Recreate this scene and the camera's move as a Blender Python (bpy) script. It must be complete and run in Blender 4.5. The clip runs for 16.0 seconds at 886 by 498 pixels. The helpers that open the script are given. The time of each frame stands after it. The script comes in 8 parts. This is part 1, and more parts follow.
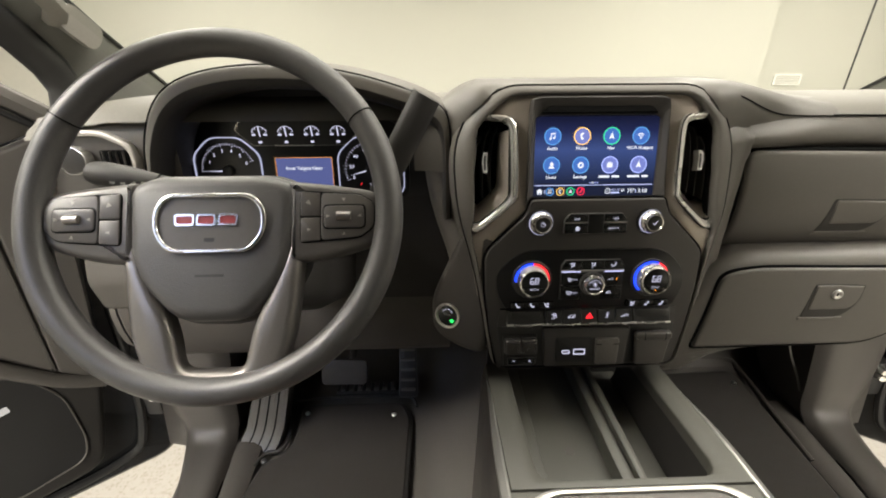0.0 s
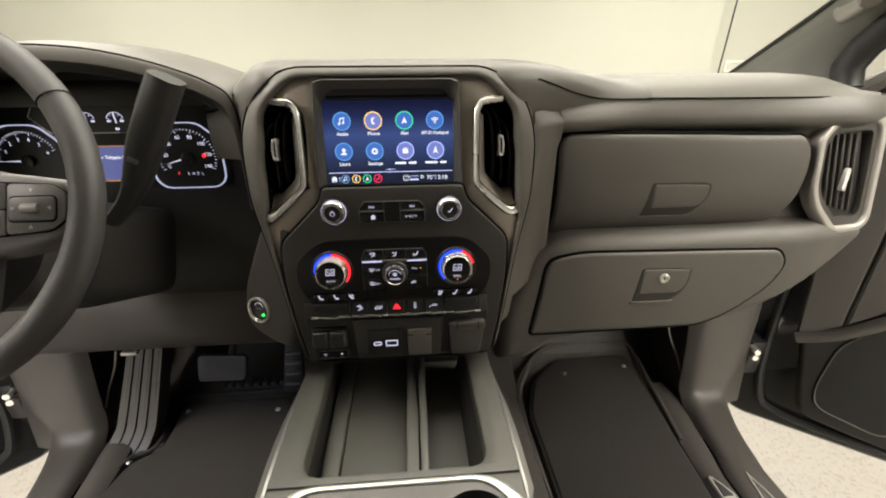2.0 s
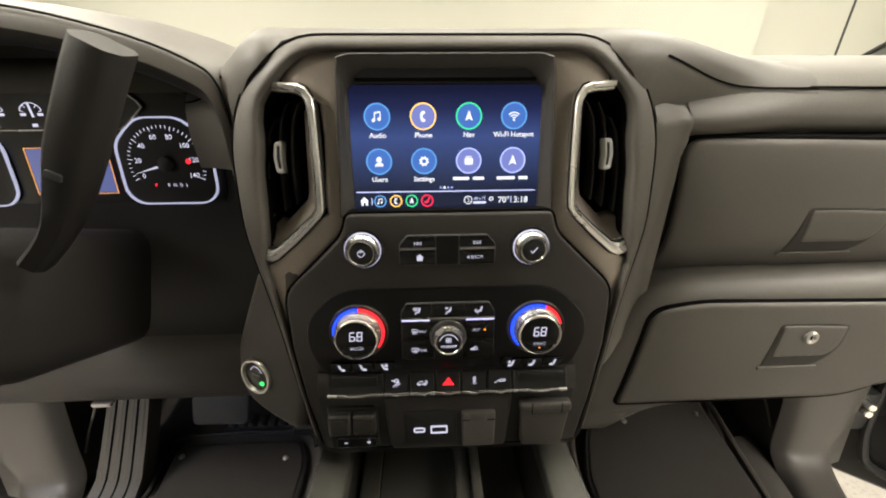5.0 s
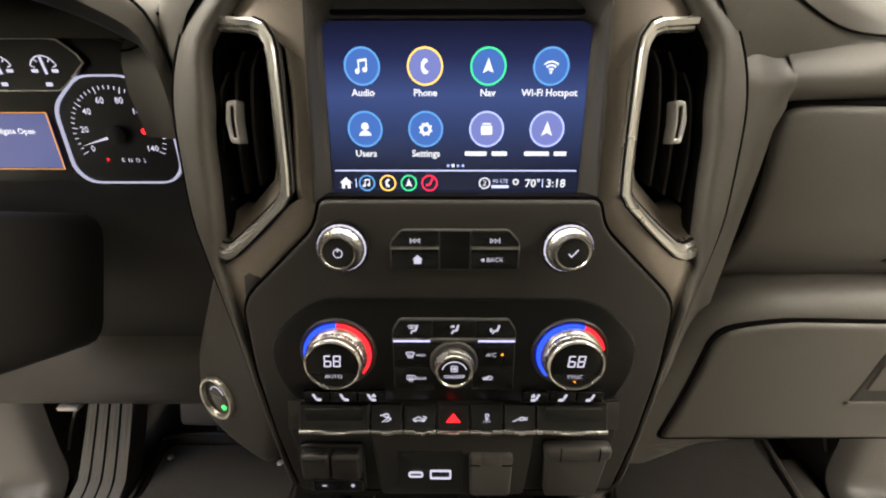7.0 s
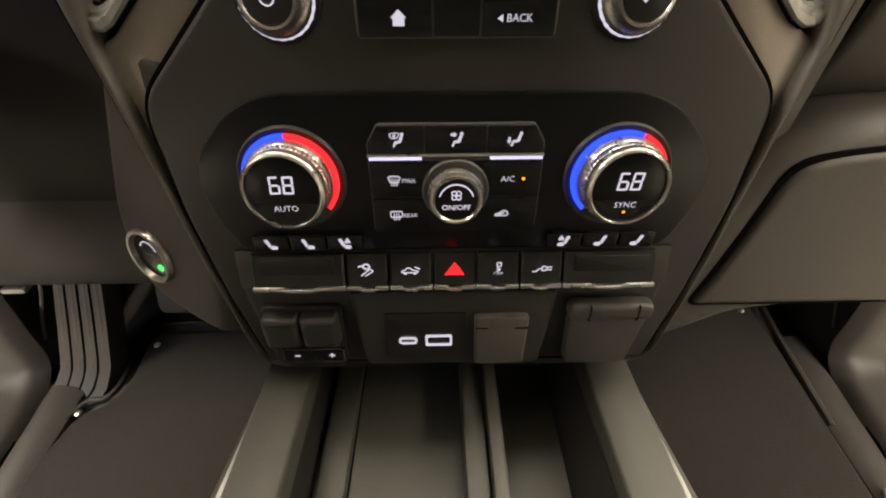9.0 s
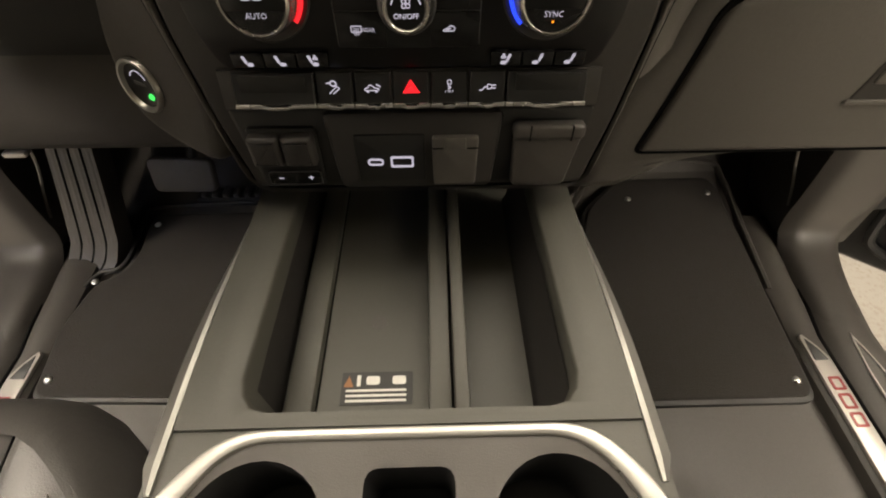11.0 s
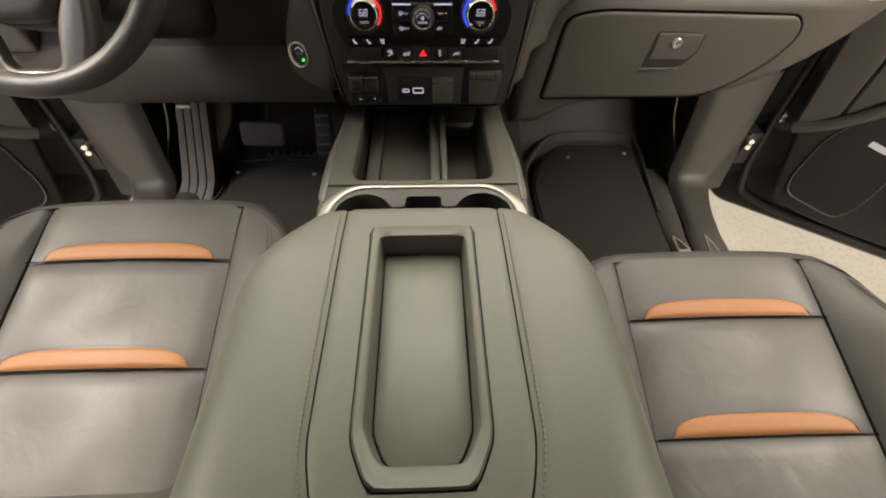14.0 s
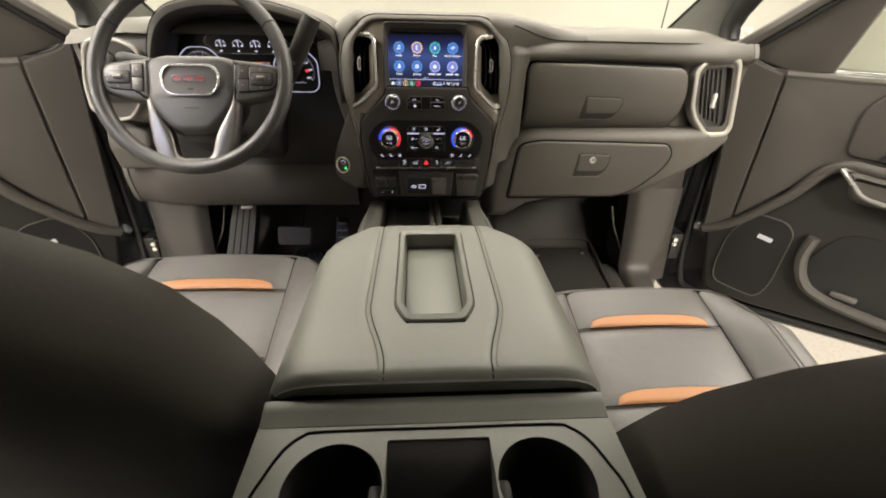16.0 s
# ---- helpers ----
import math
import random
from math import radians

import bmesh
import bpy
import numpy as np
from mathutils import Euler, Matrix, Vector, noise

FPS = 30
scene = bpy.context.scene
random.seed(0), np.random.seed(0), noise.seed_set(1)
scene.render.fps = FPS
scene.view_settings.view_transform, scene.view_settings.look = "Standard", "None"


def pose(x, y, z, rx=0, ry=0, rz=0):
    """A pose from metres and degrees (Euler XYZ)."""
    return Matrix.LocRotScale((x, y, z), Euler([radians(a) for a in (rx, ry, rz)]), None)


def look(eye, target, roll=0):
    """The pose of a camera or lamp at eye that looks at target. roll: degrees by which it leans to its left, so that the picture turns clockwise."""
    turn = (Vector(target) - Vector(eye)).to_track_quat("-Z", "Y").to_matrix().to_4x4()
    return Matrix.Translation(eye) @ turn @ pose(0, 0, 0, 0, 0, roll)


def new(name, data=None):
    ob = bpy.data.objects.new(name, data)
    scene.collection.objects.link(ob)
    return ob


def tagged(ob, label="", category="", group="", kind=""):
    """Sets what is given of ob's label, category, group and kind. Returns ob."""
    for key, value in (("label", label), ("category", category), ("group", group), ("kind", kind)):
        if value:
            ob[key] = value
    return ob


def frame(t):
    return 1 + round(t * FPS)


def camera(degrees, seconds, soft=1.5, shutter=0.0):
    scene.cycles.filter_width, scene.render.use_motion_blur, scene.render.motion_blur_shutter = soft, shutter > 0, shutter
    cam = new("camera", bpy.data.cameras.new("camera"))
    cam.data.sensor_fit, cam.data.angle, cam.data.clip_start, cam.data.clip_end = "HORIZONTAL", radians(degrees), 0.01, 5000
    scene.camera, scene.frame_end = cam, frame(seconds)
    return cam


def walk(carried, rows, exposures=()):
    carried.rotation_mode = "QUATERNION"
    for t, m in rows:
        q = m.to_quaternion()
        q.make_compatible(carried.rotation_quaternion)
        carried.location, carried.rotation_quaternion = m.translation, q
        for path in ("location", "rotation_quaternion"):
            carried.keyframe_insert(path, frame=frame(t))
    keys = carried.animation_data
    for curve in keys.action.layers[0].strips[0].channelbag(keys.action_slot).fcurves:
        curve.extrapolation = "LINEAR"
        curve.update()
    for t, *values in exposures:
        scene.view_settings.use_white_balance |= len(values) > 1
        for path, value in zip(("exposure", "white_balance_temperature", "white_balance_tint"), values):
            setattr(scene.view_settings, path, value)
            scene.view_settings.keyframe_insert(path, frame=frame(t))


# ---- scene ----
cam = camera(94.4, 16.0, soft=2.0)
PATH = [
    (0, (-0.228, 0.06, 1.579), (-0.173, 1.883, 0.758), -0.3),
    (0.5, (-0.141, 0.066, 1.573), (-0.082, 1.883, 0.739), -0.3),
    (1, (-0.077, 0.067, 1.578), (-0.002, 1.879, 0.734), -0.3),
    (1.5, (-0.021, 0.065, 1.574), (0.081, 1.87, 0.717), -0.3),
    (2, (0.03, 0.064, 1.571), (0.172, 1.86, 0.701), -0.2),
    (2.5, (0.058, 0.068, 1.563), (0.237, 1.856, 0.686), -0.1),
    (3, (0.047, 0.075, 1.561), (0.253, 1.859, 0.68), -0.1),
    (3.5, (0.03, 0.106, 1.556), (0.238, 1.888, 0.674), -0.1),
    (4, (0.018, 0.166, 1.547), (0.202, 1.952, 0.665), -0.1),
    (4.5, (-0.007, 0.21, 1.545), (0.12, 2.001, 0.665), -0.1),
    (4.7, (-0.016, 0.227, 1.544), (0.089, 2.02, 0.664), -0.1),
    (6.8, (-0.008, 0.338, 1.518), (-0.015, 2.115, 0.6), -0.0),
    (7, (-0.005, 0.342, 1.508), (-0.01, 2.108, 0.57), 0.0),
    (7.5, (-0.009, 0.358, 1.477), (-0.007, 2.082, 0.463), 0.1),
    (8, (-0.006, 0.374, 1.444), (0.001, 2.041, 0.338), 0.0),
    (8.5, (-0.011, 0.384, 1.42), (0.005, 1.976, 0.209), -0.1),
    (9, (-0.007, 0.387, 1.41), (0.015, 1.896, 0.097), -0.2),
    (9.5, (-0.005, 0.387, 1.403), (0.023, 1.819, 0.007), -0.1),
    (10, (0.004, 0.375, 1.396), (0.036, 1.725, -0.079), -0.0),
    (10.2, (0.009, 0.362, 1.391), (0.047, 1.68, -0.112), 0.2),
    (12.3, (0.021, 0.185, 1.45), (0.06, 1.31, -0.203), 0.7),
    (12.5, (0.022, 0.159, 1.465), (0.062, 1.284, -0.188), 0.8),
    (13, (0.019, 0.073, 1.502), (0.061, 1.216, -0.139), 0.8),
    (13.5, (0.019, -0.015, 1.532), (0.066, 1.172, -0.077), 0.9),
    (14, (0.01, -0.094, 1.547), (0.068, 1.177, 0.004), 1.1),
    (14.5, (0.007, -0.165, 1.545), (0.079, 1.203, 0.088), 1.3),
    (15, (-0.007, -0.256, 1.532), (0.078, 1.238, 0.206), 1.3),
    (15.5, (-0.017, -0.33, 1.55), (0.084, 1.282, 0.37), 1.3),
    (16, (-0.016, -0.41, 1.563), (0.099, 1.315, 0.557), 1.4),
]
EXPOSURES = ((0, 0.98, 6500, 10), (3.5, 0.96, 6600, 10), (4.5, 1.08, 6650, 10), (7, 1.09, 6800, 11), (9, 0.95, 7300, 13), (10, 0.80, 7300, 13), (12.5, 0.38, 7200, 14), (13.5, 0.55, 7000, 13), (14.5, 0.74, 6850, 12), (16, 1.08, 6700, 11))
walk(cam, [(t, look(eye, target, roll)) for t, eye, target, roll in PATH], exposures=EXPOSURES)

# ---------------------------------------------------------------- light
world = bpy.data.worlds.new("world")
scene.world = world
world.use_nodes = True
world.node_tree.nodes["Background"].inputs[0].default_value = (0.9, 0.92, 1.0, 1)
world.node_tree.nodes["Background"].inputs[1].default_value = 0.012


def ceiling_panel(x, y, z, w, d, power, colour=(1.0, 0.945, 0.84)):
    data = bpy.data.lights.new("unseen_ceiling_panel", "AREA")
    data.shape, data.size, data.size_y, data.energy, data.color = "RECTANGLE", w, d, power, colour
    data.spread = radians(150)
    ob = new("unseen_ceiling_panel", data)
    ob.matrix_world = pose(x, y, z)
    return ob


# COOL lamp is added for bluish glints on the wheel, from no known fitting.
WARM, COOL = (1.0, 0.945, 0.845), (0.50, 0.62, 1.0)
# The panel at (4.3, 3.1) is added to brighten the recessed wall.
for px, py, pw, colour in ((-2.8, 0.0, 162, WARM), (2.8, 0.0, 90, WARM), (-0.9, 1.4, 29, WARM), (0.9, 1.4, 31, WARM), (-2.3, 2.9, 58, WARM), (0.0, 3.0, 22, WARM), (2.3, 2.9, 58, WARM), (4.3, 3.1, 46, WARM), (-2.7, -2.2, 32, COOL), (2.7, -2.4, 105, WARM), (-1.2, -3.4, 380, WARM), (1.2, -3.4, 300, WARM)):
    ceiling_panel(px, py, 3.42, 1.3, 1.3, pw, colour)


# ---------------------------------------------------------------- materials
def mat(name, colour, rough=0.5, metal=0.0, grain=0.0, grain_size=900.0, vary=0.12, vary_size=9.0, spec=0.5, emit=0.0, coat=0.0, wrinkle=0.0, wear=0.0):
    m = bpy.data.materials.new(name)
    m.use_nodes = True
    nt = m.node_tree
    b = nt.nodes["Principled BSDF"]
    b.inputs["Roughness"].default_value = rough
    b.inputs["Metallic"].default_value = metal
    b.inputs["Specular IOR Level"].default_value = spec
    b.inputs["Coat Weight"].default_value = coat
    b.inputs["Base Color"].default_value = (*colour, 1)
    tc = nt.nodes.new("ShaderNodeTexCoord")
    if vary > 0:
        big = nt.nodes.new("ShaderNodeTexNoise")
        big.inputs["Scale"].default_value, big.inputs["Detail"].default_value = vary_size, 6
        nt.links.new(tc.outputs["Object"], big.inputs["Vector"])
        fine = nt.nodes.new("ShaderNodeTexNoise")
        fine.inputs["Scale"].default_value, fine.inputs["Detail"].default_value = vary_size * 40, 3
        nt.links.new(tc.outputs["Object"], fine.inputs["Vector"])
        add = nt.nodes.new("ShaderNodeMath")
        add.operation = "ADD"
        nt.links.new(big.outputs["Fac"], add.inputs[0])
        nt.links.new(fine.outputs["Fac"], add.inputs[1])
        mr = nt.nodes.new("ShaderNodeMapRange")
        mr.inputs["From Min"].default_value, mr.inputs["From Max"].default_value = 0.6, 1.4
        mr.inputs["To Min"].default_value, mr.inputs["To Max"].default_value = 1 - vary, 1 + vary
        nt.links.new(add.outputs[0], mr.inputs["Value"])
        mul = nt.nodes.new("ShaderNodeVectorMath")
        mul.operation = "SCALE"
        mul.inputs[0].default_value = colour
        nt.links.new(mr.outputs[0], mul.inputs["Scale"])
        nt.links.new(mul.outputs[0], b.inputs["Base Color"])
        rr = nt.nodes.new("ShaderNodeMapRange")
        rr.inputs["From Min"].default_value, rr.inputs["From Max"].default_value = 0.3, 0.7
        rr.inputs["To Min"].default_value, rr.inputs["To Max"].default_value = max(0.02, rough - 0.06 - wear), min(1, rough + 0.06 + wear)
        nt.links.new(big.outputs["Fac"], rr.inputs["Value"])
        nt.links.new(rr.outputs[0], b.inputs["Roughness"])
    if grain > 0:
        v = nt.nodes.new("ShaderNodeTexVoronoi")
        v.inputs["Scale"].default_value = grain_size
        nt.links.new(tc.outputs["Object"], v.inputs["Vector"])
        bp = nt.nodes.new("ShaderNodeBump")
        bp.inputs["Strength"].default_value, bp.inputs["Distance"].default_value = grain, 0.0006
        nt.links.new(v.outputs["Distance"], bp.inputs["Height"])
        nt.links.new(bp.outputs[0], b.inputs["Normal"])
        if wrinkle > 0:
            wn = nt.nodes.new("ShaderNodeTexNoise")
            wn.inputs["Scale"].default_value, wn.inputs["Detail"].default_value, wn.inputs["Distortion"].default_value = 16.0, 2.5, 0.8
            nt.links.new(tc.outputs["Object"], wn.inputs["Vector"])
            wb = nt.nodes.new("ShaderNodeBump")
            wb.inputs["Strength"].default_value, wb.inputs["Distance"].default_value = wrinkle, 0.012
            nt.links.new(wn.outputs["Fac"], wb.inputs["Height"])
            nt.links.new(wb.outputs[0], bp.inputs["Normal"])
    if emit > 0:
        b.inputs["Emission Color"].default_value = (*colour, 1)
        b.inputs["Emission Strength"].default_value = emit
    return m


def glow(name, colour, strength):
    m = bpy.data.materials.new(name)
    m.use_nodes = True
    b = m.node_tree.nodes["Principled BSDF"]
    b.inputs["Base Color"].default_value = (0.01, 0.01, 0.01, 1)
    b.inputs["Roughness"].default_value = 0.25
    b.inputs["Emission Color"].default_value = (*colour, 1)
    b.inputs["Emission Strength"].default_value = strength
    return m


LEATHER = mat("seat_leather", (0.064, 0.060, 0.057), 0.47, spec=0.48, grain=0.2, grain_size=700, vary=0.10, wear=0.06, wrinkle=0.14)
ARMREST = mat("armrest_vinyl", (0.116, 0.119, 0.102), 0.45, spec=0.48, grain=0.10, grain_size=800, vary=0.06)
DASH = mat("dash_vinyl", (0.086, 0.079, 0.070), 0.50, spec=0.42, grain=0.14, grain_size=900, vary=0.08)
# Dash vinyl made paler: windshield light on the top put into its colour.
DASHTOP = mat("dash_top_vinyl_lit", (0.120, 0.114, 0.098), 0.62, spec=0.4, grain=0.14, grain_size=900, vary=0.08)
PLASTIC = mat("dark_plastic", (0.058, 0.053, 0.048), 0.42, grain=0.12, grain_size=1200, vary=0.08)
PLASTICL = mat("grey_plastic", (0.090, 0.083, 0.075), 0.44, grain=0.12, grain_size=1200, vary=0.08)
STACKPL = mat("control_face_plastic", (0.033, 0.0303, 0.0276), 0.44, spec=0.42, grain=0.05, grain_size=1200, vary=0.08)
KNEE = mat("knee_panel_plastic", (0.060, 0.054, 0.048), 0.58, spec=0.3, grain=0.3, grain_size=1200, vary=0.10)
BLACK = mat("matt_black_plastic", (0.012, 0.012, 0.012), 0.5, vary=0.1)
BLACKPL = mat("black_grained_plastic", (0.023, 0.0215, 0.020), 0.55, spec=0.3, grain=0.3, grain_size=1200, vary=0.1)
PIANO = mat("gloss_black", (0.006, 0.006, 0.006), 0.28, vary=0.0, spec=0.3)
GAP = mat("seam_black", (0.005, 0.005, 0.005), 0.9, vary=0.0, spec=0.05)
TRIM = mat("bronze_satin_trim", (0.33, 0.290, 0.252), 0.36, metal=0.45, vary=0.06)
CHROME = mat("satin_chrome", (0.50, 0.49, 0.465), 0.27, metal=0.72, vary=0.04)
SATIN = mat("satin_silver_edging", (0.44, 0.42, 0.39), 0.34, metal=0.45, vary=0.05)
BEZEL = mat("pale_satin_bezel", (0.46, 0.45, 0.42), 0.30, metal=0.8, vary=0.03)
BRIGHT = mat("bright_chrome", (0.88, 0.88, 0.88), 0.16, metal=0.55, vary=0.03)
ORANGE = mat("orange_leather", (0.30, 0.125, 0.043), 0.55, grain=0.3, grain_size=800, vary=0.08)
WHEEL = mat("wheel_leather", (0.052, 0.050, 0.049), 0.42, spec=0.5, grain=0.3, grain_size=900, vary=0.10, wear=0.08)
# Darker tone that paints the shade of the latch recesses.
RECESS_SHADE = mat("recess_shade", (0.030, 0.028, 0.025), 0.6, spec=0.3, vary=0.05)
EDGING = mat("satin_tray_edging", (0.27, 0.265, 0.25), 0.30, metal=0.7, vary=0.03)
DOORTRIM = mat("door_vinyl", (0.064, 0.059, 0.053), 0.52, spec=0.35, grain=0.14, grain_size=900, vary=0.08)
CARPET = mat("mat_carpet", (0.0185, 0.0158, 0.0135), 0.95, grain=0.9, grain_size=500, vary=0.25, vary_size=30)
RUBBER = mat("liner_rubber", (0.050, 0.045, 0.040), 0.55, grain=0.3, grain_size=700, vary=0.15)
RUBBERD = mat("edge_rubber", (0.014, 0.013, 0.012), 0.6, vary=0.1)
TRAYRUB = mat("tray_rubber", (0.058, 0.057, 0.048), 0.50, grain=0.08, vary=0.06)
LIDRUB = mat("lid_tray_rubber", (0.122, 0.128, 0.108), 0.38, spec=0.5, grain=0.1, vary=0.06)
HEADLINER = mat("headliner_cloth", (0.22, 0.21, 0.19), 0.95, grain=0.5, grain_size=600, vary=0.08)
PILLAR = mat("pillar_cloth", (0.125, 0.125, 0.113), 0.9, grain=0.5, grain_size=700, vary=0.08)
PAINT = mat("black_body_paint", (0.010, 0.011, 0.013), 0.15, vary=0.0, coat=0.8)
THREAD = mat("dark_thread", (0.19, 0.18, 0.155), 0.8, vary=0.1)
STITCH = mat("grey_thread", (0.22, 0.21, 0.19), 0.8, vary=0.1)
SEATSHELL = mat("seat_back_shell", (0.082, 0.076, 0.068), 0.66, spec=0.35, grain=0.12, grain_size=1500, vary=0.10)
SILVER = mat("satin_silver_plastic", (0.20, 0.187, 0.176), 0.36, metal=0.75, vary=0.05)
EMBLEM = mat("emblem_chrome", (0.60, 0.59, 0.57), 0.22, metal=1.0, vary=0.03)
STEEL = mat("bright_steel", (0.7, 0.7, 0.68), 0.3, metal=1.0, vary=0.05)
PAPER = mat("white_paper", (0.75, 0.74, 0.70), 0.7, vary=0.05)
RED = mat("red_enamel", (0.24, 0.03, 0.03), 0.35, vary=0.0)
WALLPAINT = mat("cream_wall_paint", (0.47, 0.462, 0.415), 0.75, grain=0.1, grain_size=60, vary=0.03, vary_size=0.7)
CEILPAINT = mat("ceiling_paint", (0.80, 0.79, 0.75), 0.8, vary=0.03, vary_size=0.7)

W_GLOW = glow("backlit_white", (0.78, 0.78, 1.0), 0.42)
B_GLOW = glow("backlit_blue", (0.01, 0.05, 1.0), 1.3)
R_GLOW = glow("backlit_red", (1.0, 0.02, 0.03), 1.0)
G_GLOW = glow("backlit_green", (0.02, 0.75, 0.12), 1.0)
A_GLOW = glow("backlit_amber", (1.0, 0.30, 0.02), 1.0)
LAMP = glow("courtesy_lamp_lens", (1.0, 0.95, 0.88), 0.30)


def floor_material():
    m = mat("speckled_epoxy_floor", (0.138, 0.128, 0.112), 0.5, vary=0.05, vary_size=1.2)
    nt = m.node_tree
    b = nt.nodes["Principled BSDF"]
    base = b.inputs["Base Color"].links[0].from_socket
    tc = nt.nodes.new("ShaderNodeTexCoord")
    v = nt.nodes.new("ShaderNodeTexVoronoi")
    v.inputs["Scale"].default_value = 110
    nt.links.new(tc.outputs["Object"], v.inputs["Vector"])
    ramp = nt.nodes.new("ShaderNodeValToRGB")
    ramp.color_ramp.elements[0].color, ramp.color_ramp.elements[0].position = (0.72, 0.66, 0.57, 1), 0.0
    ramp.color_ramp.elements[1].color, ramp.color_ramp.elements[1].position = (1.0, 1.0, 1.0, 1), 0.35
    sep = nt.nodes.new("ShaderNodeSeparateColor")
    nt.links.new(v.outputs["Color"], sep.inputs[0])
    nt.links.new(sep.outputs[0], ramp.inputs[0])
    mix = nt.nodes.new("ShaderNodeMix")
    mix.data_type, mix.blend_type = "RGBA", "MULTIPLY"
    mix.inputs["Factor"].default_value = 0.8
    nt.links.new(base, mix.inputs["A"])
    nt.links.new(ramp.outputs[0], mix.inputs["B"])
    nt.links.new(mix.outputs["Result"], b.inputs["Base Color"])
    return m


EPOXY = floor_material()


def glass_material(name="window_glass", tint=(0.93, 0.95, 0.92), gloss=0.05):
    m = bpy.data.materials.new(name)
    m.use_nodes = True
    nt = m.node_tree
    out = nt.nodes["Material Output"]
    t = nt.nodes.new("ShaderNodeBsdfTransparent")
    t.inputs[0].default_value = (*tint, 1)
    g = nt.nodes.new("ShaderNodeBsdfGlossy")
    g.inputs["Roughness"].default_value = 0.02
    mx = nt.nodes.new("ShaderNodeMixShader")
    mx.inputs[0].default_value = gloss
    nt.links.new(t.outputs[0], mx.inputs[1])
    nt.links.new(g.outputs[0], mx.inputs[2])
    nt.links.new(mx.outputs[0], out.inputs["Surface"])
    return m


GLASS = glass_material()
# Glass for the unseen rear windows, tint added to dim the footwells.
TINTED = glass_material("unseen_dimming_glass", (0.25, 0.26, 0.26), 0.08)


# ---------------------------------------------------------------- mesh helpers
def finish(name, bm, material, sharp=38):
    bmesh.ops.recalc_face_normals(bm, faces=bm.faces)
    me = bpy.data.meshes.new(name)
    bm.to_mesh(me)
    bm.free()
    me.materials.append(material)
    me.shade_smooth()
    me.set_sharp_from_angle(angle=radians(sharp))
    return me


def thing(name, base, label, category, group="", kind=""):
    ob = new(name)
    ob.empty_display_size = 0.05
    ob.matrix_basis = Matrix.Translation(base)
    return tagged(ob, label, category, group, kind)


def part(name, bm, material, parent, label="", m=None, sharp=38):
    """One mesh under a thing or a part; m places the mesh in the world."""
    if m is not None:
        bm.transform(m)
    ob = new(name, finish(name, bm, material, sharp))
    adopt(ob, parent)
    if label:
        ob["label"] = label
    return ob


def adopt(ob, parent):
    if parent is not None:
        ob.parent = parent
        if parent.type == "EMPTY":
            ob.matrix_parent_inverse = parent.matrix_basis.inverted()


def single(name, bm, material, label, category, kind="", group="", m=None, sharp=38):
    """A thing that is one plain mesh."""
    return tagged(part(name, bm, material, None, "", m, sharp), label, category, group, kind)


def rounded(pts, r, seg=4):
    """A closed polygon with its corners rounded; r is one radius or one for each corner."""
    out, n = [], len(pts)
    rs = r if isinstance(r, (list, tuple)) else [r] * n
    for i in range(n):
        p, a, b = Vector(pts[i]), Vector(pts[i - 1]), Vector(pts[(i + 1) % n])
        u, v = (a - p), (b - p)
        q = min(rs[i], u.length * 0.49, v.length * 0.49)
        if q < 1e-5:
            out.append(tuple(p))
            continue
        s, e = p + u.normalized() * q, p + v.normalized() * q
        for k in range(seg + 1):
            t = k / seg
            out.append(tuple((1 - t) ** 2 * s + 2 * t * (1 - t) * p + t * t * e))
    return out


def box2(x0, x1, y0, y1):
    return [(x0, y0), (x1, y0), (x1, y1), (x0, y1)]


def prism(pts, depth, bevel=0.0, seg=2, bm=None, z=0.0):
    """A plate in the XY plane: its front face at z, its back at z - depth, the front edge rounded."""
    bm = bm or bmesh.new()
    n, rings = len(pts), []
    c = Vector((sum(p[0] for p in pts) / n, sum(p[1] for p in pts) / n))
    nrm = []
    area = sum(pts[i - 1][0] * pts[i][1] - pts[i][0] * pts[i - 1][1] for i in range(n))
    sgn = 1 if area > 0 else -1
    for i in range(n):
        a, b, p = Vector(pts[i - 1]), Vector(pts[(i + 1) % n]), Vector(pts[i])
        d1, d2 = (p - a), (b - p)
        n1 = Vector((d1.y, -d1.x)).normalized() * sgn if d1.length > 1e-7 else Vector((0, 0))
        n2 = Vector((d2.y, -d2.x)).normalized() * sgn if d2.length > 1e-7 else Vector((0, 0))
        m = n1 + n2
        nrm.append(m.normalized() if m.length > 1e-6 else n2)
    levels = [(z - depth, 0.0), (z - bevel, 0.0)] if bevel > 0 else [(z - depth, 0.0), (z, 0.0)]
    for k in range(1, seg + 1 if bevel > 0 else 1):
        a = k / seg * math.pi / 2
        levels.append((z - bevel + bevel * math.sin(a), bevel * (1 - math.cos(a))))
    for h, inset in levels:
        rings.append([bm.verts.new((p[0] - q.x * inset, p[1] - q.y * inset, h)) for p, q in zip(pts, nrm)])
    for r0, r1 in zip(rings, rings[1:]):
        for i in range(n):
            bm.faces.new((r0[i - 1], r0[i], r1[i], r1[i - 1]))
    bm.faces.new(rings[-1])
    bm.faces.new(rings[0][::-1])
    return bm


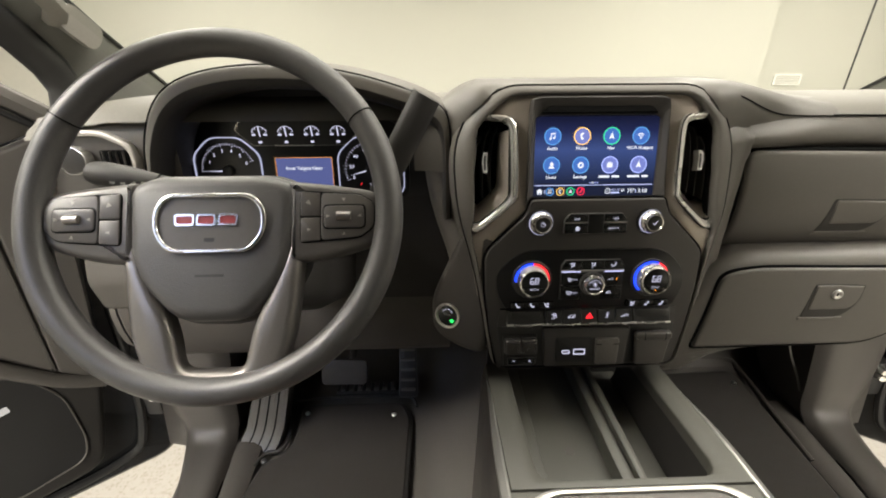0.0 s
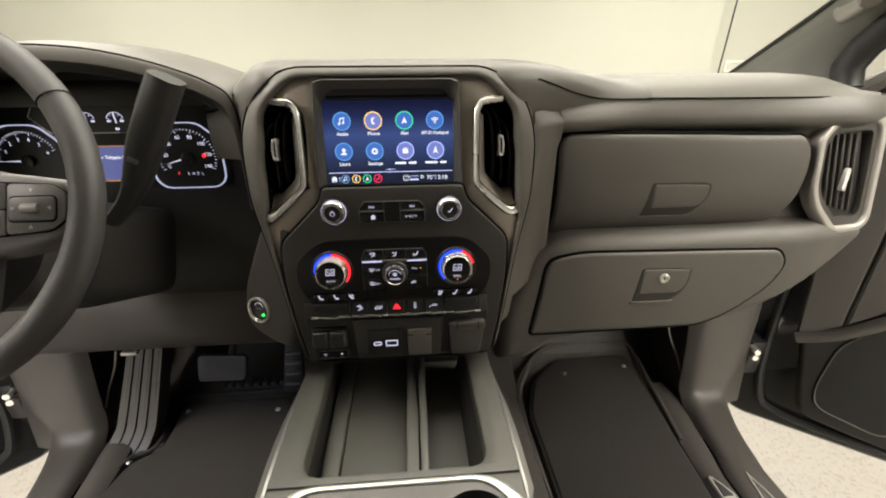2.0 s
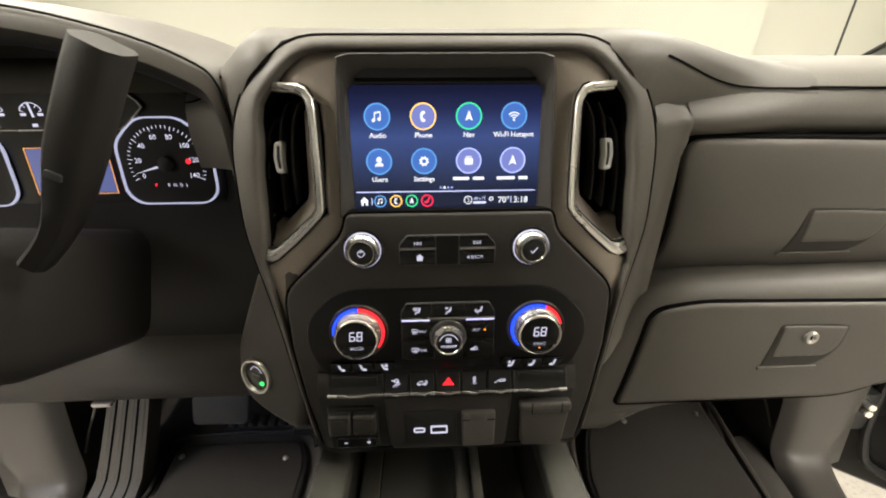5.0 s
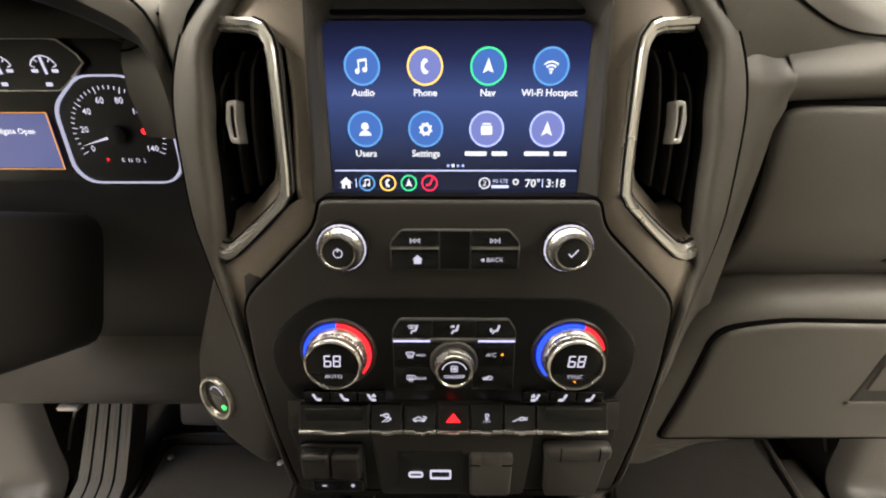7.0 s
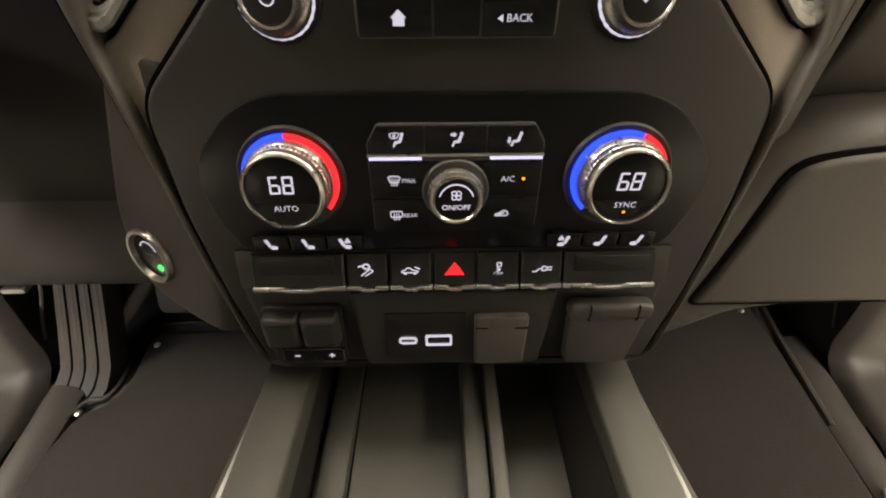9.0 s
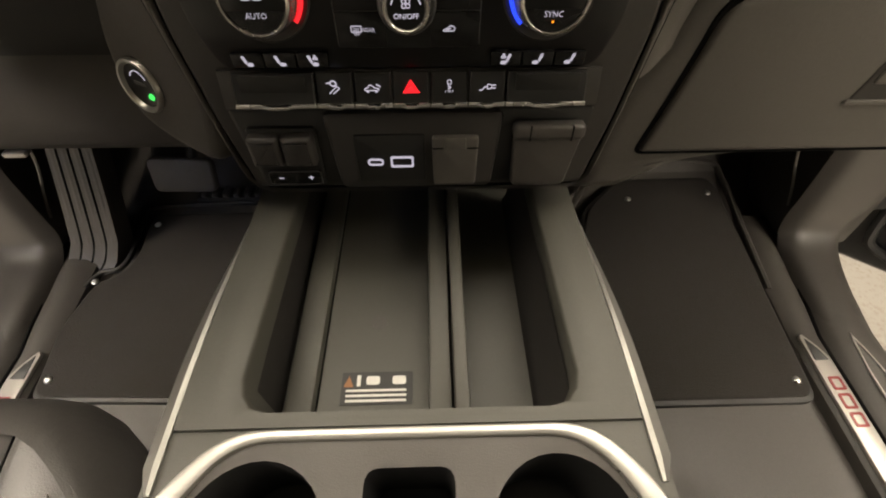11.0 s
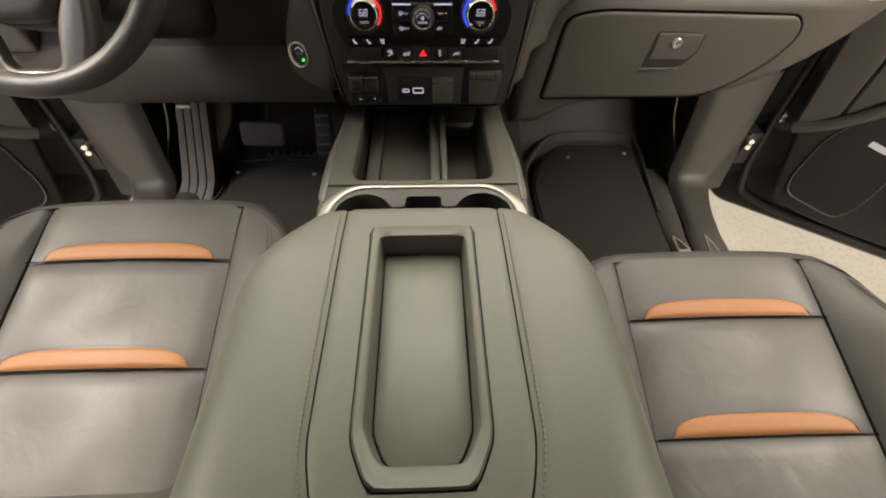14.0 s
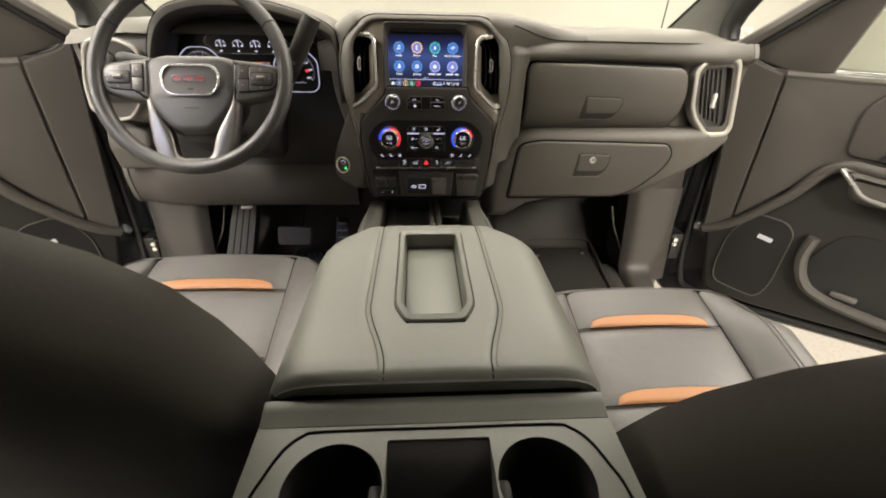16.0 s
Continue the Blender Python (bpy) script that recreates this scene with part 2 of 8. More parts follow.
def resample(pts, n):
    """n points evenly along a closed polygon, starting over its top middle."""
    xm = (min(p[0] for p in pts) + max(p[0] for p in pts)) / 2
    best = None
    for i, (p, q) in enumerate(zip(pts, list(pts[1:]) + list(pts[:1]))):
        if (p[0] - xm) * (q[0] - xm) <= 0 and p[0] != q[0]:
            t = (xm - p[0]) / (q[0] - p[0])
            y = p[1] + (q[1] - p[1]) * t
            if best is None or y > best[0]:
                best = (y, i)
    k0 = best[1] + 1
    loop = [Vector((xm, best[0]))] + [Vector(p) for p in list(pts[k0:]) + list(pts[:k0])]
    loop.append(loop[0])
    acc = [0.0]
    for a, b in zip(loop, loop[1:]):
        acc.append(acc[-1] + (b - a).length)
    out, j = [], 0
    for i in range(n):
        s = acc[-1] * i / n
        while acc[j + 1] < s:
            j += 1
        t = (s - acc[j]) / max(acc[j + 1] - acc[j], 1e-9)
        out.append(tuple(loop[j].lerp(loop[j + 1], t)))
    return out


def frame_ring(outer, inner, depth, lift=0.0, bevel=0.0, bm=None, z=0.0, seg=3):
    """A plate with a hole: outer and inner loops of one length, in one turning sense."""
    bm = bm or bmesh.new()
    n = len(outer)
    mid = [((a[0] + b[0]) / 2, (a[1] + b[1]) / 2) for a, b in zip(outer, inner)]
    prof = []
    if bevel > 0:
        prof = [(0.0, -depth), (0.0, -bevel)]
        for k in range(1, seg + 1):
            a = k / seg * math.pi / 2
            prof.append((0.5 * (1 - math.cos(a)) * 0.5, -bevel + (bevel + lift) * math.sin(a)))
        for k in range(seg, 0, -1):
            a = k / seg * math.pi / 2
            prof.append((1 - 0.5 * (1 - math.cos(a)) * 0.5, -bevel + (bevel + lift) * math.sin(a)))
        prof += [(1.0, -bevel), (1.0, -depth)]
    else:
        prof = [(0.0, -depth), (0.0, 0.0), (1.0, 0.0), (1.0, -depth)]
    rings = [[bm.verts.new((o[0] + (i[0] - o[0]) * t, o[1] + (i[1] - o[1]) * t, z + h)) for o, i in zip(outer, inner)] for t, h in prof]
    for r0, r1 in zip(rings, rings[1:] + rings[:1]):
        for i in range(n):
            bm.faces.new((r0[i - 1], r0[i], r1[i], r1[i - 1]))
    return bm


def grid(rows, bm=None, close_u=False, close_v=False):
    """A skin through rows of points."""
    bm = bm or bmesh.new()
    vs = [[bm.verts.new(p) for p in row] for row in rows]
    nu, nv = len(vs), len(vs[0])
    for i in range(nu if close_u else nu - 1):
        for j in range(nv if close_v else nv - 1):
            a, b, c, d = vs[i][j], vs[(i + 1) % nu][j], vs[(i + 1) % nu][(j + 1) % nv], vs[i][(j + 1) % nv]
            bm.faces.new((a, b, c, d))
    return bm


def loft(sections, bm=None, caps=True):
    """Closed cross-sections joined into a solid."""
    bm = bm or bmesh.new()
    vs = [[bm.verts.new(p) for p in s] for s in sections]
    n = len(vs[0])
    for a, b in zip(vs, vs[1:]):
        for j in range(n):
            bm.faces.new((a[j - 1], a[j], b[j], b[j - 1]))
    if caps:
        bm.faces.new(vs[0][::-1])
        bm.faces.new(vs[-1])
    return bm


def tube(path, r, seg=8, closed=False, bm=None, flat=1.0):
    """A round (or flattened) bar along a path."""
    bm = bm or bmesh.new()
    P = [Vector(p) for p in path]
    n = len(P)
    rings, up = [], None
    for i in range(n):
        a = P[i - 1] if (i > 0 or closed) else P[i]
        b = P[(i + 1) % n] if (i < n - 1 or closed) else P[i]
        d = (b - a).normalized()
        if up is None:
            up = Vector((0, 0, 1)) if abs(d.z) < 0.9 else Vector((0, 1, 0))
        s = d.cross(up).normalized()
        up = s.cross(d).normalized()
        rad = r[i] if isinstance(r, (list, tuple)) else r
        rings.append([bm.verts.new(P[i] + s * math.cos(2 * math.pi * k / seg) * rad + up * math.sin(2 * math.pi * k / seg) * rad * flat) for k in range(seg)])
    for i in range(n if closed else n - 1):
        r0, r1 = rings[i], rings[(i + 1) % n]
        for k in range(seg):
            bm.faces.new((r0[k - 1], r0[k], r1[k], r1[k - 1]))
    if not closed:
        bm.faces.new(rings[0][::-1])
        bm.faces.new(rings[-1])
    return bm


def lathe(profile, seg=32, bm=None, knurl=0.0, at=(0, 0)):
    """A turned solid about the Z axis from (radius, height) pairs; knurl ripples the radius."""
    bm = bm or bmesh.new()
    rings = []
    for r, h in profile:
        rings.append([bm.verts.new((at[0] + r * (1 - (knurl if (k % 2 and 0 < r) else 0)) * math.cos(2 * math.pi * k / seg), at[1] + r * (1 - (knurl if k % 2 else 0)) * math.sin(2 * math.pi * k / seg), h)) for k in range(seg)])
    for r0, r1 in zip(rings, rings[1:]):
        for k in range(seg):
            bm.faces.new((r0[k - 1], r0[k], r1[k], r1[k - 1]))
    bm.faces.new(rings[0][::-1])
    bm.faces.new(rings[-1])
    return bm


def block(x0, x1, y0, y1, z0, z1, bevel=0.0, seg=2, bm=None):
    b2 = bmesh.new()
    bmesh.ops.create_cube(b2, size=1)
    b2.transform(Matrix.Translation(((x0 + x1) / 2, (y0 + y1) / 2, (z0 + z1) / 2)) @ Matrix.Diagonal((x1 - x0, y1 - y0, z1 - z0, 1)))
    if bevel > 0:
        bmesh.ops.bevel(b2, geom=b2.edges[:], offset=bevel, segments=seg, affect="EDGES", profile=0.5)
    if bm is None:
        return b2
    return merge(bm, b2)


def merge(bm, other):
    me = bpy.data.meshes.new("tmp")
    other.to_mesh(me)
    other.free()
    bm.from_mesh(me)
    bpy.data.meshes.remove(me)
    return bm


def lettering(text, size, align="CENTER", bold=0.0):
    cu = bpy.data.curves.new("lettering", "FONT")
    cu.body, cu.size, cu.align_x, cu.align_y, cu.offset = text, size, align, "CENTER", bold
    cu.resolution_u = 2
    ob = bpy.data.objects.new("lettering", cu)
    scene.collection.objects.link(ob)
    bpy.context.view_layer.update()
    me = bpy.data.meshes.new_from_object(ob)
    bpy.data.objects.remove(ob)
    bpy.data.curves.remove(cu)
    bm = bmesh.new()
    bm.from_mesh(me)
    bpy.data.meshes.remove(me)
    return bm


def edge_distance(px, pz, loop):
    """How far a point lies from a closed outline."""
    a = np.array(loop)
    b = np.roll(a, -1, axis=0)
    d = b - a
    p = np.array((px, pz)) - a
    t = np.clip((p * d).sum(1) / np.maximum((d * d).sum(1), 1e-12), 0, 1)
    return float(np.sqrt(((p - d * t[:, None]) ** 2).sum(1)).min())


def shell(loop, surf, roll, back, nx=40, nz=30):
    """A moulded panel that faces the driver: its outline in x and z, y from surf, its edge rolled back by a radius."""
    zs_ = [p[1] for p in loop]
    z0, z1 = min(zs_) + 2e-4, max(zs_) - 2e-4
    rows_ = []
    for i_ in range(nz + 1):
        z = z0 + (z1 - z0) * (0.5 - 0.5 * math.cos(math.pi * i_ / nz))
        xs_ = []
        for p, q in zip(loop, loop[1:] + loop[:1]):
            if (p[1] - z) * (q[1] - z) <= 0 and p[1] != q[1]:
                xs_.append(p[0] + (q[0] - p[0]) * (z - p[1]) / (q[1] - p[1]))
        x0, x1 = min(xs_), max(xs_)
        row_ = []
        for j_ in range(nx + 1):
            x = x0 + (x1 - x0) * (0.5 - 0.5 * math.cos(math.pi * j_ / nx))
            e = edge_distance(x, z, loop)
            dip = roll - math.sqrt(max(0.0, roll * roll - (roll - e) ** 2)) if e < roll else 0.0
            row_.append((x, surf(x, z) + dip, z))
        rows_.append([(row_[0][0], row_[0][1] + back, z)] + row_ + [(row_[-1][0], row_[-1][1] + back, z)])
    first = [(x, y + back, z) for x, y, z in rows_[0]]
    last = [(x, y + back, z) for x, y, z in rows_[-1]]
    return grid([first] + rows_ + [last])


def grown(loop, w):
    """An outline moved outwards by w."""
    n, out = len(loop), []
    area = sum(loop[k - 1][0] * loop[k][1] - loop[k][0] * loop[k - 1][1] for k in range(n))
    for k in range(n):
        d = Vector(loop[(k + 1) % n]) - Vector(loop[k - 1])
        v = Vector((d.y, -d.x)).normalized() * (w if area > 0 else -w)
        out.append((loop[k][0] + v.x, loop[k][1] + v.y))
    return out


def plane_frame(origin, right, up):
    """The pose of a face: local X along right, Y along up, Z towards the viewer."""
    x = Vector(right).normalized()
    z = x.cross(Vector(up)).normalized()
    y = z.cross(x)
    m = Matrix((x, y, z)).transposed().to_4x4()
    m.translation = Vector(origin)
    return m


def arc(cx, cy, r, a0, a1, n):
    return [(cx + r * math.cos(radians(a0 + (a1 - a0) * k / n)), cy + r * math.sin(radians(a0 + (a1 - a0) * k / n))) for k in range(n + 1)]


def sm(a, b, t):
    t = min(1, max(0, (t - a) / (b - a)))
    return t * t * (3 - 2 * t)


def curve_pts(pts, n):
    """A smooth open line through control points."""
    P = [Vector(p) for p in pts]
    out = []
    for i in range(len(P) - 1):
        p0, p1, p2, p3 = P[max(i - 1, 0)], P[i], P[i + 1], P[min(i + 2, len(P) - 1)]
        for k in range(n):
            t = k / n
            out.append(0.5 * ((2 * p1) + (p2 - p0) * t + (2 * p0 - 5 * p1 + 4 * p2 - p3) * t * t + (3 * p1 - p0 - 3 * p2 + p3) * t ** 3))
    out.append(P[-1])
    return [tuple(p) for p in out]

# ---------------------------------------------------------------- the garage round the truck
GX0, GX1, GY0, GY1, GZ = -5.2, 5.2, -5.5, 4.8, 3.6
single("garage_floor", block(GX0, GX1, GY0, GY1, -0.15, 0.0), EPOXY, "pale speckled epoxy garage floor", "floor", "structure")
single("garage_ceiling", block(GX0, GX1, GY0, GY1, GZ, GZ + 0.15), CEILPAINT, "white painted garage ceiling", "ceiling", "structure")
single("wall_north", block(GX0, 3.3, GY1, GY1 + 0.15, 0, GZ), WALLPAINT, "cream painted garage wall ahead of the truck", "wall", "structure")
single("wall_north_recess", block(3.3, GX1 + 0.15, GY1 + 0.25, GY1 + 0.4, 0, GZ), WALLPAINT, "cream painted wall set back beyond the corner", "wall", "structure")
single("wall_return", block(3.3, 3.38, GY1 + 0.002, GY1 + 0.25, 0, GZ), WALLPAINT, "narrow cream wall return at the corner", "wall", "structure")
single("wall_south", block(GX0, GX1, GY0 - 0.15, GY0, 0, GZ), WALLPAINT, "cream painted garage wall behind the truck", "wall", "structure")
single("wall_east", block(GX1, GX1 + 0.15, GY0, GY1 + 0.25, 0, GZ), WALLPAINT, "cream painted garage side wall", "wall", "structure")
single("wall_west", block(GX0 - 0.15, GX0, GY0, GY1, 0, GZ), WALLPAINT, "cream painted garage side wall", "wall", "structure")
vent = thing("wall_vent", (3.9, GY1 + 0.25, 1.38), "small white louvred plate on the garage wall", "vent")
part("frame", frame_ring(rounded(box2(-0.16, 0.16, -0.06, 0.06), 0.01), rounded(box2(-0.145, 0.145, -0.045, 0.045), 0.006), 0.012), CEILPAINT, vent, m=plane_frame((3.9, GY1 + 0.236, 1.40), (1, 0, 0), (0, 0, 1)))
for k in range(5):
    part("slat", block(3.9 - 0.145, 3.9 + 0.145, GY1 + 0.238, GY1 + 0.249, 1.362 + 0.018 * k, 1.370 + 0.018 * k), CEILPAINT, vent)

# ---------------------------------------------------------------- the cab shell
FLOOR_Z = 0.715


# floor pan with the tunnel below the console and the sloping toe board
rows = []
for x in np.linspace(-0.80, 0.80, 33):
    tun = 0.10 * (1 - sm(0.10, 0.24, abs(x)))
    row = []
    for y, z in ((-1.6, FLOOR_Z), (-0.4, FLOOR_Z), (0.3, FLOOR_Z), (0.75, FLOOR_Z), (0.95, FLOOR_Z + 0.012), (1.05, FLOOR_Z + 0.06), (1.18, FLOOR_Z + 0.20), (1.28, FLOOR_Z + 0.42)):
        row.append((x, y, z + tun))
    rows.append(row)
single("cab_floor", grid(rows), RUBBER, "dark rubber floor of the cab with a raised tunnel", "floor", "structure")
single("cowl_panel", block(-0.95, 0.95, 1.122, 1.31, 1.462, 1.490), BLACK, "black cowl panel below the windshield", "trim", "structure")
single("firewall", block(-0.92, 0.92, 1.27, 1.30, 0.6, 1.462), BLACK, "black firewall under the dashboard", "wall", "structure")

# roof, rear wall with its window, and the pillars behind the front doors
single("roof_lining", block(-0.80, 0.80, -1.62, 0.33, 1.93, 1.97, 0.01), HEADLINER, "grey cloth roof lining", "ceiling", "structure")
single("rear_wall_lower", block(-0.86, 0.86, -1.66, -1.60, 0.6, 1.42), PLASTIC, "dark trim of the cab's rear wall", "wall", "structure")
single("rear_wall_upper", block(-0.86, 0.86, -1.66, -1.60, 1.86, 1.97), PLASTIC, "dark trim above the rear window", "wall", "structure")
for sx in (-1, 1):
    single("rear_pillar", block(sx * 0.86 - 0.06, sx * 0.86 + 0.06, -1.66, -1.50, 1.42, 1.97), PILLAR, "cloth-covered rear pillar", "pillar", "structure")
    single("centre_pillar", block(sx * 0.86 - 0.05, sx * 0.86 + 0.05, -0.42, -0.27, 0.70, 1.97, 0.015), PILLAR, "cloth-covered pillar between the doors", "pillar", "structure")
    single("roof_rail", block(sx * 0.83 - 0.05, sx * 0.83 + 0.05, -1.62, 0.30, 1.86, 1.95, 0.015), PILLAR, "cloth-covered roof rail above the door", "trim", "structure")
    # Out of view; the tint is added to hold back light from behind.
    single("rear_side_window", block(sx * 0.862 - 0.003, sx * 0.862 + 0.003, -1.50, -0.42, 1.42, 1.87), TINTED, "unseen window of the closed rear door, tinted to dim the cab", "window", "structure")
    single("rear_door_panel", block(sx * 0.87 - 0.03, sx * 0.87 + 0.03, -1.55, -0.42, 0.70, 1.42), PLASTIC, "dark inner panel of the closed rear door", "wall", "structure")


# Also out of view, tinted to cut the light coming from the rear.
single("rear_window", block(-0.80, 0.80, -1.634, -1.628, 1.42, 1.86), TINTED, "unseen rear window of the cab, tinted to dim it", "window", "structure")

# windshield and its pillars: the glass rises 0.615 a metre towards the driver
def shield_z(y):
    return 1.517 + 0.615 * (1.067 - y)


rows = []
for y in np.linspace(1.11, 0.33, 7):
    rows.append([(x, y + 0.0 - 0.05 * (x / 0.8) ** 2, shield_z(y)) for x in np.linspace(-0.80, 0.80, 13)])
ws = single("windshield", grid(rows), GLASS, "clear laminated windshield glass", "window", "structure")
ws.visible_shadow = False


def a_pillar(sx):
    name = "a_pillar_left" if sx < 0 else "a_pillar_right"
    secs = []
    for t in np.linspace(0, 1, 13):
        y = 1.085 - 0.76 * t
        z = shield_z(y)
        xi = 0.800 - 0.055 * max(0, t - 0.25)
        w = 0.088 + 0.125 * math.exp(-(z - 1.525) / 0.07)
        secs.append([(sx * (xi + dx), y - w * k, z) for dx, k in ((-0.006, 0.0), (-0.004, 0.25), (0.004, 0.52), (0.020, 0.78), (0.042, 0.95), (0.062, 1.0), (0.085, 0.92), (0.095, 0.5), (0.04, -0.15))])
    p = tagged(new(name, finish(name, loft(secs), PILLAR)), "grey cloth-covered windshield pillar", "pillar", "", "structure")
    edge = []
    for t in np.linspace(0, 1, 12):
        y = 1.085 - 0.76 * t
        edge.append((sx * (0.800 - 0.055 * max(0, t - 0.25) - 0.007), y, shield_z(y) + 0.002))
    part("glass_seal", tube(edge, 0.004, 6), BLACK, p, "black rubber seal along the glass")
    seal = []
    for t in np.linspace(0, 1, 14):
        y = 1.085 - 0.76 * t
        w = 0.088 + 0.125 * math.exp(-(shield_z(y) - 1.525) / 0.07)
        seal.append((sx * (0.800 - 0.055 * max(0, t - 0.25) + 0.050), y - w * 1.02, shield_z(y)))
    part("door_seal", tube(seal, 0.026, 10), BLACK, p, "black rubber door seal")
    grab = []
    for t in np.linspace(0.32, 0.66, 10):
        y = 1.085 - 0.76 * t - 0.05
        out = 0.045 * max(0.0, math.sin(math.pi * (t - 0.32) / 0.34)) ** 0.4
        grab.append((sx * (0.80 - 0.005 - out), y, shield_z(1.085 - 0.76 * t) - 0.012 - out * 0.2))
    part("grab_handle", tube(grab, 0.016, 8, flat=0.7), HEADLINER, p, "grey padded grab handle")
    cap_t = 0.30
    cy = 1.085 - 0.76 * cap_t
    part("handle_cap", prism(rounded(box2(-0.038, 0.038, -0.020, 0.020), 0.019, 6), 0.02, 0.010, 4), HEADLINER, p, "pale cap at the foot of the handle", m=plane_frame((sx * 0.797, cy - 0.035, shield_z(cy) - 0.006), (0, -0.85, 0.52), (-0.3 * sx, 0.45, 0.85)))


a_pillar(-1)
a_pillar(1)

# whip aerial outside the glass
aerial = single("aerial", tube([(0.812, 1.13, 1.40), (0.812, 1.13, 1.95)], 0.0022, 6), BLACK, "thin black whip aerial outside the windshield", "aerial")


# sills and the trim that rises from them to the door hinges
def sill(sx):
    side = "left" if sx < 0 else "right"
    secs = []
    prof = [(0.632, 0.715), (0.637, 0.730), (0.650, 0.738), (0.668, 0.740), (0.680, 0.737), (0.687, 0.732), (0.694, 0.741), (0.715, 0.751), (0.745, 0.753), (0.770, 0.747), (0.784, 0.730), (0.788, 0.55), (0.63, 0.55)]
    for y in np.linspace(-0.35, 0.60, 9):
        secs.append([(sx * x, y, z) for x, z in prof])
    for y, dx, up, thin in ((0.66, 0.012, 0.000, 1.0), (0.72, 0.020, 0.000, 1.0), (0.78, 0.032, 0.0, 1.0), (0.83, 0.046, 0.0, 0.95), (0.88, 0.07, 0.0, 0.9)):
        secs.append([(sx * (x + dx * (0.3 + 0.7 * min(1, (x - 0.63) / 0.06))), y, z + up * (1 if z > 0.7 else 0)) for x, z in prof])
    s = tagged(new("sill_" + side, finish("sill_" + side, loft(secs), PLASTIC)), "dark grey plastic door sill trim", "sill", "", "structure")
    groove = [(sx * 0.687, y, 0.7335) for y in np.linspace(-0.3, 0.60, 12)] + [(sx * 0.699, 0.66, 0.734), (sx * 0.707, 0.72, 0.734), (sx * 0.719, 0.78, 0.734), (sx * 0.733, 0.83, 0.734)]
    part("groove", tube(groove, 0.0035, 6), GAP, s, "black groove along the sill")
    # bright scuff plate with a dark stepped plate beside it
    sp = prism(rounded([(-0.017, -0.18), (0.017, -0.18), (0.015, 0.105), (0.004, 0.128), (-0.010, 0.148), (-0.016, 0.142)], 0.003), 0.006, 0.0015)
    plate = part("scuff_plate", sp, SATIN, s, "bright metal scuff plate with red emblem bars", m=plane_frame((sx * 0.660, 0.455, 0.7425), (1, 0, 0.03 * sx), (0, 1, 0)) @ Matrix.Diagonal((sx, 1, 1, 1)))
    part("plate_tip", prism(rounded([(-0.013, 0.100), (0.010, 0.100), (0.002, 0.122), (-0.010, 0.140)], 0.003), 0.002, 0.0006), BLACK, plate, "dark tip of the scuff plate", m=plane_frame((sx * 0.660, 0.455, 0.7436), (1, 0, 0.03 * sx), (0, 1, 0)) @ Matrix.Diagonal((sx, 1, 1, 1)))
    for a, b in ((-0.006, 0.016), (0.021, 0.045), (0.050, 0.072)):
        part("emblem_bar", frame_ring(resample(rounded(box2(-0.010, 0.010, a, b), 0.003), 32), resample(rounded(box2(-0.0062, 0.0062, a + 0.004, b - 0.004), 0.002), 32), 0.001), RED, plate, m=plane_frame((sx * 0.660, 0.455, 0.7437), (1, 0, 0.03 * sx), (0, 1, 0)))
    ring = frame_ring(resample(rounded([(-0.017, -0.14), (0.017, -0.14), (0.015, 0.06), (0.0, 0.125), (-0.010, 0.06)], 0.006), 40), resample(rounded([(-0.0145, -0.137), (0.0145, -0.137), (0.0125, 0.058), (0.0, 0.115), (-0.0075, 0.058)], 0.005), 40), 0.003)
    part("step_insert", ring, SATIN, s, "thin bright outline on the outer sill", m=plane_frame((sx * 0.724, 0.475, 0.7545), (1, 0, 0.05 * sx), (0, 1, 0)) @ Matrix.Diagonal((sx, 1, 1, 1)))


sill(-1)
sill(1)


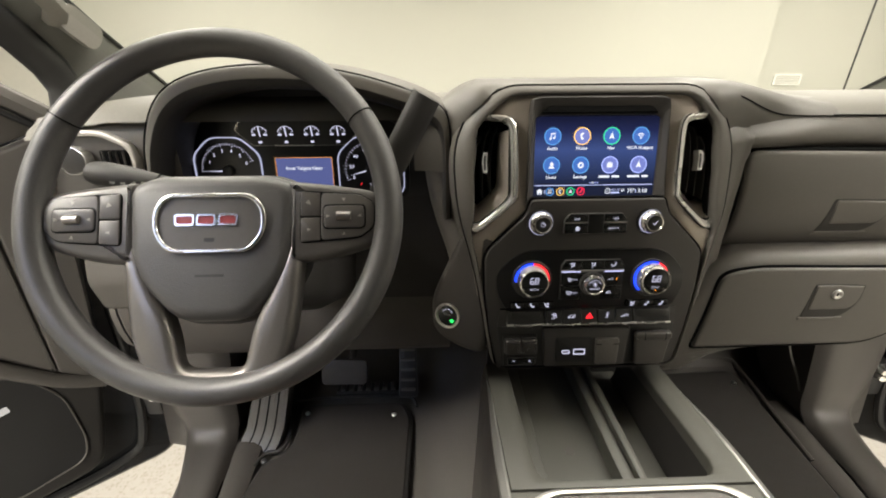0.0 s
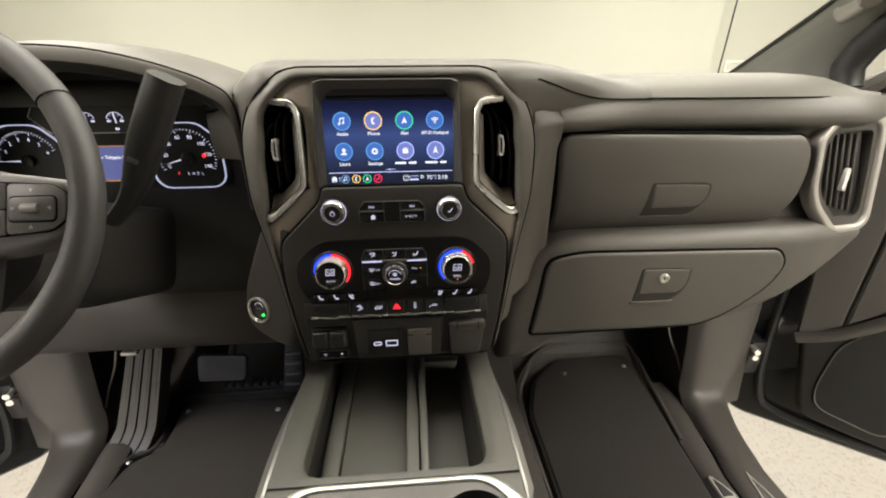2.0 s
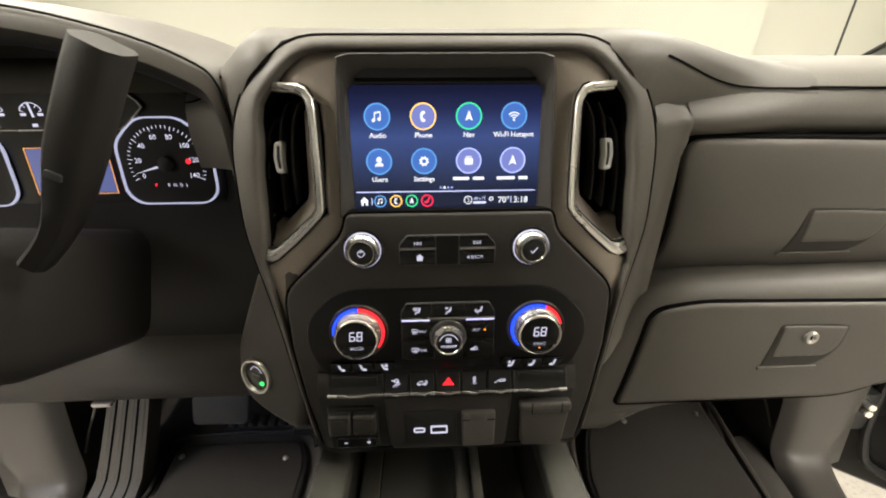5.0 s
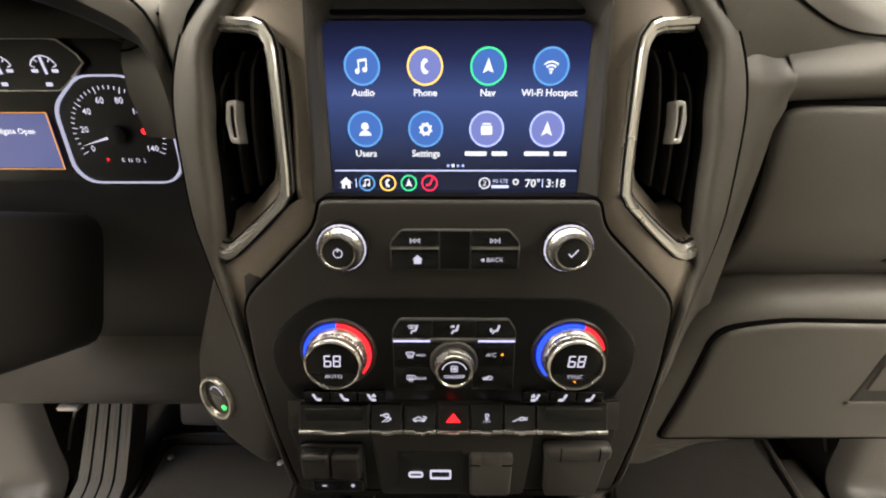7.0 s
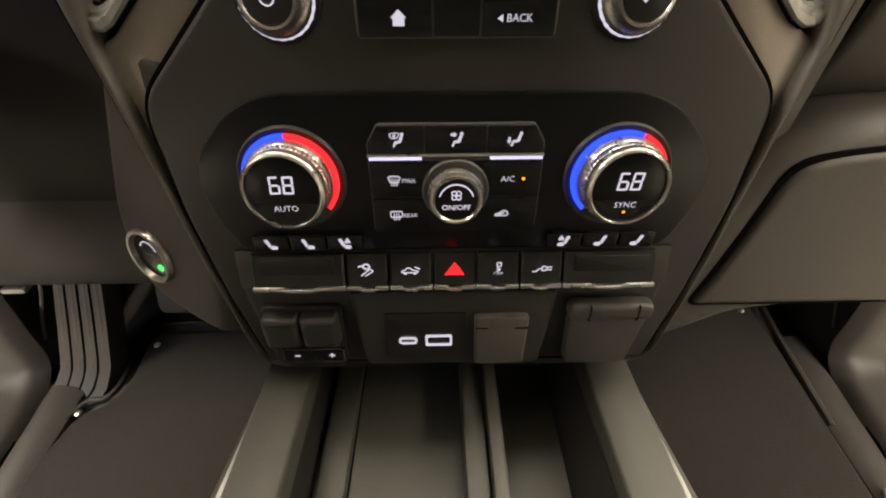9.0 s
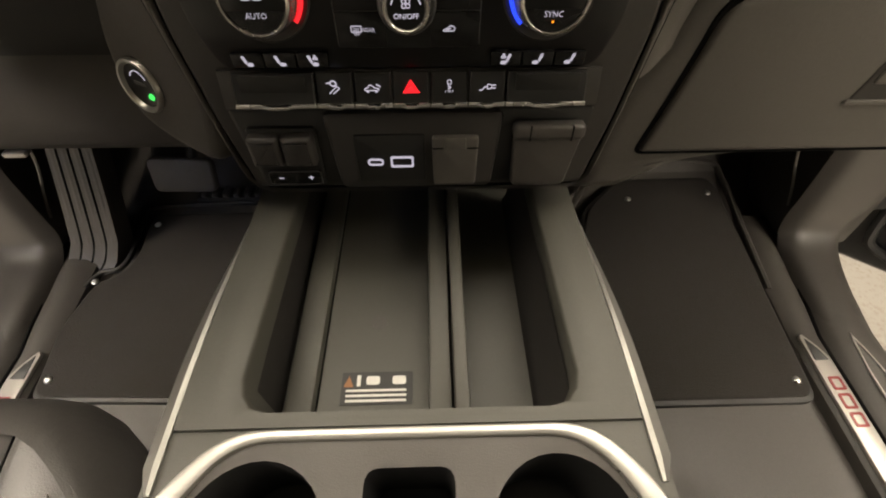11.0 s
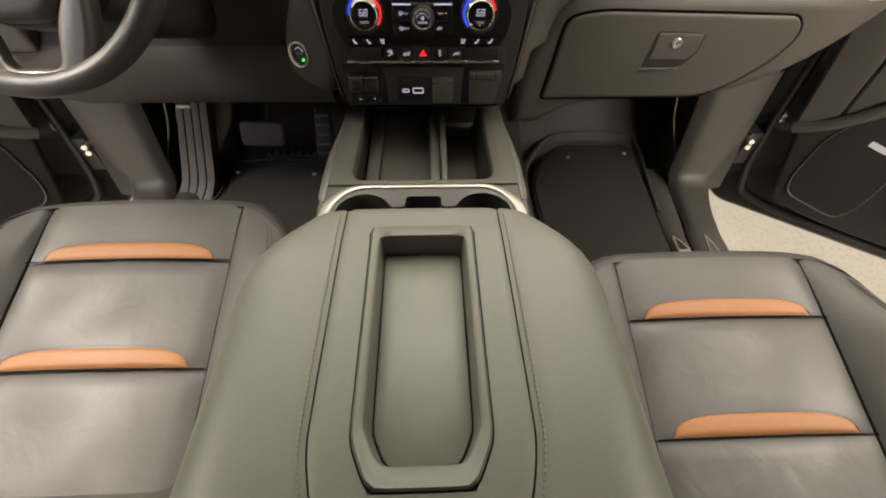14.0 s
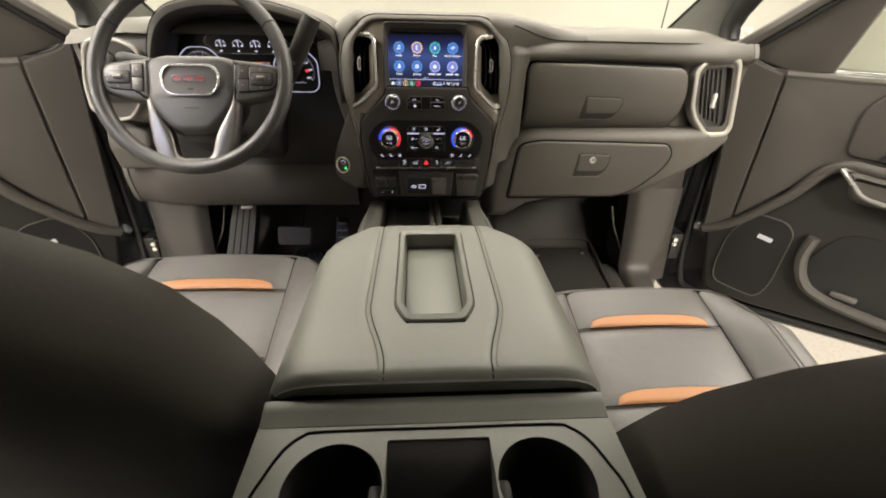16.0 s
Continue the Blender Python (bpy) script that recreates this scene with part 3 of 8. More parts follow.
def kick_panel(sx):
    """The trim beside the footwell, from the sill up under the dash, with a dark gap inside it."""
    side = "left" if sx < 0 else "right"
    secs = []
    for z in np.linspace(0.70, 1.16, 12):
        t = (z - 0.70) / 0.46
        bulge = 0.035 * math.exp(-((z - 0.745) / 0.06) ** 2)
        xin = 0.765 - bulge - 0.045 * t
        xout = 0.905 - 0.02 * t
        secs.append([(sx * xin, 0.845 + 0.02 * t, z), (sx * (xin + 0.02), 0.822 + 0.03 * t, z), (sx * (xin + 0.07), 0.815 + 0.045 * t, z), (sx * xout, 0.835 + 0.05 * t, z), (sx * (xout + 0.01), 0.90 + 0.03 * t, z), (sx * xout, 1.05, z), (sx * (xin + 0.03), 1.05, z), (sx * xin, 0.93, z)])
    k = tagged(new("kick_panel_" + side, finish("kick_panel_" + side, loft(secs), PLASTIC, 70)), "grey plastic kick panel beside the footwell", "trim", "", "structure")
    part("cable", tube(curve_pts([(sx * 0.675, 0.90, 0.97), (sx * 0.69, 0.885, 0.90), (sx * 0.715, 0.87, 0.84), (sx * 0.735, 0.862, 0.79)], 5), 0.0028, 6), STITCH, k, "pale thin cable in the gap")
    # the sill trim sweeps up into the kick panel
    line = curve_pts([(0.615, 0.744, 0.693), (0.655, 0.748, 0.695), (0.72, 0.750, 0.700), (0.77, 0.753, 0.708), (0.798, 0.766, 0.712), (0.811, 0.790, 0.712), (0.817, 0.84, 0.712), (0.828, 0.93, 0.708), (0.845, 1.06, 0.700)], 4)
    wide = curve_pts([(0.094, 0, 0), (0.096, 0, 0), (0.108, 0, 0), (0.118, 0, 0), (0.126, 0, 0), (0.138, 0, 0), (0.158, 0, 0), (0.177, 0, 0), (0.19, 0, 0)], 4)
    rows_ = []
    for i_, (p, w) in enumerate(zip(line, wide)):
        q0, q1 = line[max(0, i_ - 1)], line[min(len(line) - 1, i_ + 1)]
        d = Vector((q1[0] - q0[0], q1[1] - q0[1])).normalized()
        row_ = []
        for u in np.linspace(0, 1, 11):
            off = 0.005 - 0.024 * abs(2 * u - 1) ** 5
            row_.append((sx * (p[2] + w[0] * u), p[0] - d.y * off, p[1] + d.x * off))
        rows_.append(row_)
    part("sill_sweep", grid(rows_), PLASTIC, k, "smooth trim curving up from the sill", sharp=80)
    # body post that carries the hinges
    single("hinge_post_" + side, block(sx * 0.905 - 0.045, sx * 0.905 + 0.045, 0.925, 1.28, 0.55, 1.50, 0.01), PAINT, "black painted body post at the hinges", "pillar", "structure")
    # side wall of the footwell, behind the cable
    single("footwell_side_" + side, block(sx * 0.80 - 0.012, sx * 0.80 + 0.012, 0.94, 1.27, 0.70, 1.46), BLACK, "black side wall of the footwell", "wall", "structure")
    # door hinge on the outer face of the post
    h = thing("door_hinge", (sx * 0.925, 0.88, 0.83), "dark steel door hinge with bright bolts", "hinge", "door hinges")
    part("leaf", block(sx * 0.935 - 0.02, sx * 0.935 + 0.02, 0.86, 0.93, 0.77, 0.875, 0.006), BLACK, h)
    for dz in (0.842, 0.860):
        part("bolt", lathe([(0.009, 0), (0.009, 0.026), (0.007, 0.03)], 12), STEEL, h, "bright zinc bolt", m=plane_frame((sx * 0.915, 0.862, dz), (0, 0.2, 1), (sx * 0.3, 1, 0)) @ Matrix.Rotation(radians(90), 4, "X"))


kick_panel(-1)
kick_panel(1)

# ---------------------------------------------------------------- the dashboard
dash = thing("dashboard", (0.0, 0.75, 1.10), "dark grey vinyl dashboard with stitched seams", "dashboard")


def top_profile(x):
    """The dash top and its rounded front from the glass to below the brow, at x."""
    end = sm(0.70, 0.86, abs(x))
    drop = 0.03 * end
    back = 0.03 * end
    return [(1.13, 1.500), (1.06, 1.517 - drop * 0.3), (0.95, 1.527 - drop * 0.6), (0.84, 1.533 - drop), (0.77, 1.533 - drop), (0.735 + back, 1.527 - drop), (0.714 + back, 1.516 - drop), (0.702 + back, 1.503 - drop)]


rows = [[(x, y, z) for y, z in top_profile(x)] for x in np.linspace(-0.86, 0.86, 45)]
part("top_pad", grid(rows), DASHTOP, dash, "soft grey top pad below the windshield")


def front_profile(x):
    """The passenger front: the brow, and under it the recess that holds the upper door."""
    b = 0.040 * sm(0.74, 0.88, x)
    c = b - 0.018 * (1 - sm(0.25, 0.40, x))
    return [(0.703 + b, 1.5035), (0.693 + b * 0.4 + c * 0.6, 1.492), (0.687 + c, 1.480), (0.685 + c, 1.471), (0.689 + c, 1.463), (0.698 + b * 0.5 + c * 0.5, 1.457), (0.708 + b, 1.450), (0.714 + b, 1.435), (0.716 + b, 1.38), (0.714 + b, 1.32), (0.706 + b, 1.29), (0.700 + b, 1.25)]


rows = [[(x, y, z) for y, z in front_profile(x)] for x in np.linspace(0.2530, 0.862, 46)]
part("passenger_front", grid(rows), DASH, dash, sharp=80)
# the strip between the stack's hood and the upper door, flush with both
STRIP = ((1.225, 0.159, 0.590, 0.662), (1.240, 0.162, 0.592, 0.664), (1.270, 0.167, 0.598, 0.664), (1.320, 0.178, 0.609, 0.664), (1.360, 0.188, 0.619, 0.664), (1.410, 0.199, 0.632, 0.664), (1.440, 0.203, 0.642, 0.665), (1.456, 0.205, 0.647, 0.667), (1.463, 0.206, 0.648, 0.670), (1.471, 0.207, 0.650, 0.667), (1.480, 0.208, 0.652, 0.669), (1.492, 0.209, 0.664, 0.686), (1.5035, 0.210, 0.675, 0.702))
rows = []
for z, x0, y0, y1 in STRIP:
    x1 = 0.2480 + 0.0070 * sm(1.452, 1.458, z)
    rows.append([(x0 + (x1 - x0) * t, y0 + (y1 - y0) * sm(0, 1, t), z) for t in np.linspace(0, 1, 10)] + [(x1 + 0.0015, y1 + 0.0012, z), (x1 + 0.002, y1 + 0.030, z)])
part("hood_flank", grid(rows), DASH, dash, "soft strip between the hood and the upper door", sharp=50)


def lower_y(x, z):
    return 0.6445 + 0.020 * sm(0.66, 0.80, x) + 0.030 * sm(0.72, 0.90, x) - 0.004 * math.sin(math.pi * min(1, max(0, (z - 1.10) / 0.19)))


# the lower field: a pillow that turns down beside the stack
quarter = [(0.310 - 0.134 * math.cos(radians(a)), 1.130 + 0.168 * math.sin(radians(a))) for a in range(0, 91, 6)]
lower = [(0.176, 1.05)] + quarter + [(0.50, 1.299), (0.66, 1.300), (0.76, 1.296), (0.832, 1.290), (0.850, 1.284), (0.858, 1.272), (0.852, 1.255), (0.80, 1.214), (0.70, 1.165), (0.625, 1.128), (0.585, 1.114), (0.54, 1.110), (0.30, 1.098), (0.23, 1.05)]
part("lower_field", shell(lower, lower_y, 0.026, 0.10, 60, 40), DASH, dash, "soft lower field that turns down beside the stack", sharp=80)
part("under_field", prism([(0.176, 1.09), (0.84, 1.24), (0.84, 1.30), (0.176, 1.30)], 0.004), BLACK, dash, m=plane_frame((0, 0.735, 0), (1, 0, 0), (0, 0, 1)))
# end cap towards the passenger door
part("end_cap", prism([(-y, z) for y, z in [(1.13, 1.47)] + [(y, z) for y, z in front_profile(0.862)]], 0.012), DASH, dash, m=plane_frame((0.864, 0, 0), (0, -1, 0), (0, 0, 1)))


# the two storage doors, each set into a dark gap
def upper_y(x, z):
    roll = 0.012 if z > 1.374 else 0.034
    return 0.662 + roll * (abs(z - 1.374) / 0.086) ** 2.4 + 0.012 * max(0.0, (x - 0.46) / 0.215) ** 5 + 0.002 * max(0.0, (0.46 - x) / 0.205) ** 5


outline = rounded([(0.259, 1.268), (0.640, 1.268), (0.676, 1.325), (0.684, 1.392), (0.668, 1.450), (0.2545, 1.458)], [0.004, 0.05, 0.05, 0.06, 0.030, 0.026], 6)
part("door_gap", shell(grown(outline, 0.0036), lambda x, z: upper_y(x, z) + 0.0042, 0.001, 0.03), GAP, dash, "dark gap round the upper storage door")
ud = part("upper_storage_door", shell(outline, upper_y, 0.006, 0.02), DASH, dash, "upper storage door with a recessed latch", sharp=60)
recess = rounded([(0.403, 1.3225), (0.488, 1.3225), (0.5105, 1.360), (0.508, 1.3815), (0.410, 1.383)], [0.003, 0.02, 0.02, 0.006, 0.006])
# No hollow here: a dark plate on the door paints the recess's shade.
part("latch_recess_shade", shell(recess, lambda x, z: upper_y(x, z) - 0.0008, 0.0004, 0.004, 16, 12), RECESS_SHADE, ud, "dark plate for the shade of the latch recess")
part("latch", shell(rounded([(0.4165, 1.340), (0.496, 1.340), (0.5065, 1.360), (0.5045, 1.3785), (0.4135, 1.3800)], [0.003, 0.012, 0.012, 0.004, 0.004]), lambda x, z: upper_y(x, z) - 0.0024, 0.0015, 0.005, 16, 12), DASH, ud)
part("latch_lip", shell(rounded([(0.399, 1.3190), (0.488, 1.3190), (0.490, 1.3245), (0.402, 1.3245)], 0.002), lambda x, z: upper_y(x, z) - 0.0034, 0.0012, 0.005, 16, 6), DASH, ud)

outline = rounded([(0.230, 1.116), (0.540, 1.118), (0.590, 1.142), (0.648, 1.195), (0.668, 1.238), (0.650, 1.2665), (0.300, 1.2735), (0.247, 1.262)], [0.008, 0.03, 0.04, 0.04, 0.02, 0.016, 0.03, 0.022], 6)
part("door_gap", shell(grown(outline, 0.0042), lambda x, z: lower_y(x, z) - 0.0008, 0.0004, 0.01), GAP, dash, "dark gap round the glove box door")
gd = part("glove_box_door", shell(outline, lambda x, z: lower_y(x, z) - 0.0042, 0.0052, 0.014), DASH, dash, "glove box door with a lock", sharp=60)
recess = rounded([(0.4025, 1.178), (0.473, 1.178), (0.4965, 1.203), (0.498, 1.2415), (0.410, 1.2435)], [0.003, 0.02, 0.02, 0.006, 0.006])
# Same dark plate for the glove box latch, its shade painted on.
part("latch_recess_shade", shell(recess, lambda x, z: lower_y(x, z) - 0.0049, 0.0004, 0.004, 16, 12), RECESS_SHADE, gd, "dark plate for the shade of the latch recess")
part("latch", shell(rounded([(0.411, 1.195), (0.481, 1.195), (0.4925, 1.210), (0.494, 1.2390), (0.4135, 1.2407)], [0.003, 0.012, 0.012, 0.004, 0.004]), lambda x, z: lower_y(x, z) - 0.0066, 0.0015, 0.005, 16, 12), DASH, gd)
part("latch_lip", shell(rounded([(0.398, 1.1745), (0.474, 1.1745), (0.476, 1.1795), (0.400, 1.1795)], 0.002), lambda x, z: lower_y(x, z) - 0.0074, 0.0012, 0.005, 16, 6), DASH, gd)
lk = plane_frame((0.449, lower_y(0.449, 1.225) - 0.0066, 1.225), (1, 0, 0), (0, 0, 1))
lock = part("lock", lathe([(0.0085, 0.0), (0.0085, 0.0030), (0.0075, 0.0042), (0.0045, 0.0036), (0.0035, 0.0016)], 24), CHROME, gd, "round chrome lock cylinder", m=lk)
part("key_slot", prism(rounded(box2(-0.0009, 0.0009, -0.0028, 0.0028), 0.0006), 0.002, z=0.0026), GAP, lock, m=lk)
# stitched seam along the top
part("seam", tube(curve_pts([(0.395, 0.7012, 1.5050), (0.43, 0.7015, 1.5046), (0.5, 0.7015, 1.504), (0.64, 0.7015, 1.5035), (0.70, 0.704, 1.5035)], 6), 0.0013, 6), GAP, dash, "stitched seam below the top pad")


# the side air vents, with a satin chrome surround
def side_vent(sx):
    v = part("side_air_vent", prism(rounded([(0.012, -0.078), (0.060, -0.080), (0.066, -0.068), (0.034, 0.076), (0.026, 0.084), (-0.034, 0.082), (-0.042, 0.070), (-0.034, -0.020), (-0.022, -0.048)], 0.008), 0.01, z=-0.012), BLACK, dash, "side air vent with a chrome surround")
    M = plane_frame((sx * 0.761, 0.690, 1.378), (1, 0.12 * sx, 0), (0, 0.15, 0.99))
    flip = Matrix.Diagonal((sx, 1, 1, 1))
    T = M @ flip
    v.data.transform(T)
    o = [(0.004, -0.104), (0.066, -0.102), (0.084, -0.086), (0.076, 0.02), (0.067, 0.086), (0.056, 0.098), (-0.040, 0.094), (-0.066, 0.066), (-0.060, -0.02), (-0.044, -0.054)]
    i = [(0.010, -0.090), (0.060, -0.089), (0.071, -0.078), (0.063, 0.02), (0.055, 0.076), (0.047, 0.084), (-0.035, 0.081), (-0.053, 0.060), (-0.047, -0.02), (-0.033, -0.048)]
    oo, ii = resample(rounded(o, 0.012, 5), 64), resample(rounded(i, 0.010, 5), 64)
    part("surround", frame_ring(oo, ii, 0.02, 0.004, 0.004), SATIN, v, "satin chrome vent surround", m=T)
    part("vent_liner", frame_ring(ii, resample(rounded([((a - 0.008) * 0.84 + 0.008, b * 0.86 + 0.002) for a, b in i], 0.008, 5), 64), 0.02, z=-0.002), PLASTIC, v, m=T)
    shear = Matrix(((1, -0.16, 0, 0), (0, 1, 0, 0), (0, 0, 1, 0), (0, 0, 0, 1)))
    for k in range(5):
        x = -0.022 + 0.0135 * k
        part("slat", block(x - 0.0022, x + 0.0022, -0.050 - 0.004 * k, 0.068, -0.016, -0.006, 0.0012, 1), PLASTIC, v, m=T @ shear)
    part("tab", prism(rounded([(-0.006, -0.018), (0.004, -0.02), (0.0035, -0.006), (0.007, 0.016), (0.002, 0.021), (-0.003, 0.014), (-0.004, -0.004)], 0.003), 0.008, 0.002, z=0.002), BRIGHT, v, "bright vent tab", m=T @ Matrix.Translation((0.010, -0.008, 0)))
    # small defroster grille on the end of the top pad
    g = part("demister_grille", prism(rounded(box2(-0.055, 0.055, -0.018, 0.018), 0.012), 0.006, 0.002), DASH, dash, m=plane_frame((sx * 0.782, 0.775, 1.508), (1, 0, -0.25 * sx), (0, 1, 0.12)))
    for k in range(5):
        part("slot", prism(rounded(box2(-0.006, 0.006, -0.012, 0.012), 0.004), 0.003), GAP, g, m=plane_frame((sx * 0.782, 0.775, 1.509), (1, 0, -0.25 * sx), (0, 1, 0.12)) @ Matrix.Translation((-0.04 + 0.02 * k, 0, 0.001)))


side_vent(1)

# driver's side: one chrome-edged panel holds the vent and the headlamp knob
LV = plane_frame((-0.735, 0.690, 1.40), (1, 0, 0), (0, 0.10, 1))
o = [(-0.088, -0.070), (-0.040, -0.096), (0.002, -0.092), (0.032, -0.062), (0.060, 0.020), (0.066, 0.052), (0.060, 0.074), (0.020, 0.093), (-0.038, 0.093), (-0.062, 0.080), (-0.086, -0.010)]
i = [(-0.006 + (x + 0.006) * 0.89, y * 0.91) for x, y in o]
oo, ii = resample(rounded(o, 0.014, 5), 72), resample(rounded(i, 0.012, 5), 72)
lvp = part("side_air_vent", prism(ii, 0.01, z=-0.006), PLASTIC, dash, "driver's vent and lamp panel with a chrome edge", m=LV)
part("surround", frame_ring(oo, ii, 0.02, 0.003, 0.003), SATIN, lvp, "satin chrome edge", m=LV)
part("vent_mouth", prism(rounded(box2(0.010, 0.050, 0.024, 0.064), 0.004), 0.004, z=-0.002), GAP, lvp, m=LV)
for k in range(4):
    part("slat", block(0.0145 + 0.0100 * k, 0.0165 + 0.0100 * k, 0.025, 0.063, -0.004, 0.001, 0.001, 1), PLASTIC, lvp, m=LV)
part("lamp_knob", lathe([(0.021, -0.004), (0.021, 0.010), (0.0205, 0.012), (0.0192, 0.0125), (0.0188, 0.010)], 40, at=(-0.022, 0.050)), CHROME, lvp, "chrome-ringed headlamp knob", m=LV)
part("knob_cap", lathe([(0.0190, 0.006), (0.0190, 0.0115), (0.017, 0.012)], 32, at=(-0.022, 0.050)), BLACKPL, lvp, m=LV)
part("dimmer_strip", prism(rounded(box2(-0.056, 0.022, -0.050, -0.016), 0.006), 0.004, 0.001, z=-0.001), BLACKPL, lvp, m=LV)
for k in range(3):
    part("lamp_button", prism(rounded(box2(-0.052 + 0.024 * k, -0.031 + 0.024 * k, -0.046, -0.020), 0.003), 0.003, 0.0008, z=0.0008), BLACKPL, lvp, m=LV)
part("lower_pad", shell(rounded([(-0.838, 1.165), (-0.742, 1.165), (-0.728, 1.262), (-0.742, 1.276), (-0.836, 1.280)], 0.012, 4), lambda x, z: 0.712 + 0.25 * abs(z - 1.23), 0.008, 0.05, 14, 14), DASH, dash, "soft pad below the driver's vent", sharp=60)

# ---------------------------------------------------------------- the centre stack
LEAN = 0.15
SC = 1 / math.sqrt(1 + LEAN * LEAN)
STK = plane_frame((0.0025, 0.6012, 1.3805), (1, 0, 0), (0, LEAN, 1))


def sp_(x, z):
    """A place on the stack's face, from x and height."""
    return (x * 0.962, (z + 0.0060 * sm(1.47, 1.56, z) - 1.39) / SC)


def sh_(x, z):
    """The same for the hood and its vents, which reach a little wider."""
    p = sp_(x, z)
    return (x * 0.985 + 0.003, p[1])


def both(half, place=sp_):
    """A closed outline from its right half, listed from the bottom up."""
    return [place(x, z) for x, z in half] + [place(-x, z) for x, z in half[::-1]]


def on_stack(dz=0.0):
    return STK @ Matrix.Translation((0, 0, dz))


def set_back(ob):
    """The stack's upper part leans further back than its controls, and its flanks fall away."""
    for v in ob.data.vertices:
        x, z = v.co.x - 0.003, v.co.z
        side = sm(0.125, 0.205, abs(x)) * sm(1.22, 1.42, z)
        v.co.y += 0.13 * max(0.0, z - 1.385) + 0.020 * side
        v.co.x += math.copysign(0.011 * side, x)
    return ob


# leather hood that frames the stack
o = rounded(both([(0.148, 1.155), (0.162, 1.23), (0.177, 1.32), (0.196, 1.40), (0.203, 1.48), (0.188, 1.527), (0.145, 1.564)], sh_), 0.035, 6)
i = rounded(both([(0.142, 1.155), (0.155, 1.23), (0.167, 1.32), (0.179, 1.385), (0.181, 1.47), (0.168, 1.510), (0.130, 1.546)], sh_), 0.02, 6)
oo, ii = resample(o, 120), resample(i, 120)
hood_prof = ((-0.02, -0.050), (0.0, -0.034), (0.06, -0.023), (0.16, -0.0135), (0.29, -0.0065), (0.44, -0.0020), (0.62, 0.0014), (0.80, 0.0032), (0.93, 0.0036), (1.03, 0.0024), (1.09, -0.0020), (1.12, -0.0100))


def hood_point(p, q, t):
    """A point across the hood; beside the vents its face reaches further inwards."""
    if t > 0.62:
        t = 0.62 + (t - 0.62) * (1 + 0.9 * sm(0.12, 0.165, abs(p[0] - 0.003)) * sm(-0.020, 0.035, p[1]) * (1 - sm(0.115, 0.150, p[1])))
    return (p[0] + (q[0] - p[0]) * t, p[1] + (q[1] - p[1]) * t)


rows_ = [[(*hood_point(p, q, t), h) for p, q in zip(oo, ii)] for t, h in hood_prof]
# The hood's inner side is split off in black to carry its shade.
funnel = [[(*hood_point(p, q, t), h) for p, q in zip(oo, ii)] for t, h in ((1.115, -0.0085), (1.135, -0.020), (1.15, -0.066))]
set_back(part("hood_funnel_shade", grid(funnel, close_v=True), GAP, dash, "inner side of the hood, black in place of shade", m=on_stack(0.0030), sharp=60))
set_back(part("stack_hood", grid(rows_, close_v=True), DASH, dash, "stitched vinyl hood round the centre stack", m=on_stack(0.003), sharp=60))
# hood sides running back into the dash, and a seam round it
def flare(a, b, depth, k, drop):
    """A point of the hood's outer loop swept outwards as it runs back into the dash."""
    w = sm(0.09, 0.185, abs(a))
    reach = (0.052 if a > 0 else 0.026) * w * k
    return (a + math.copysign(reach, a), b - drop * sm(0.02, 0.16, b), depth)


secs = [[flare(a * 1.001, b, d_, k_, q_) for a, b in oo] for d_, k_, q_ in ((-0.034, 0.0, 0.0), (-0.046, 0.05, 0.0005), (-0.057, 0.19, 0.002), (-0.066, 0.42, 0.005), (-0.073, 0.72, 0.009), (-0.079, 1.0, 0.014), (-0.10, 1.25, 0.022), (-0.22, 1.5, 0.055))]
set_back(part("stack_hood_sides", loft(secs, caps=False), DASH, dash, m=on_stack(), sharp=80))
mid = [(p[0] * 0.60 + q[0] * 0.40, p[1] * 0.60 + q[1] * 0.40, 0.0004) for p, q in zip(oo, ii)]
set_back(part("hood_seam", tube(mid, 0.0013, 5, closed=True), GAP, dash, "dark seam round the hood", m=on_stack()))
S_PROF = ((0.654, 1.43), (0.645, 1.475), (0.640, 1.516), (0.643, 1.537), (0.652, 1.551), (0.670, 1.5590), (0.71, 1.5605), (0.82, 1.553), (0.97, 1.524))
E_PROF = {1: ((0.706, 1.43), (0.691, 1.462), (0.6905, 1.478), (0.6962, 1.4945), (0.7062, 1.5120), (0.723, 1.5215), (0.745, 1.5285), (0.82, 1.5318), (0.97, 1.522)), -1: tuple((y + 0.042, z - 0.050) for y, z in S_PROF)}
for sx, x1 in ((-1, 0.255), (1, 0.400)):
    rows_, seam_ = [], []
    for x in np.linspace(0.0, x1, 32):
        ends = (0.250, 0.255, 0.270, 0.315, 0.355, 0.400, 0.400, 0.400, 0.400) if sx > 0 else (x1,) * 9
        pr = [(ys_ + (ye_ - ys_) * sm(0.155, e_, x), zs_ + (ze_ - zs_) * sm(0.155, e_, x)) for (ys_, zs_), (ye_, ze_), e_ in zip(S_PROF, E_PROF[sx], ends)]
        low_z = float(np.interp(x, (0.137, 0.178, 0.196, 0.201), (1.551, 1.514, 1.472, 1.430)))
        pr = [(float(np.interp(max(z, low_z), [c[1] for c in pr[:7]], [c[0] for c in pr[:7]])), max(z, low_z)) if z < low_z else (y, z) for y, z in pr]
        rows_.append([(sx * x + 0.003, y, z) for y, z in pr])
        if x > 0.20:
            seam_.append((sx * x + 0.003, (pr[3][0] + pr[4][0]) / 2 - 0.0008, (pr[3][1] + pr[4][1]) / 2 + 0.0008))
    part("hood_shoulder", grid(rows_), DASH, dash, "soft shoulder where the hood runs into the dash", sharp=80)
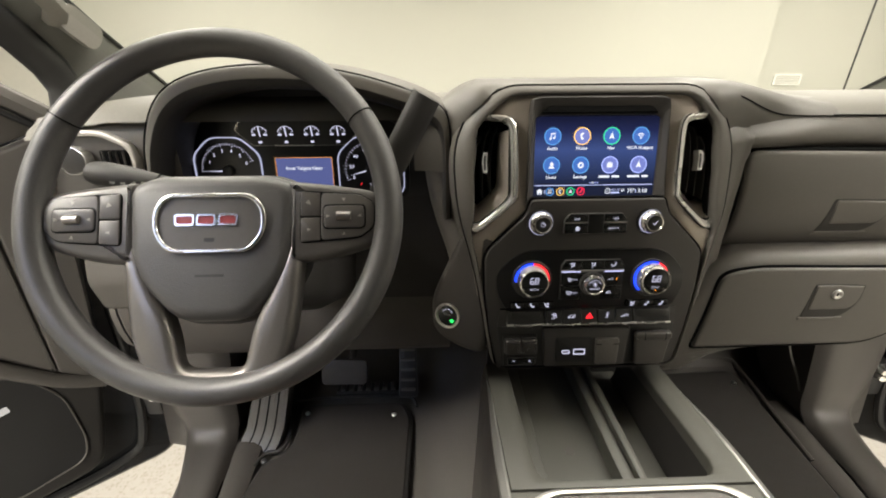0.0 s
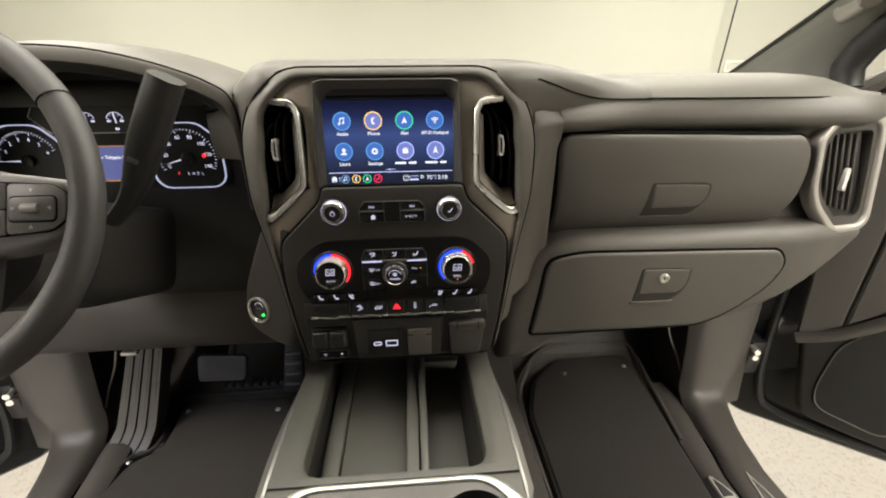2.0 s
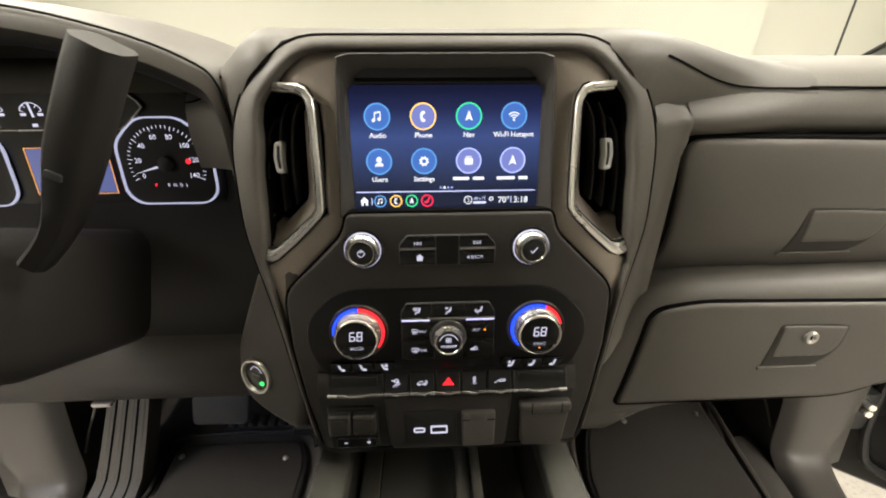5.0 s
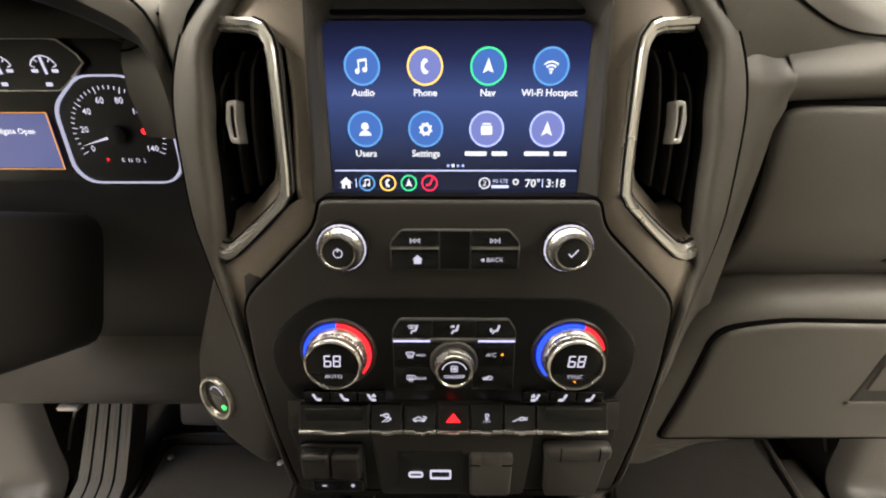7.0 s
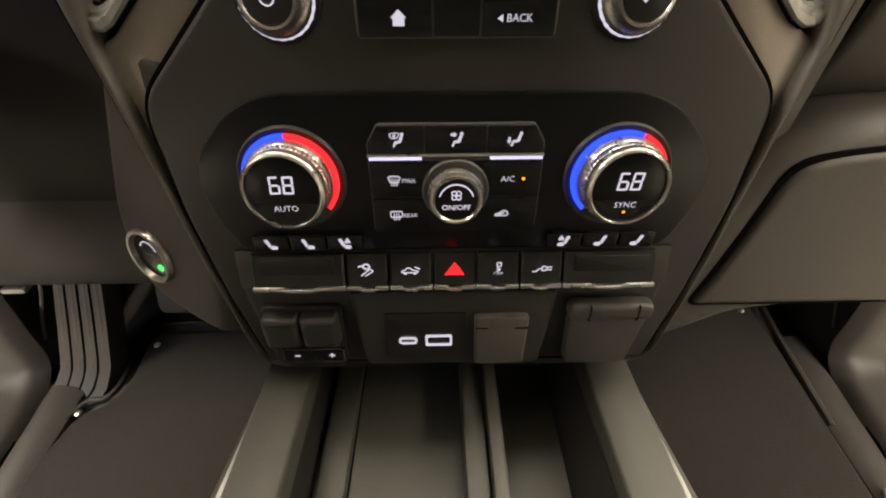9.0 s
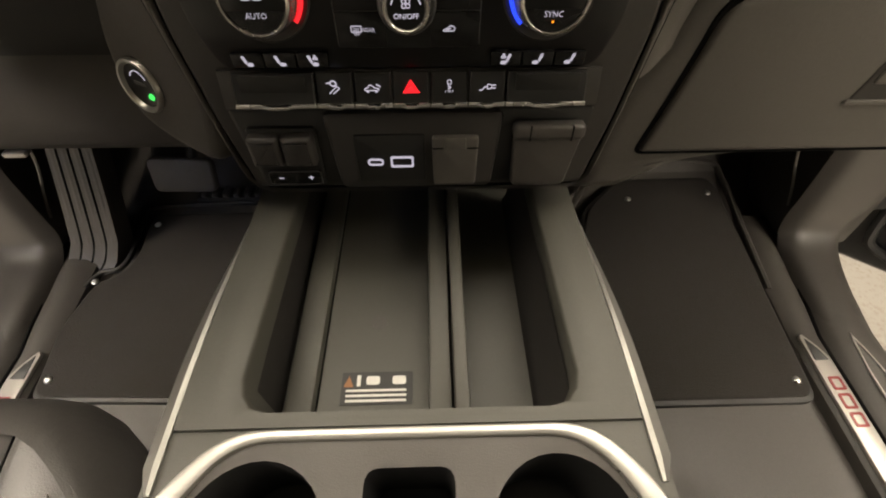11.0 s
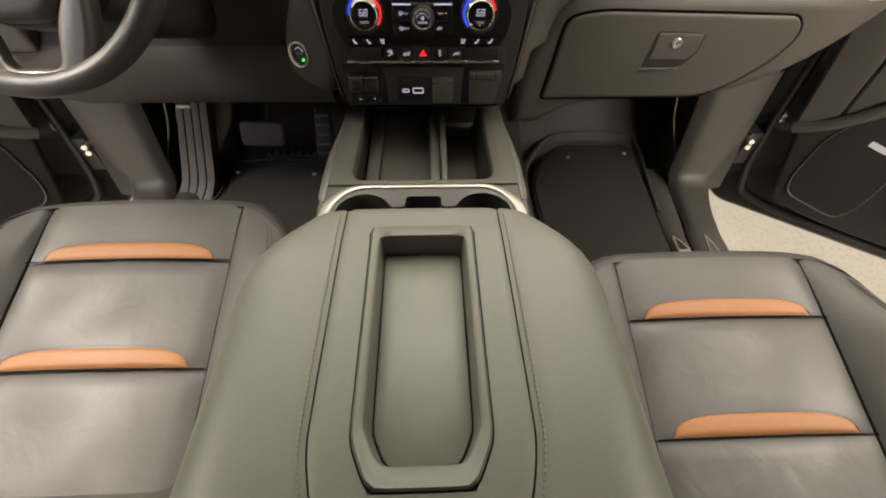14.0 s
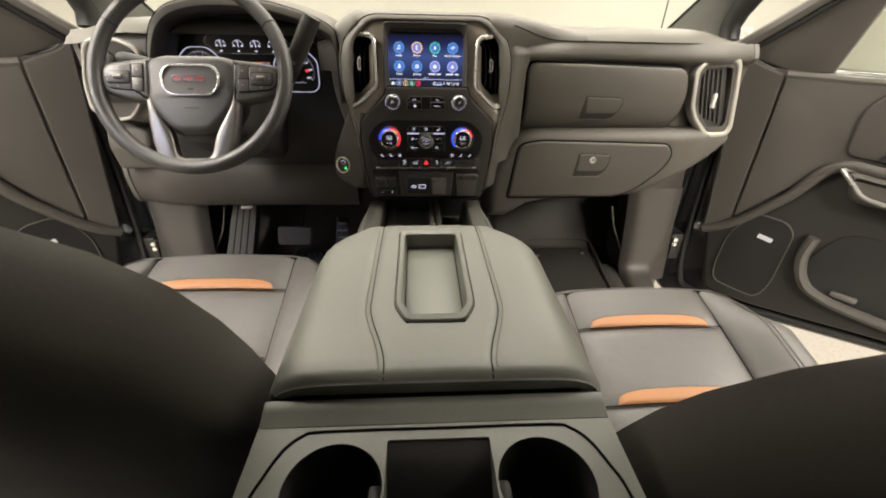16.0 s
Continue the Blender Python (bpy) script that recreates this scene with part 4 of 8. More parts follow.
    part("hood_seam", tube(seam_, 0.0010, 5), GAP, dash)
# Seam black here puts the cavity's deep shade into the colour.
set_back(part("backing_plate", prism(i, 0.01, z=-0.066), GAP, dash, m=on_stack()))

# bronze satin trim panel between the chrome brackets, open for the screen
hole = rounded(both([(0.0960, 1.412), (0.0925, 1.50), (0.0910, 1.536)], sh_), 0.008, 4)
set_back(part("trim_panel", frame_ring(resample(rounded(both([(0.108, 1.403), (0.114, 1.404), (0.116, 1.424), (0.114, 1.48), (0.117, 1.512), (0.152, 1.522), (0.130, 1.5465)], sh_), 0.005, 4), 96), resample(hole, 96), 0.03, 0.002, 0.003), TRIM, dash, "bronze satin trim panel round the screen", m=on_stack(-0.0035)))
for sx in (-1, 1):
    leg = [sh_(sx * 0.098, 1.4035), sh_(sx * 0.155, 1.345), sh_(sx * 0.154, 1.29), sh_(sx * 0.147, 1.21), sh_(sx * 0.158, 1.21), sh_(sx * 0.175, 1.32), sh_(sx * 0.182, 1.360), sh_(sx * 0.167, 1.3675), sh_(sx * 0.144, 1.388), sh_(sx * 0.119, 1.412), sh_(sx * 0.108, 1.417)]
    set_back(part("trim_leg", prism(rounded(leg, 0.004), 0.03, 0.002, z=-0.001), TRIM, dash, "bronze satin trim", m=on_stack()))

# chrome brackets along the vents: angular bands whose ends turn back round the flanks
def cut_corners(pts, times=2):
    P = [Vector(p) for p in pts]
    for _ in range(times):
        Q = [P[0]]
        for p, q in zip(P, P[1:]):
            Q += [p.lerp(q, 0.16), p.lerp(q, 0.84)]
        P = Q + [P[-1]]
    return P


near_edge = cut_corners([(0.155, 0.648, 1.5170), (0.122, 0.636, 1.5150), (0.1135, 0.631, 1.5030), (0.1122, 0.6198, 1.461), (0.1116, 0.611, 1.4259), (0.1120, 0.606, 1.4070), (0.138, 0.605, 1.3818), (0.1625, 0.6053, 1.3606), (0.1858, 0.6173, 1.3591)], 1)
vent_edge = cut_corners([(0.155, 0.652, 1.5075), (0.1275, 0.642, 1.5065), (0.1218, 0.6365, 1.4990), (0.1200, 0.6255, 1.460), (0.1195, 0.6166, 1.4242), (0.1202, 0.612, 1.4080), (0.1435, 0.6108, 1.3866), (0.1645, 0.6111, 1.3698), (0.1807, 0.619, 1.3726)], 1)
LIP_NEAR = [(0.1225, 0.638, 1.496), (0.1221, 0.6293, 1.4594), (0.1217, 0.6203, 1.4231), (0.1225, 0.6167, 1.4087), (0.1303, 0.6145, 1.3985), (0.1408, 0.6147, 1.3883), (0.1537, 0.6149, 1.3778), (0.167, 0.6152, 1.3675), (0.1784, 0.617, 1.3749)]
LIP_DEEP = [(0.1310, 0.655, 1.490), (0.1320, 0.6485, 1.4562), (0.1328, 0.6389, 1.4174), (0.1345, 0.6371, 1.4102), (0.1413, 0.6352, 1.4029), (0.1503, 0.6346, 1.3941), (0.1612, 0.6348, 1.3838), (0.1742, 0.6347, 1.3885), (0.1863, 0.6349, 1.3790)]
for sx in (-1, 1):
    secs = []
    for p, q in zip(near_edge, vent_edge):
        back = Vector((0, 0.014, 0))
        pts = [p + back, p, p.lerp(q, 0.14) - back * 0.14, p.lerp(q, 0.50) - back * 0.20, p.lerp(q, 0.64) - back * 0.04, p.lerp(q, 0.80) - back * 0.10, q, q + back]
        secs.append([(0.003 + sx * v.x, v.y - 0.005, v.z) for v in pts])
    part("chrome_bracket", loft(secs), CHROME, dash, "satin chrome bracket along the vent", sharp=25)
    for edge in (near_edge, vent_edge):
        part("bracket_gap", tube([(0.003 + sx * v.x, v.y - 0.0022, v.z) for v in edge[2:]], 0.0013, 6), GAP, dash)
    # The vent's back is blackened too, for the shade at its depth.
    v = part("centre_air_vent", prism(rounded([sh_(sx * 0.112, 1.36), sh_(sx * 0.186, 1.352), sh_(sx * 0.190, 1.40), sh_(sx * 0.188, 1.49), sh_(sx * 0.150, 1.535), sh_(sx * 0.112, 1.535)], 0.004), 0.01, z=-0.062), GAP, dash, "upright black air vent", m=on_stack())
    set_back(v)
    lip = [[tuple(Vector(a).lerp(Vector(b), t) + Vector((0, 0.004 * math.sin(math.pi * t), 0))) for t in (0, 0.3, 0.65, 1.0)] + [(b[0], b[1] + 0.02, b[2])] for a, b in zip(LIP_NEAR, LIP_DEEP)]
    part("vent_lip", grid([[(0.003 + sx * x, y, z) for x, y, z in row] for row in lip]), TRIM, v, "bronze inner lip of the vent", sharp=60)
    for (xa, ya, za), (xb, yb, zb) in (((0.1390, 0.6538, 1.4970), (0.1441, 0.6322, 1.4066)), ((0.1505, 0.6544, 1.4955), (0.1554, 0.6306, 1.4006)), ((0.1628, 0.651, 1.4822), (0.1687, 0.6306, 1.3948))):
        secs = []
        for t in np.linspace(0, 1, 9):
            bow = 0.0035 * math.sin(math.pi * t) - 0.004 * max(0.0, 1 - t / 0.12)
            x, y, z = xa + (xb - xa) * t + bow, ya + (yb - ya) * t, za + (zb - za) * t
            secs.append([(0.003 + sx * (x + dx), y + dy, z) for dx, dy in ((-0.0010, 0.0006), (-0.0004, 0.0), (0.0004, 0.0), (0.0010, 0.0006), (0.0014, 0.020), (-0.0006, 0.020))])
        part("slat", loft(secs), BLACKPL, v, sharp=30)
    tab = [(0.1500, 0.6300, 1.4380), (0.1568, 0.6300, 1.4385), (0.1590, 0.6320, 1.4530), (0.1568, 0.6360, 1.4660), (0.1500, 0.6370, 1.4670), (0.1512, 0.6330, 1.4520)]
    T = plane_frame((0, 0.6330, 1.4525), (1, 0, 0), (0, 0.25, 0.97))
    o_ = [(0.003 + sx * x, (z - 1.4525) * 1.03) for x, _, z in tab]
    mx = sum(p[0] for p in o_) / len(o_)
    tb = part("tab", frame_ring(resample(rounded(o_, 0.002, 3), 40), resample(rounded([(mx + (a - mx) * 0.42, b * 0.72) for a, b in o_], 0.001, 3), 40), 0.012, 0.001, 0.0016), BRIGHT, v, "bright vent tab", m=T)
    part("tab_grip", prism([(mx + (a - mx) * 0.6, b * 0.8) for a, b in o_], 0.006, z=-0.002), BLACKPL, tb, m=T)

# lower control face, dark vinyl-grained plastic
face = rounded(both([(0.138, 1.160), (0.151, 1.22), (0.159, 1.28), (0.1605, 1.341), (0.101, 1.397), (0.0960, 1.4165)], sh_), [0.004, 0.004, 0.01, 0.014, 0.01, 0.006, 0.006, 0.01, 0.014, 0.01, 0.004, 0.004], 5)
part("face_gap", prism(grown(face, 0.0024), 0.012, z=0.0025), GAP, dash, m=on_stack())
part("control_face", prism(face, 0.03, 0.003, 3, z=0.006), STACKPL, dash, "dark control face below the screen", m=on_stack())
clim = rounded(both([(0.130, 1.2570), (0.143, 1.285), (0.143, 1.312), (0.110, 1.345)]), [0.01, 0.012, 0.02, 0.03, 0.03, 0.02, 0.012, 0.01], 6)
part("climate_face", prism(clim, 0.006, 0.002, 2, z=0.0095), PIANO, dash, "gloss black climate panel", m=on_stack())

# ---- the touch screen, recessed and framed
SCR = plane_frame((0.0030, 0.626, 1.449), (1, 0, 0), (0, 0.2, 1))
SS = 1 / math.sqrt(1.04)


def sc_(x, z):
    return (x * 0.95, (z - 1.465) * 0.967 / SS)


screen = thing("touch_screen", (0, 0.645, 1.42), "lit colour touch screen with a grid of round icons", "screen")
so = resample(rounded([sc_(-0.1035, 1.408), sc_(0.1035, 1.408), sc_(0.0985, 1.556), sc_(-0.0985, 1.556)], 0.008), 64)
si = resample(rounded([sc_(-0.091, 1.4185), sc_(0.091, 1.4185), sc_(0.0905, 1.533), sc_(-0.0905, 1.533)], 0.004), 64)
secs = [[(a * 1.012, b * 1.012, -0.006) for a, b in so], [(a * 1.006, b * 1.006, 0.0095) for a, b in so], [(a * 0.992, b * 0.992, 0.0118) for a, b in so], [(a * 0.970, b * 0.970, 0.0108) for a, b in so], [(a * 1.035, b * 1.035, 0.0030) for a, b in si], [(a, b, 0.0012) for a, b in si], [(a, b, -0.004) for a, b in si]]
part("bezel", loft(secs, caps=False), STACKPL, screen, "black sloping bezel", m=SCR, sharp=30)
part("bezel_hood", prism(rounded([sc_(-0.085, 1.5345), sc_(0.085, 1.5345), sc_(0.074, 1.5445), sc_(-0.074, 1.5445)], 0.004), 0.01, 0.002, z=0.009), GAP, screen, m=SCR)


def display_material():
    m = bpy.data.materials.new("display_blue")
    m.use_nodes = True
    nt = m.node_tree
    b = nt.nodes["Principled BSDF"]
    b.inputs["Base Color"].default_value = (0.004, 0.004, 0.006, 1)
    b.inputs["Roughness"].default_value = 0.12
    tc = nt.nodes.new("ShaderNodeTexCoord")
    sep = nt.nodes.new("ShaderNodeSeparateXYZ")
    nt.links.new(tc.outputs["Generated"], sep.inputs[0])
    ramp = nt.nodes.new("ShaderNodeValToRGB")
    els = ramp.color_ramp.elements
    els[0].position, els[0].color = 0.17, (0.006, 0.008, 0.020, 1)
    els[1].position, els[1].color = 0.98, (0.004, 0.005, 0.016, 1)
    e = els.new(0.42)
    e.color = (0.016, 0.026, 0.075, 1)
    e = els.new(0.60)
    e.color = (0.024, 0.040, 0.120, 1)
    e = els.new(0.82)
    e.color = (0.008, 0.011, 0.04, 1)
    nt.links.new(sep.outputs[2], ramp.inputs[0])
    nt.links.new(ramp.outputs[0], b.inputs["Emission Color"])
    b.inputs["Emission Strength"].default_value = 1.0
    return m


part("display", prism([sc_(-0.0905, 1.419), sc_(0.0905, 1.419), sc_(0.0905, 1.532), sc_(-0.0905, 1.532)], 0.003, z=0.0), display_material(), screen, "glowing dark blue display", m=SCR)
I_BLUE, I_BLUE2, I_PALE = glow("icon_blue", (0.045, 0.13, 0.42), 0.7), glow("icon_blue_rim", (0.10, 0.32, 0.72), 0.7), glow("icon_lilac", (0.15, 0.18, 0.46), 0.7)
I_PALE2, I_WHITE = glow("icon_lilac_rim", (0.30, 0.36, 0.75), 1.0), glow("icon_white", (0.86, 0.90, 0.98), 0.62)
I_AMBER, I_GREEN, I_RED, I_LINE = glow("icon_amber", (0.85, 0.50, 0.10), 1.0), glow("icon_green", (0.03, 0.55, 0.22), 1.0), glow("icon_red", (0.75, 0.02, 0.06), 1.0), glow("icon_line", (0.42, 0.47, 0.75), 1.0)


def flat(pts, z, bm=None):
    """A thin raised plate."""
    return prism(pts, 0.0004, bm=bm, z=z)


def disc(cx, cy, r, n=32):
    return arc(cx, cy, r, 0, 360, n)[:-1]


def bar(x0, y0, x1, y1, w):
    d = Vector((x1 - x0, y1 - y0)).normalized()
    s = Vector((-d.y, d.x)) * w / 2
    return [(x0 + s.x, y0 + s.y), (x0 - s.x, y0 - s.y), (x1 - s.x, y1 - s.y), (x1 + s.x, y1 + s.y)]


def g_note(z, k=1.0):
    bm = flat(bar(-0.0022 * k, -0.003 * k, -0.0022 * k, 0.004 * k, 0.0009 * k), z)
    flat(bar(0.0028 * k, -0.002 * k, 0.0028 * k, 0.0046 * k, 0.0009 * k), z, bm)
    flat([(-0.0026 * k, 0.0025 * k), (0.0032 * k, 0.0033 * k), (0.0032 * k, 0.0048 * k), (-0.0026 * k, 0.004 * k)], z, bm)
    flat(disc(-0.0032 * k, -0.003 * k, 0.0016 * k, 12), z, bm)
    flat(disc(0.0018 * k, -0.002 * k, 0.0016 * k, 12), z, bm)
    return bm


def g_phone(z, k=1.0):
    pts = [(0.0012, 0.0046), (-0.001, 0.0046), (-0.0026, 0.002), (-0.0026, -0.002), (-0.001, -0.0046), (0.0014, -0.0046), (0.0022, -0.003), (0.0008, -0.002), (-0.0004, -0.0012), (-0.0004, 0.0012), (0.0008, 0.002), (0.002, 0.003)]
    return flat([(a * k, b * k) for a, b in pts], z)


def g_nav(z, k=1.0):
    return flat([(0, 0.0052 * k), (-0.0036 * k, -0.0042 * k), (0, -0.0022 * k), (0.0036 * k, -0.0042 * k)], z)


def g_wifi(z, k=1.0):
    bm = flat(disc(0, -0.0036 * k, 0.0009 * k, 10), z)
    for r in (0.0026, 0.0048, 0.007):
        o_, i_ = arc(0, -0.0036 * k, r * k, 45, 135, 10), arc(0, -0.0036 * k, (r - 0.0011) * k, 135, 45, 10)
        flat(o_ + i_, z, bm)
    return bm


def g_user(z, k=1.0):
    bm = flat(disc(0, 0.0018 * k, 0.0025 * k, 16), z)
    flat([(-0.0042 * k, -0.0042 * k), (0.0042 * k, -0.0042 * k), (0.0030 * k, -0.0018 * k), (0.0008 * k, -0.0008 * k), (-0.0008 * k, -0.0008 * k), (-0.0030 * k, -0.0018 * k)], z, bm)
    return bm


def g_seat(z, k=1.0):
    bm = flat(disc(0.0030 * k, 0.0040 * k, 0.0014 * k, 12), z)
    flat(bar(0.0022 * k, 0.0026 * k, 0.0002 * k, -0.0020 * k, 0.0022 * k), z, bm)
    flat(bar(0.0006 * k, -0.0018 * k, -0.0042 * k, -0.0022 * k, 0.0020 * k), z, bm)
    return bm


def g_gear(z, k=1.0):
    pts = []
    for a in range(32):
        r = (0.0046 if (a // 2) % 2 else 0.0037) * k
        pts.append((r * math.cos(2 * math.pi * a / 32), r * math.sin(2 * math.pi * a / 32)))
    inner = disc(0, 0, 0.0019 * k, 32)
    return frame_ring(pts, inner, 0.0004, z=z)


def g_card(z, k=1.0):
    bm = flat(rounded(box2(-0.0038 * k, 0.0038 * k, -0.0036 * k, 0.0024 * k), 0.001 * k), z)
    flat(rounded(box2(-0.003 * k, 0.003 * k, 0.0030 * k, 0.0040 * k), 0.0004 * k), z, bm)
    return bm


cols, rowsz = (-0.0648, -0.0216, 0.0218, 0.0648), (1.5050, 1.4652)
labels = (("Audio", "Phone", "Nav", "Wi-Fi Hotspot"), ("Users", "Settings", "", ""))
glyphs = ((g_note, g_phone, g_nav, g_wifi), (g_user, g_gear, g_card, g_nav))
rims = ((I_BLUE2, I_AMBER, I_GREEN, I_BLUE2), (I_BLUE2, I_BLUE2, I_PALE2, I_PALE2))
fills = ((I_BLUE, I_PALE, I_BLUE, I_BLUE), (I_BLUE, I_BLUE, I_PALE, I_PALE))
for r in range(2):
    for c in range(4):
        at = SCR @ Matrix.Translation((*sc_(cols[c], rowsz[r]), 0))
        icon = part("icon", flat(disc(0, 0, 0.0112), 0.0005), fills[r][c], screen, "round lit menu icon", m=at)
        part("icon_rim", frame_ring(disc(0, 0, 0.0118), disc(0, 0, 0.0106), 0.0004, z=0.0008), rims[r][c], icon, m=at)
        part("icon_glyph", glyphs[r][c](0.0010), I_WHITE, icon, m=at)
        tx = SCR @ Matrix.Translation((*sc_(cols[c], rowsz[r] - 0.0165), 0.0006))
        if labels[r][c]:
            part("caption", lettering(labels[r][c], 0.0062, bold=0.00012), I_WHITE, screen, m=tx)
        else:
            bm = flat(rounded(box2(-0.0145, -0.0035 + 0.002 * c, -0.0013, 0.0016), 0.0006), 0)
            flat(rounded(box2(0.000 + 0.002 * c, 0.0145, -0.0013, 0.0016), 0.0006), 0, bm)
            part("caption_bar", bm, I_WHITE, screen, m=tx)
part("status_line", flat([sc_(-0.0885, 1.4366), sc_(0.0885, 1.4366), sc_(0.0885, 1.4375), sc_(-0.0885, 1.4375)], 0.0006), I_LINE, screen, m=SCR)
for k in range(4):
    part("page_dot", flat(disc(*sc_(-0.0055 + 0.0036 * k, 1.4405), 0.0009 if k != 1 else 0.0012, 10), 0.0006), I_WHITE if k == 1 else I_PALE2, screen, m=SCR)
home = flat([(-0.0042, 0.0002), (0, 0.0042), (0.0042, 0.0002), (0.003, 0.0002), (0.003, -0.0038), (0.0010, -0.0038), (0.0010, -0.0012), (-0.0010, -0.0012), (-0.0010, -0.0038), (-0.003, -0.0038), (-0.003, 0.0002)], 0.0006)
part("home_icon", home, I_WHITE, screen, m=SCR @ Matrix.Translation((*sc_(-0.081, 1.4283), 0)))
for x, mt, gl in ((-0.0655, I_BLUE2, g_note), (-0.0500, I_AMBER, g_phone), (-0.0345, I_GREEN, g_nav), (-0.0192, I_RED, g_seat)):
    at = SCR @ Matrix.Translation((*sc_(x, 1.4283), 0))
    ic = part("small_icon", frame_ring(disc(0, 0, 0.0057), disc(0, 0, 0.0047), 0.0004, z=0.0006), mt, screen, "small ringed status icon", m=at)
    part("small_glyph", gl(0.0006, 0.62), I_WHITE if mt is not I_RED else I_RED, ic, m=at)
part("divider", flat(box2(-0.0003, 0.0003, -0.003, 0.003), 0.0006), I_LINE, screen, m=SCR @ Matrix.Translation((*sc_(-0.0735, 1.4283), 0)))
at = SCR @ Matrix.Translation((*sc_(0.0215, 1.4283), 0))
part("signal_ring", frame_ring(disc(0, 0, 0.004), disc(0, 0, 0.0032), 0.0004, z=0.0006), I_WHITE, screen, m=at)
part("signal_digit", lettering("2", 0.0055), I_WHITE, screen, m=at @ Matrix.Translation((0, 0, 0.0008)))
part("network_text", lettering("4G LTE", 0.0036), I_LINE, screen, m=SCR @ Matrix.Translation((*sc_(0.0330, 1.4298), 0.0008)))
part("signal_bar", flat(rounded(box2(-0.006, 0.006, -0.001, 0.001), 0.0004), 0.0006), I_LINE, screen, m=SCR @ Matrix.Translation((*sc_(0.0330, 1.4258), 0)))
part("pin_icon", frame_ring(disc(0, 0.0008, 0.0021, 16), disc(0, 0.0008, 0.0012, 16), 0.0004, z=0.0006), I_WHITE, screen, m=SCR @ Matrix.Translation((*sc_(0.0445, 1.4283), 0)))
part("temperature_text", lettering("70°", 0.0080, bold=0.0001), I_WHITE, screen, m=SCR @ Matrix.Translation((*sc_(0.0570, 1.4280), 0.0008)))
part("divider", flat(box2(-0.0003, 0.0003, -0.003, 0.003), 0.0006), I_LINE, screen, m=SCR @ Matrix.Translation((*sc_(0.0643, 1.4283), 0)))
part("clock_text", lettering("3:18", 0.0080, bold=0.0001), I_WHITE, screen, m=SCR @ Matrix.Translation((*sc_(0.0740, 1.4280), 0.0008)))

# ---------------------------------------------------------------- knobs and buttons of the stack
BTN = mat("button_black", (0.016, 0.016, 0.015), 0.38, spec=0.4, vary=0.05)
KEY = mat("key_gloss_black", (0.008, 0.008, 0.008), 0.24, spec=0.4, vary=0.04)
BTNEDGE = mat("button_edge_grey", (0.07, 0.07, 0.068), 0.35, vary=0.05)
KNURL = mat("knurled_silver", (0.56, 0.54, 0.50), 0.24, metal=0.95, vary=0.05)
HALO = glow("lit_pale_skirt", (0.60, 0.60, 0.80), 0.55)


def at_stack(x, z, h=0.0):
    return STK @ Matrix.Translation((*sp_(x, z), h)) @ Matrix.Diagonal((0.965, 0.965, 1, 1))


# audio knobs
for sx, cap_icon in ((-1, "power"), (1, "tick")):
    M = at_stack(sx * 0.0808, 1.3846)
    k = thing("audio_knob", M.translation, "chrome-ringed rotary audio knob", "knob", "audio knobs")
    part("collar", lathe([(0.0195, 0.005), (0.0195, 0.0085), (0.018, 0.0095)], 40), PIANO, k, m=M)
    part("skirt", lathe([(0.0176, 0.008), (0.0176, 0.0105), (0.0165, 0.0118)], 48, knurl=0.02), HALO, k, "pale lit skirt", m=M)
    part("ring", lathe([(0.0168, 0.0105), (0.0164, 0.0130), (0.0150, 0.0148), (0.0136, 0.0160), (0.0130, 0.0190), (0.0122, 0.0212), (0.0110, 0.0214), (0.0104, 0.0205)], 72, knurl=0.012), KNURL, k, "bright chrome ring", m=M)
    cap_ = part("cap", lathe([(0.0106, 0.016), (0.0106, 0.0204), (0.0098, 0.0208)], 36), BTN, k, m=M)
    if cap_icon == "power":
        bm = frame_ring(arc(0, 0, 0.0034, 120, 420, 20)[:21], arc(0, 0, 0.0027, 120, 420, 20)[:21], 0.0002, z=0.0212)
        flat(bar(0, 0.0008, 0, 0.0042, 0.0007), 0.0212, bm)
    else:
        bm = flat(bar(-0.003, 0.0, -0.0008, -0.0026, 0.0008), 0.0212)
        flat(bar(-0.001, -0.0026, 0.0035, 0.003, 0.0008), 0.0212, bm)
    part("icon", bm, W_GLOW, cap_, m=M)

# media buttons
media = thing("media_buttons", at_stack(0, 1.3848).translation, "black media button cluster with chrome lines", "buttons")
hb = rounded([sp_(0.94 * -0.0495, 1.3683), sp_(0.94 * 0.0495, 1.3683), sp_(0.94 * 0.0495, 1.3883), sp_(0.94 * 0.041, 1.3973), sp_(0.94 * -0.041, 1.3973), sp_(0.94 * -0.0495, 1.3883)], 0.003, 3)
part("surround", prism(hb, 0.004, 0.001, z=0.0092), BTNEDGE, media, m=STK)
for sx in (-1, 1):
    o = rounded([sp_(0.94 * sx * 0.0125, 1.3858), sp_(0.94 * sx * 0.0485, 1.3858), sp_(0.94 * sx * 0.0485, 1.3883), sp_(0.94 * sx * 0.0405, 1.3966), sp_(0.94 * sx * 0.0125, 1.3966)], 0.001, 2)
    part("button", prism(o, 0.003, 0.0006, z=0.0100), KEY, media, m=STK)
    part("button", prism(rounded([sp_(0.94 * sx * 0.0125, 1.3691), sp_(0.94 * sx * 0.0485, 1.3691), sp_(0.94 * sx * 0.0485, 1.3833), sp_(0.94 * sx * 0.0125, 1.3833)], 0.001, 2), 0.003, 0.0006, z=0.0100), KEY, media, m=STK)
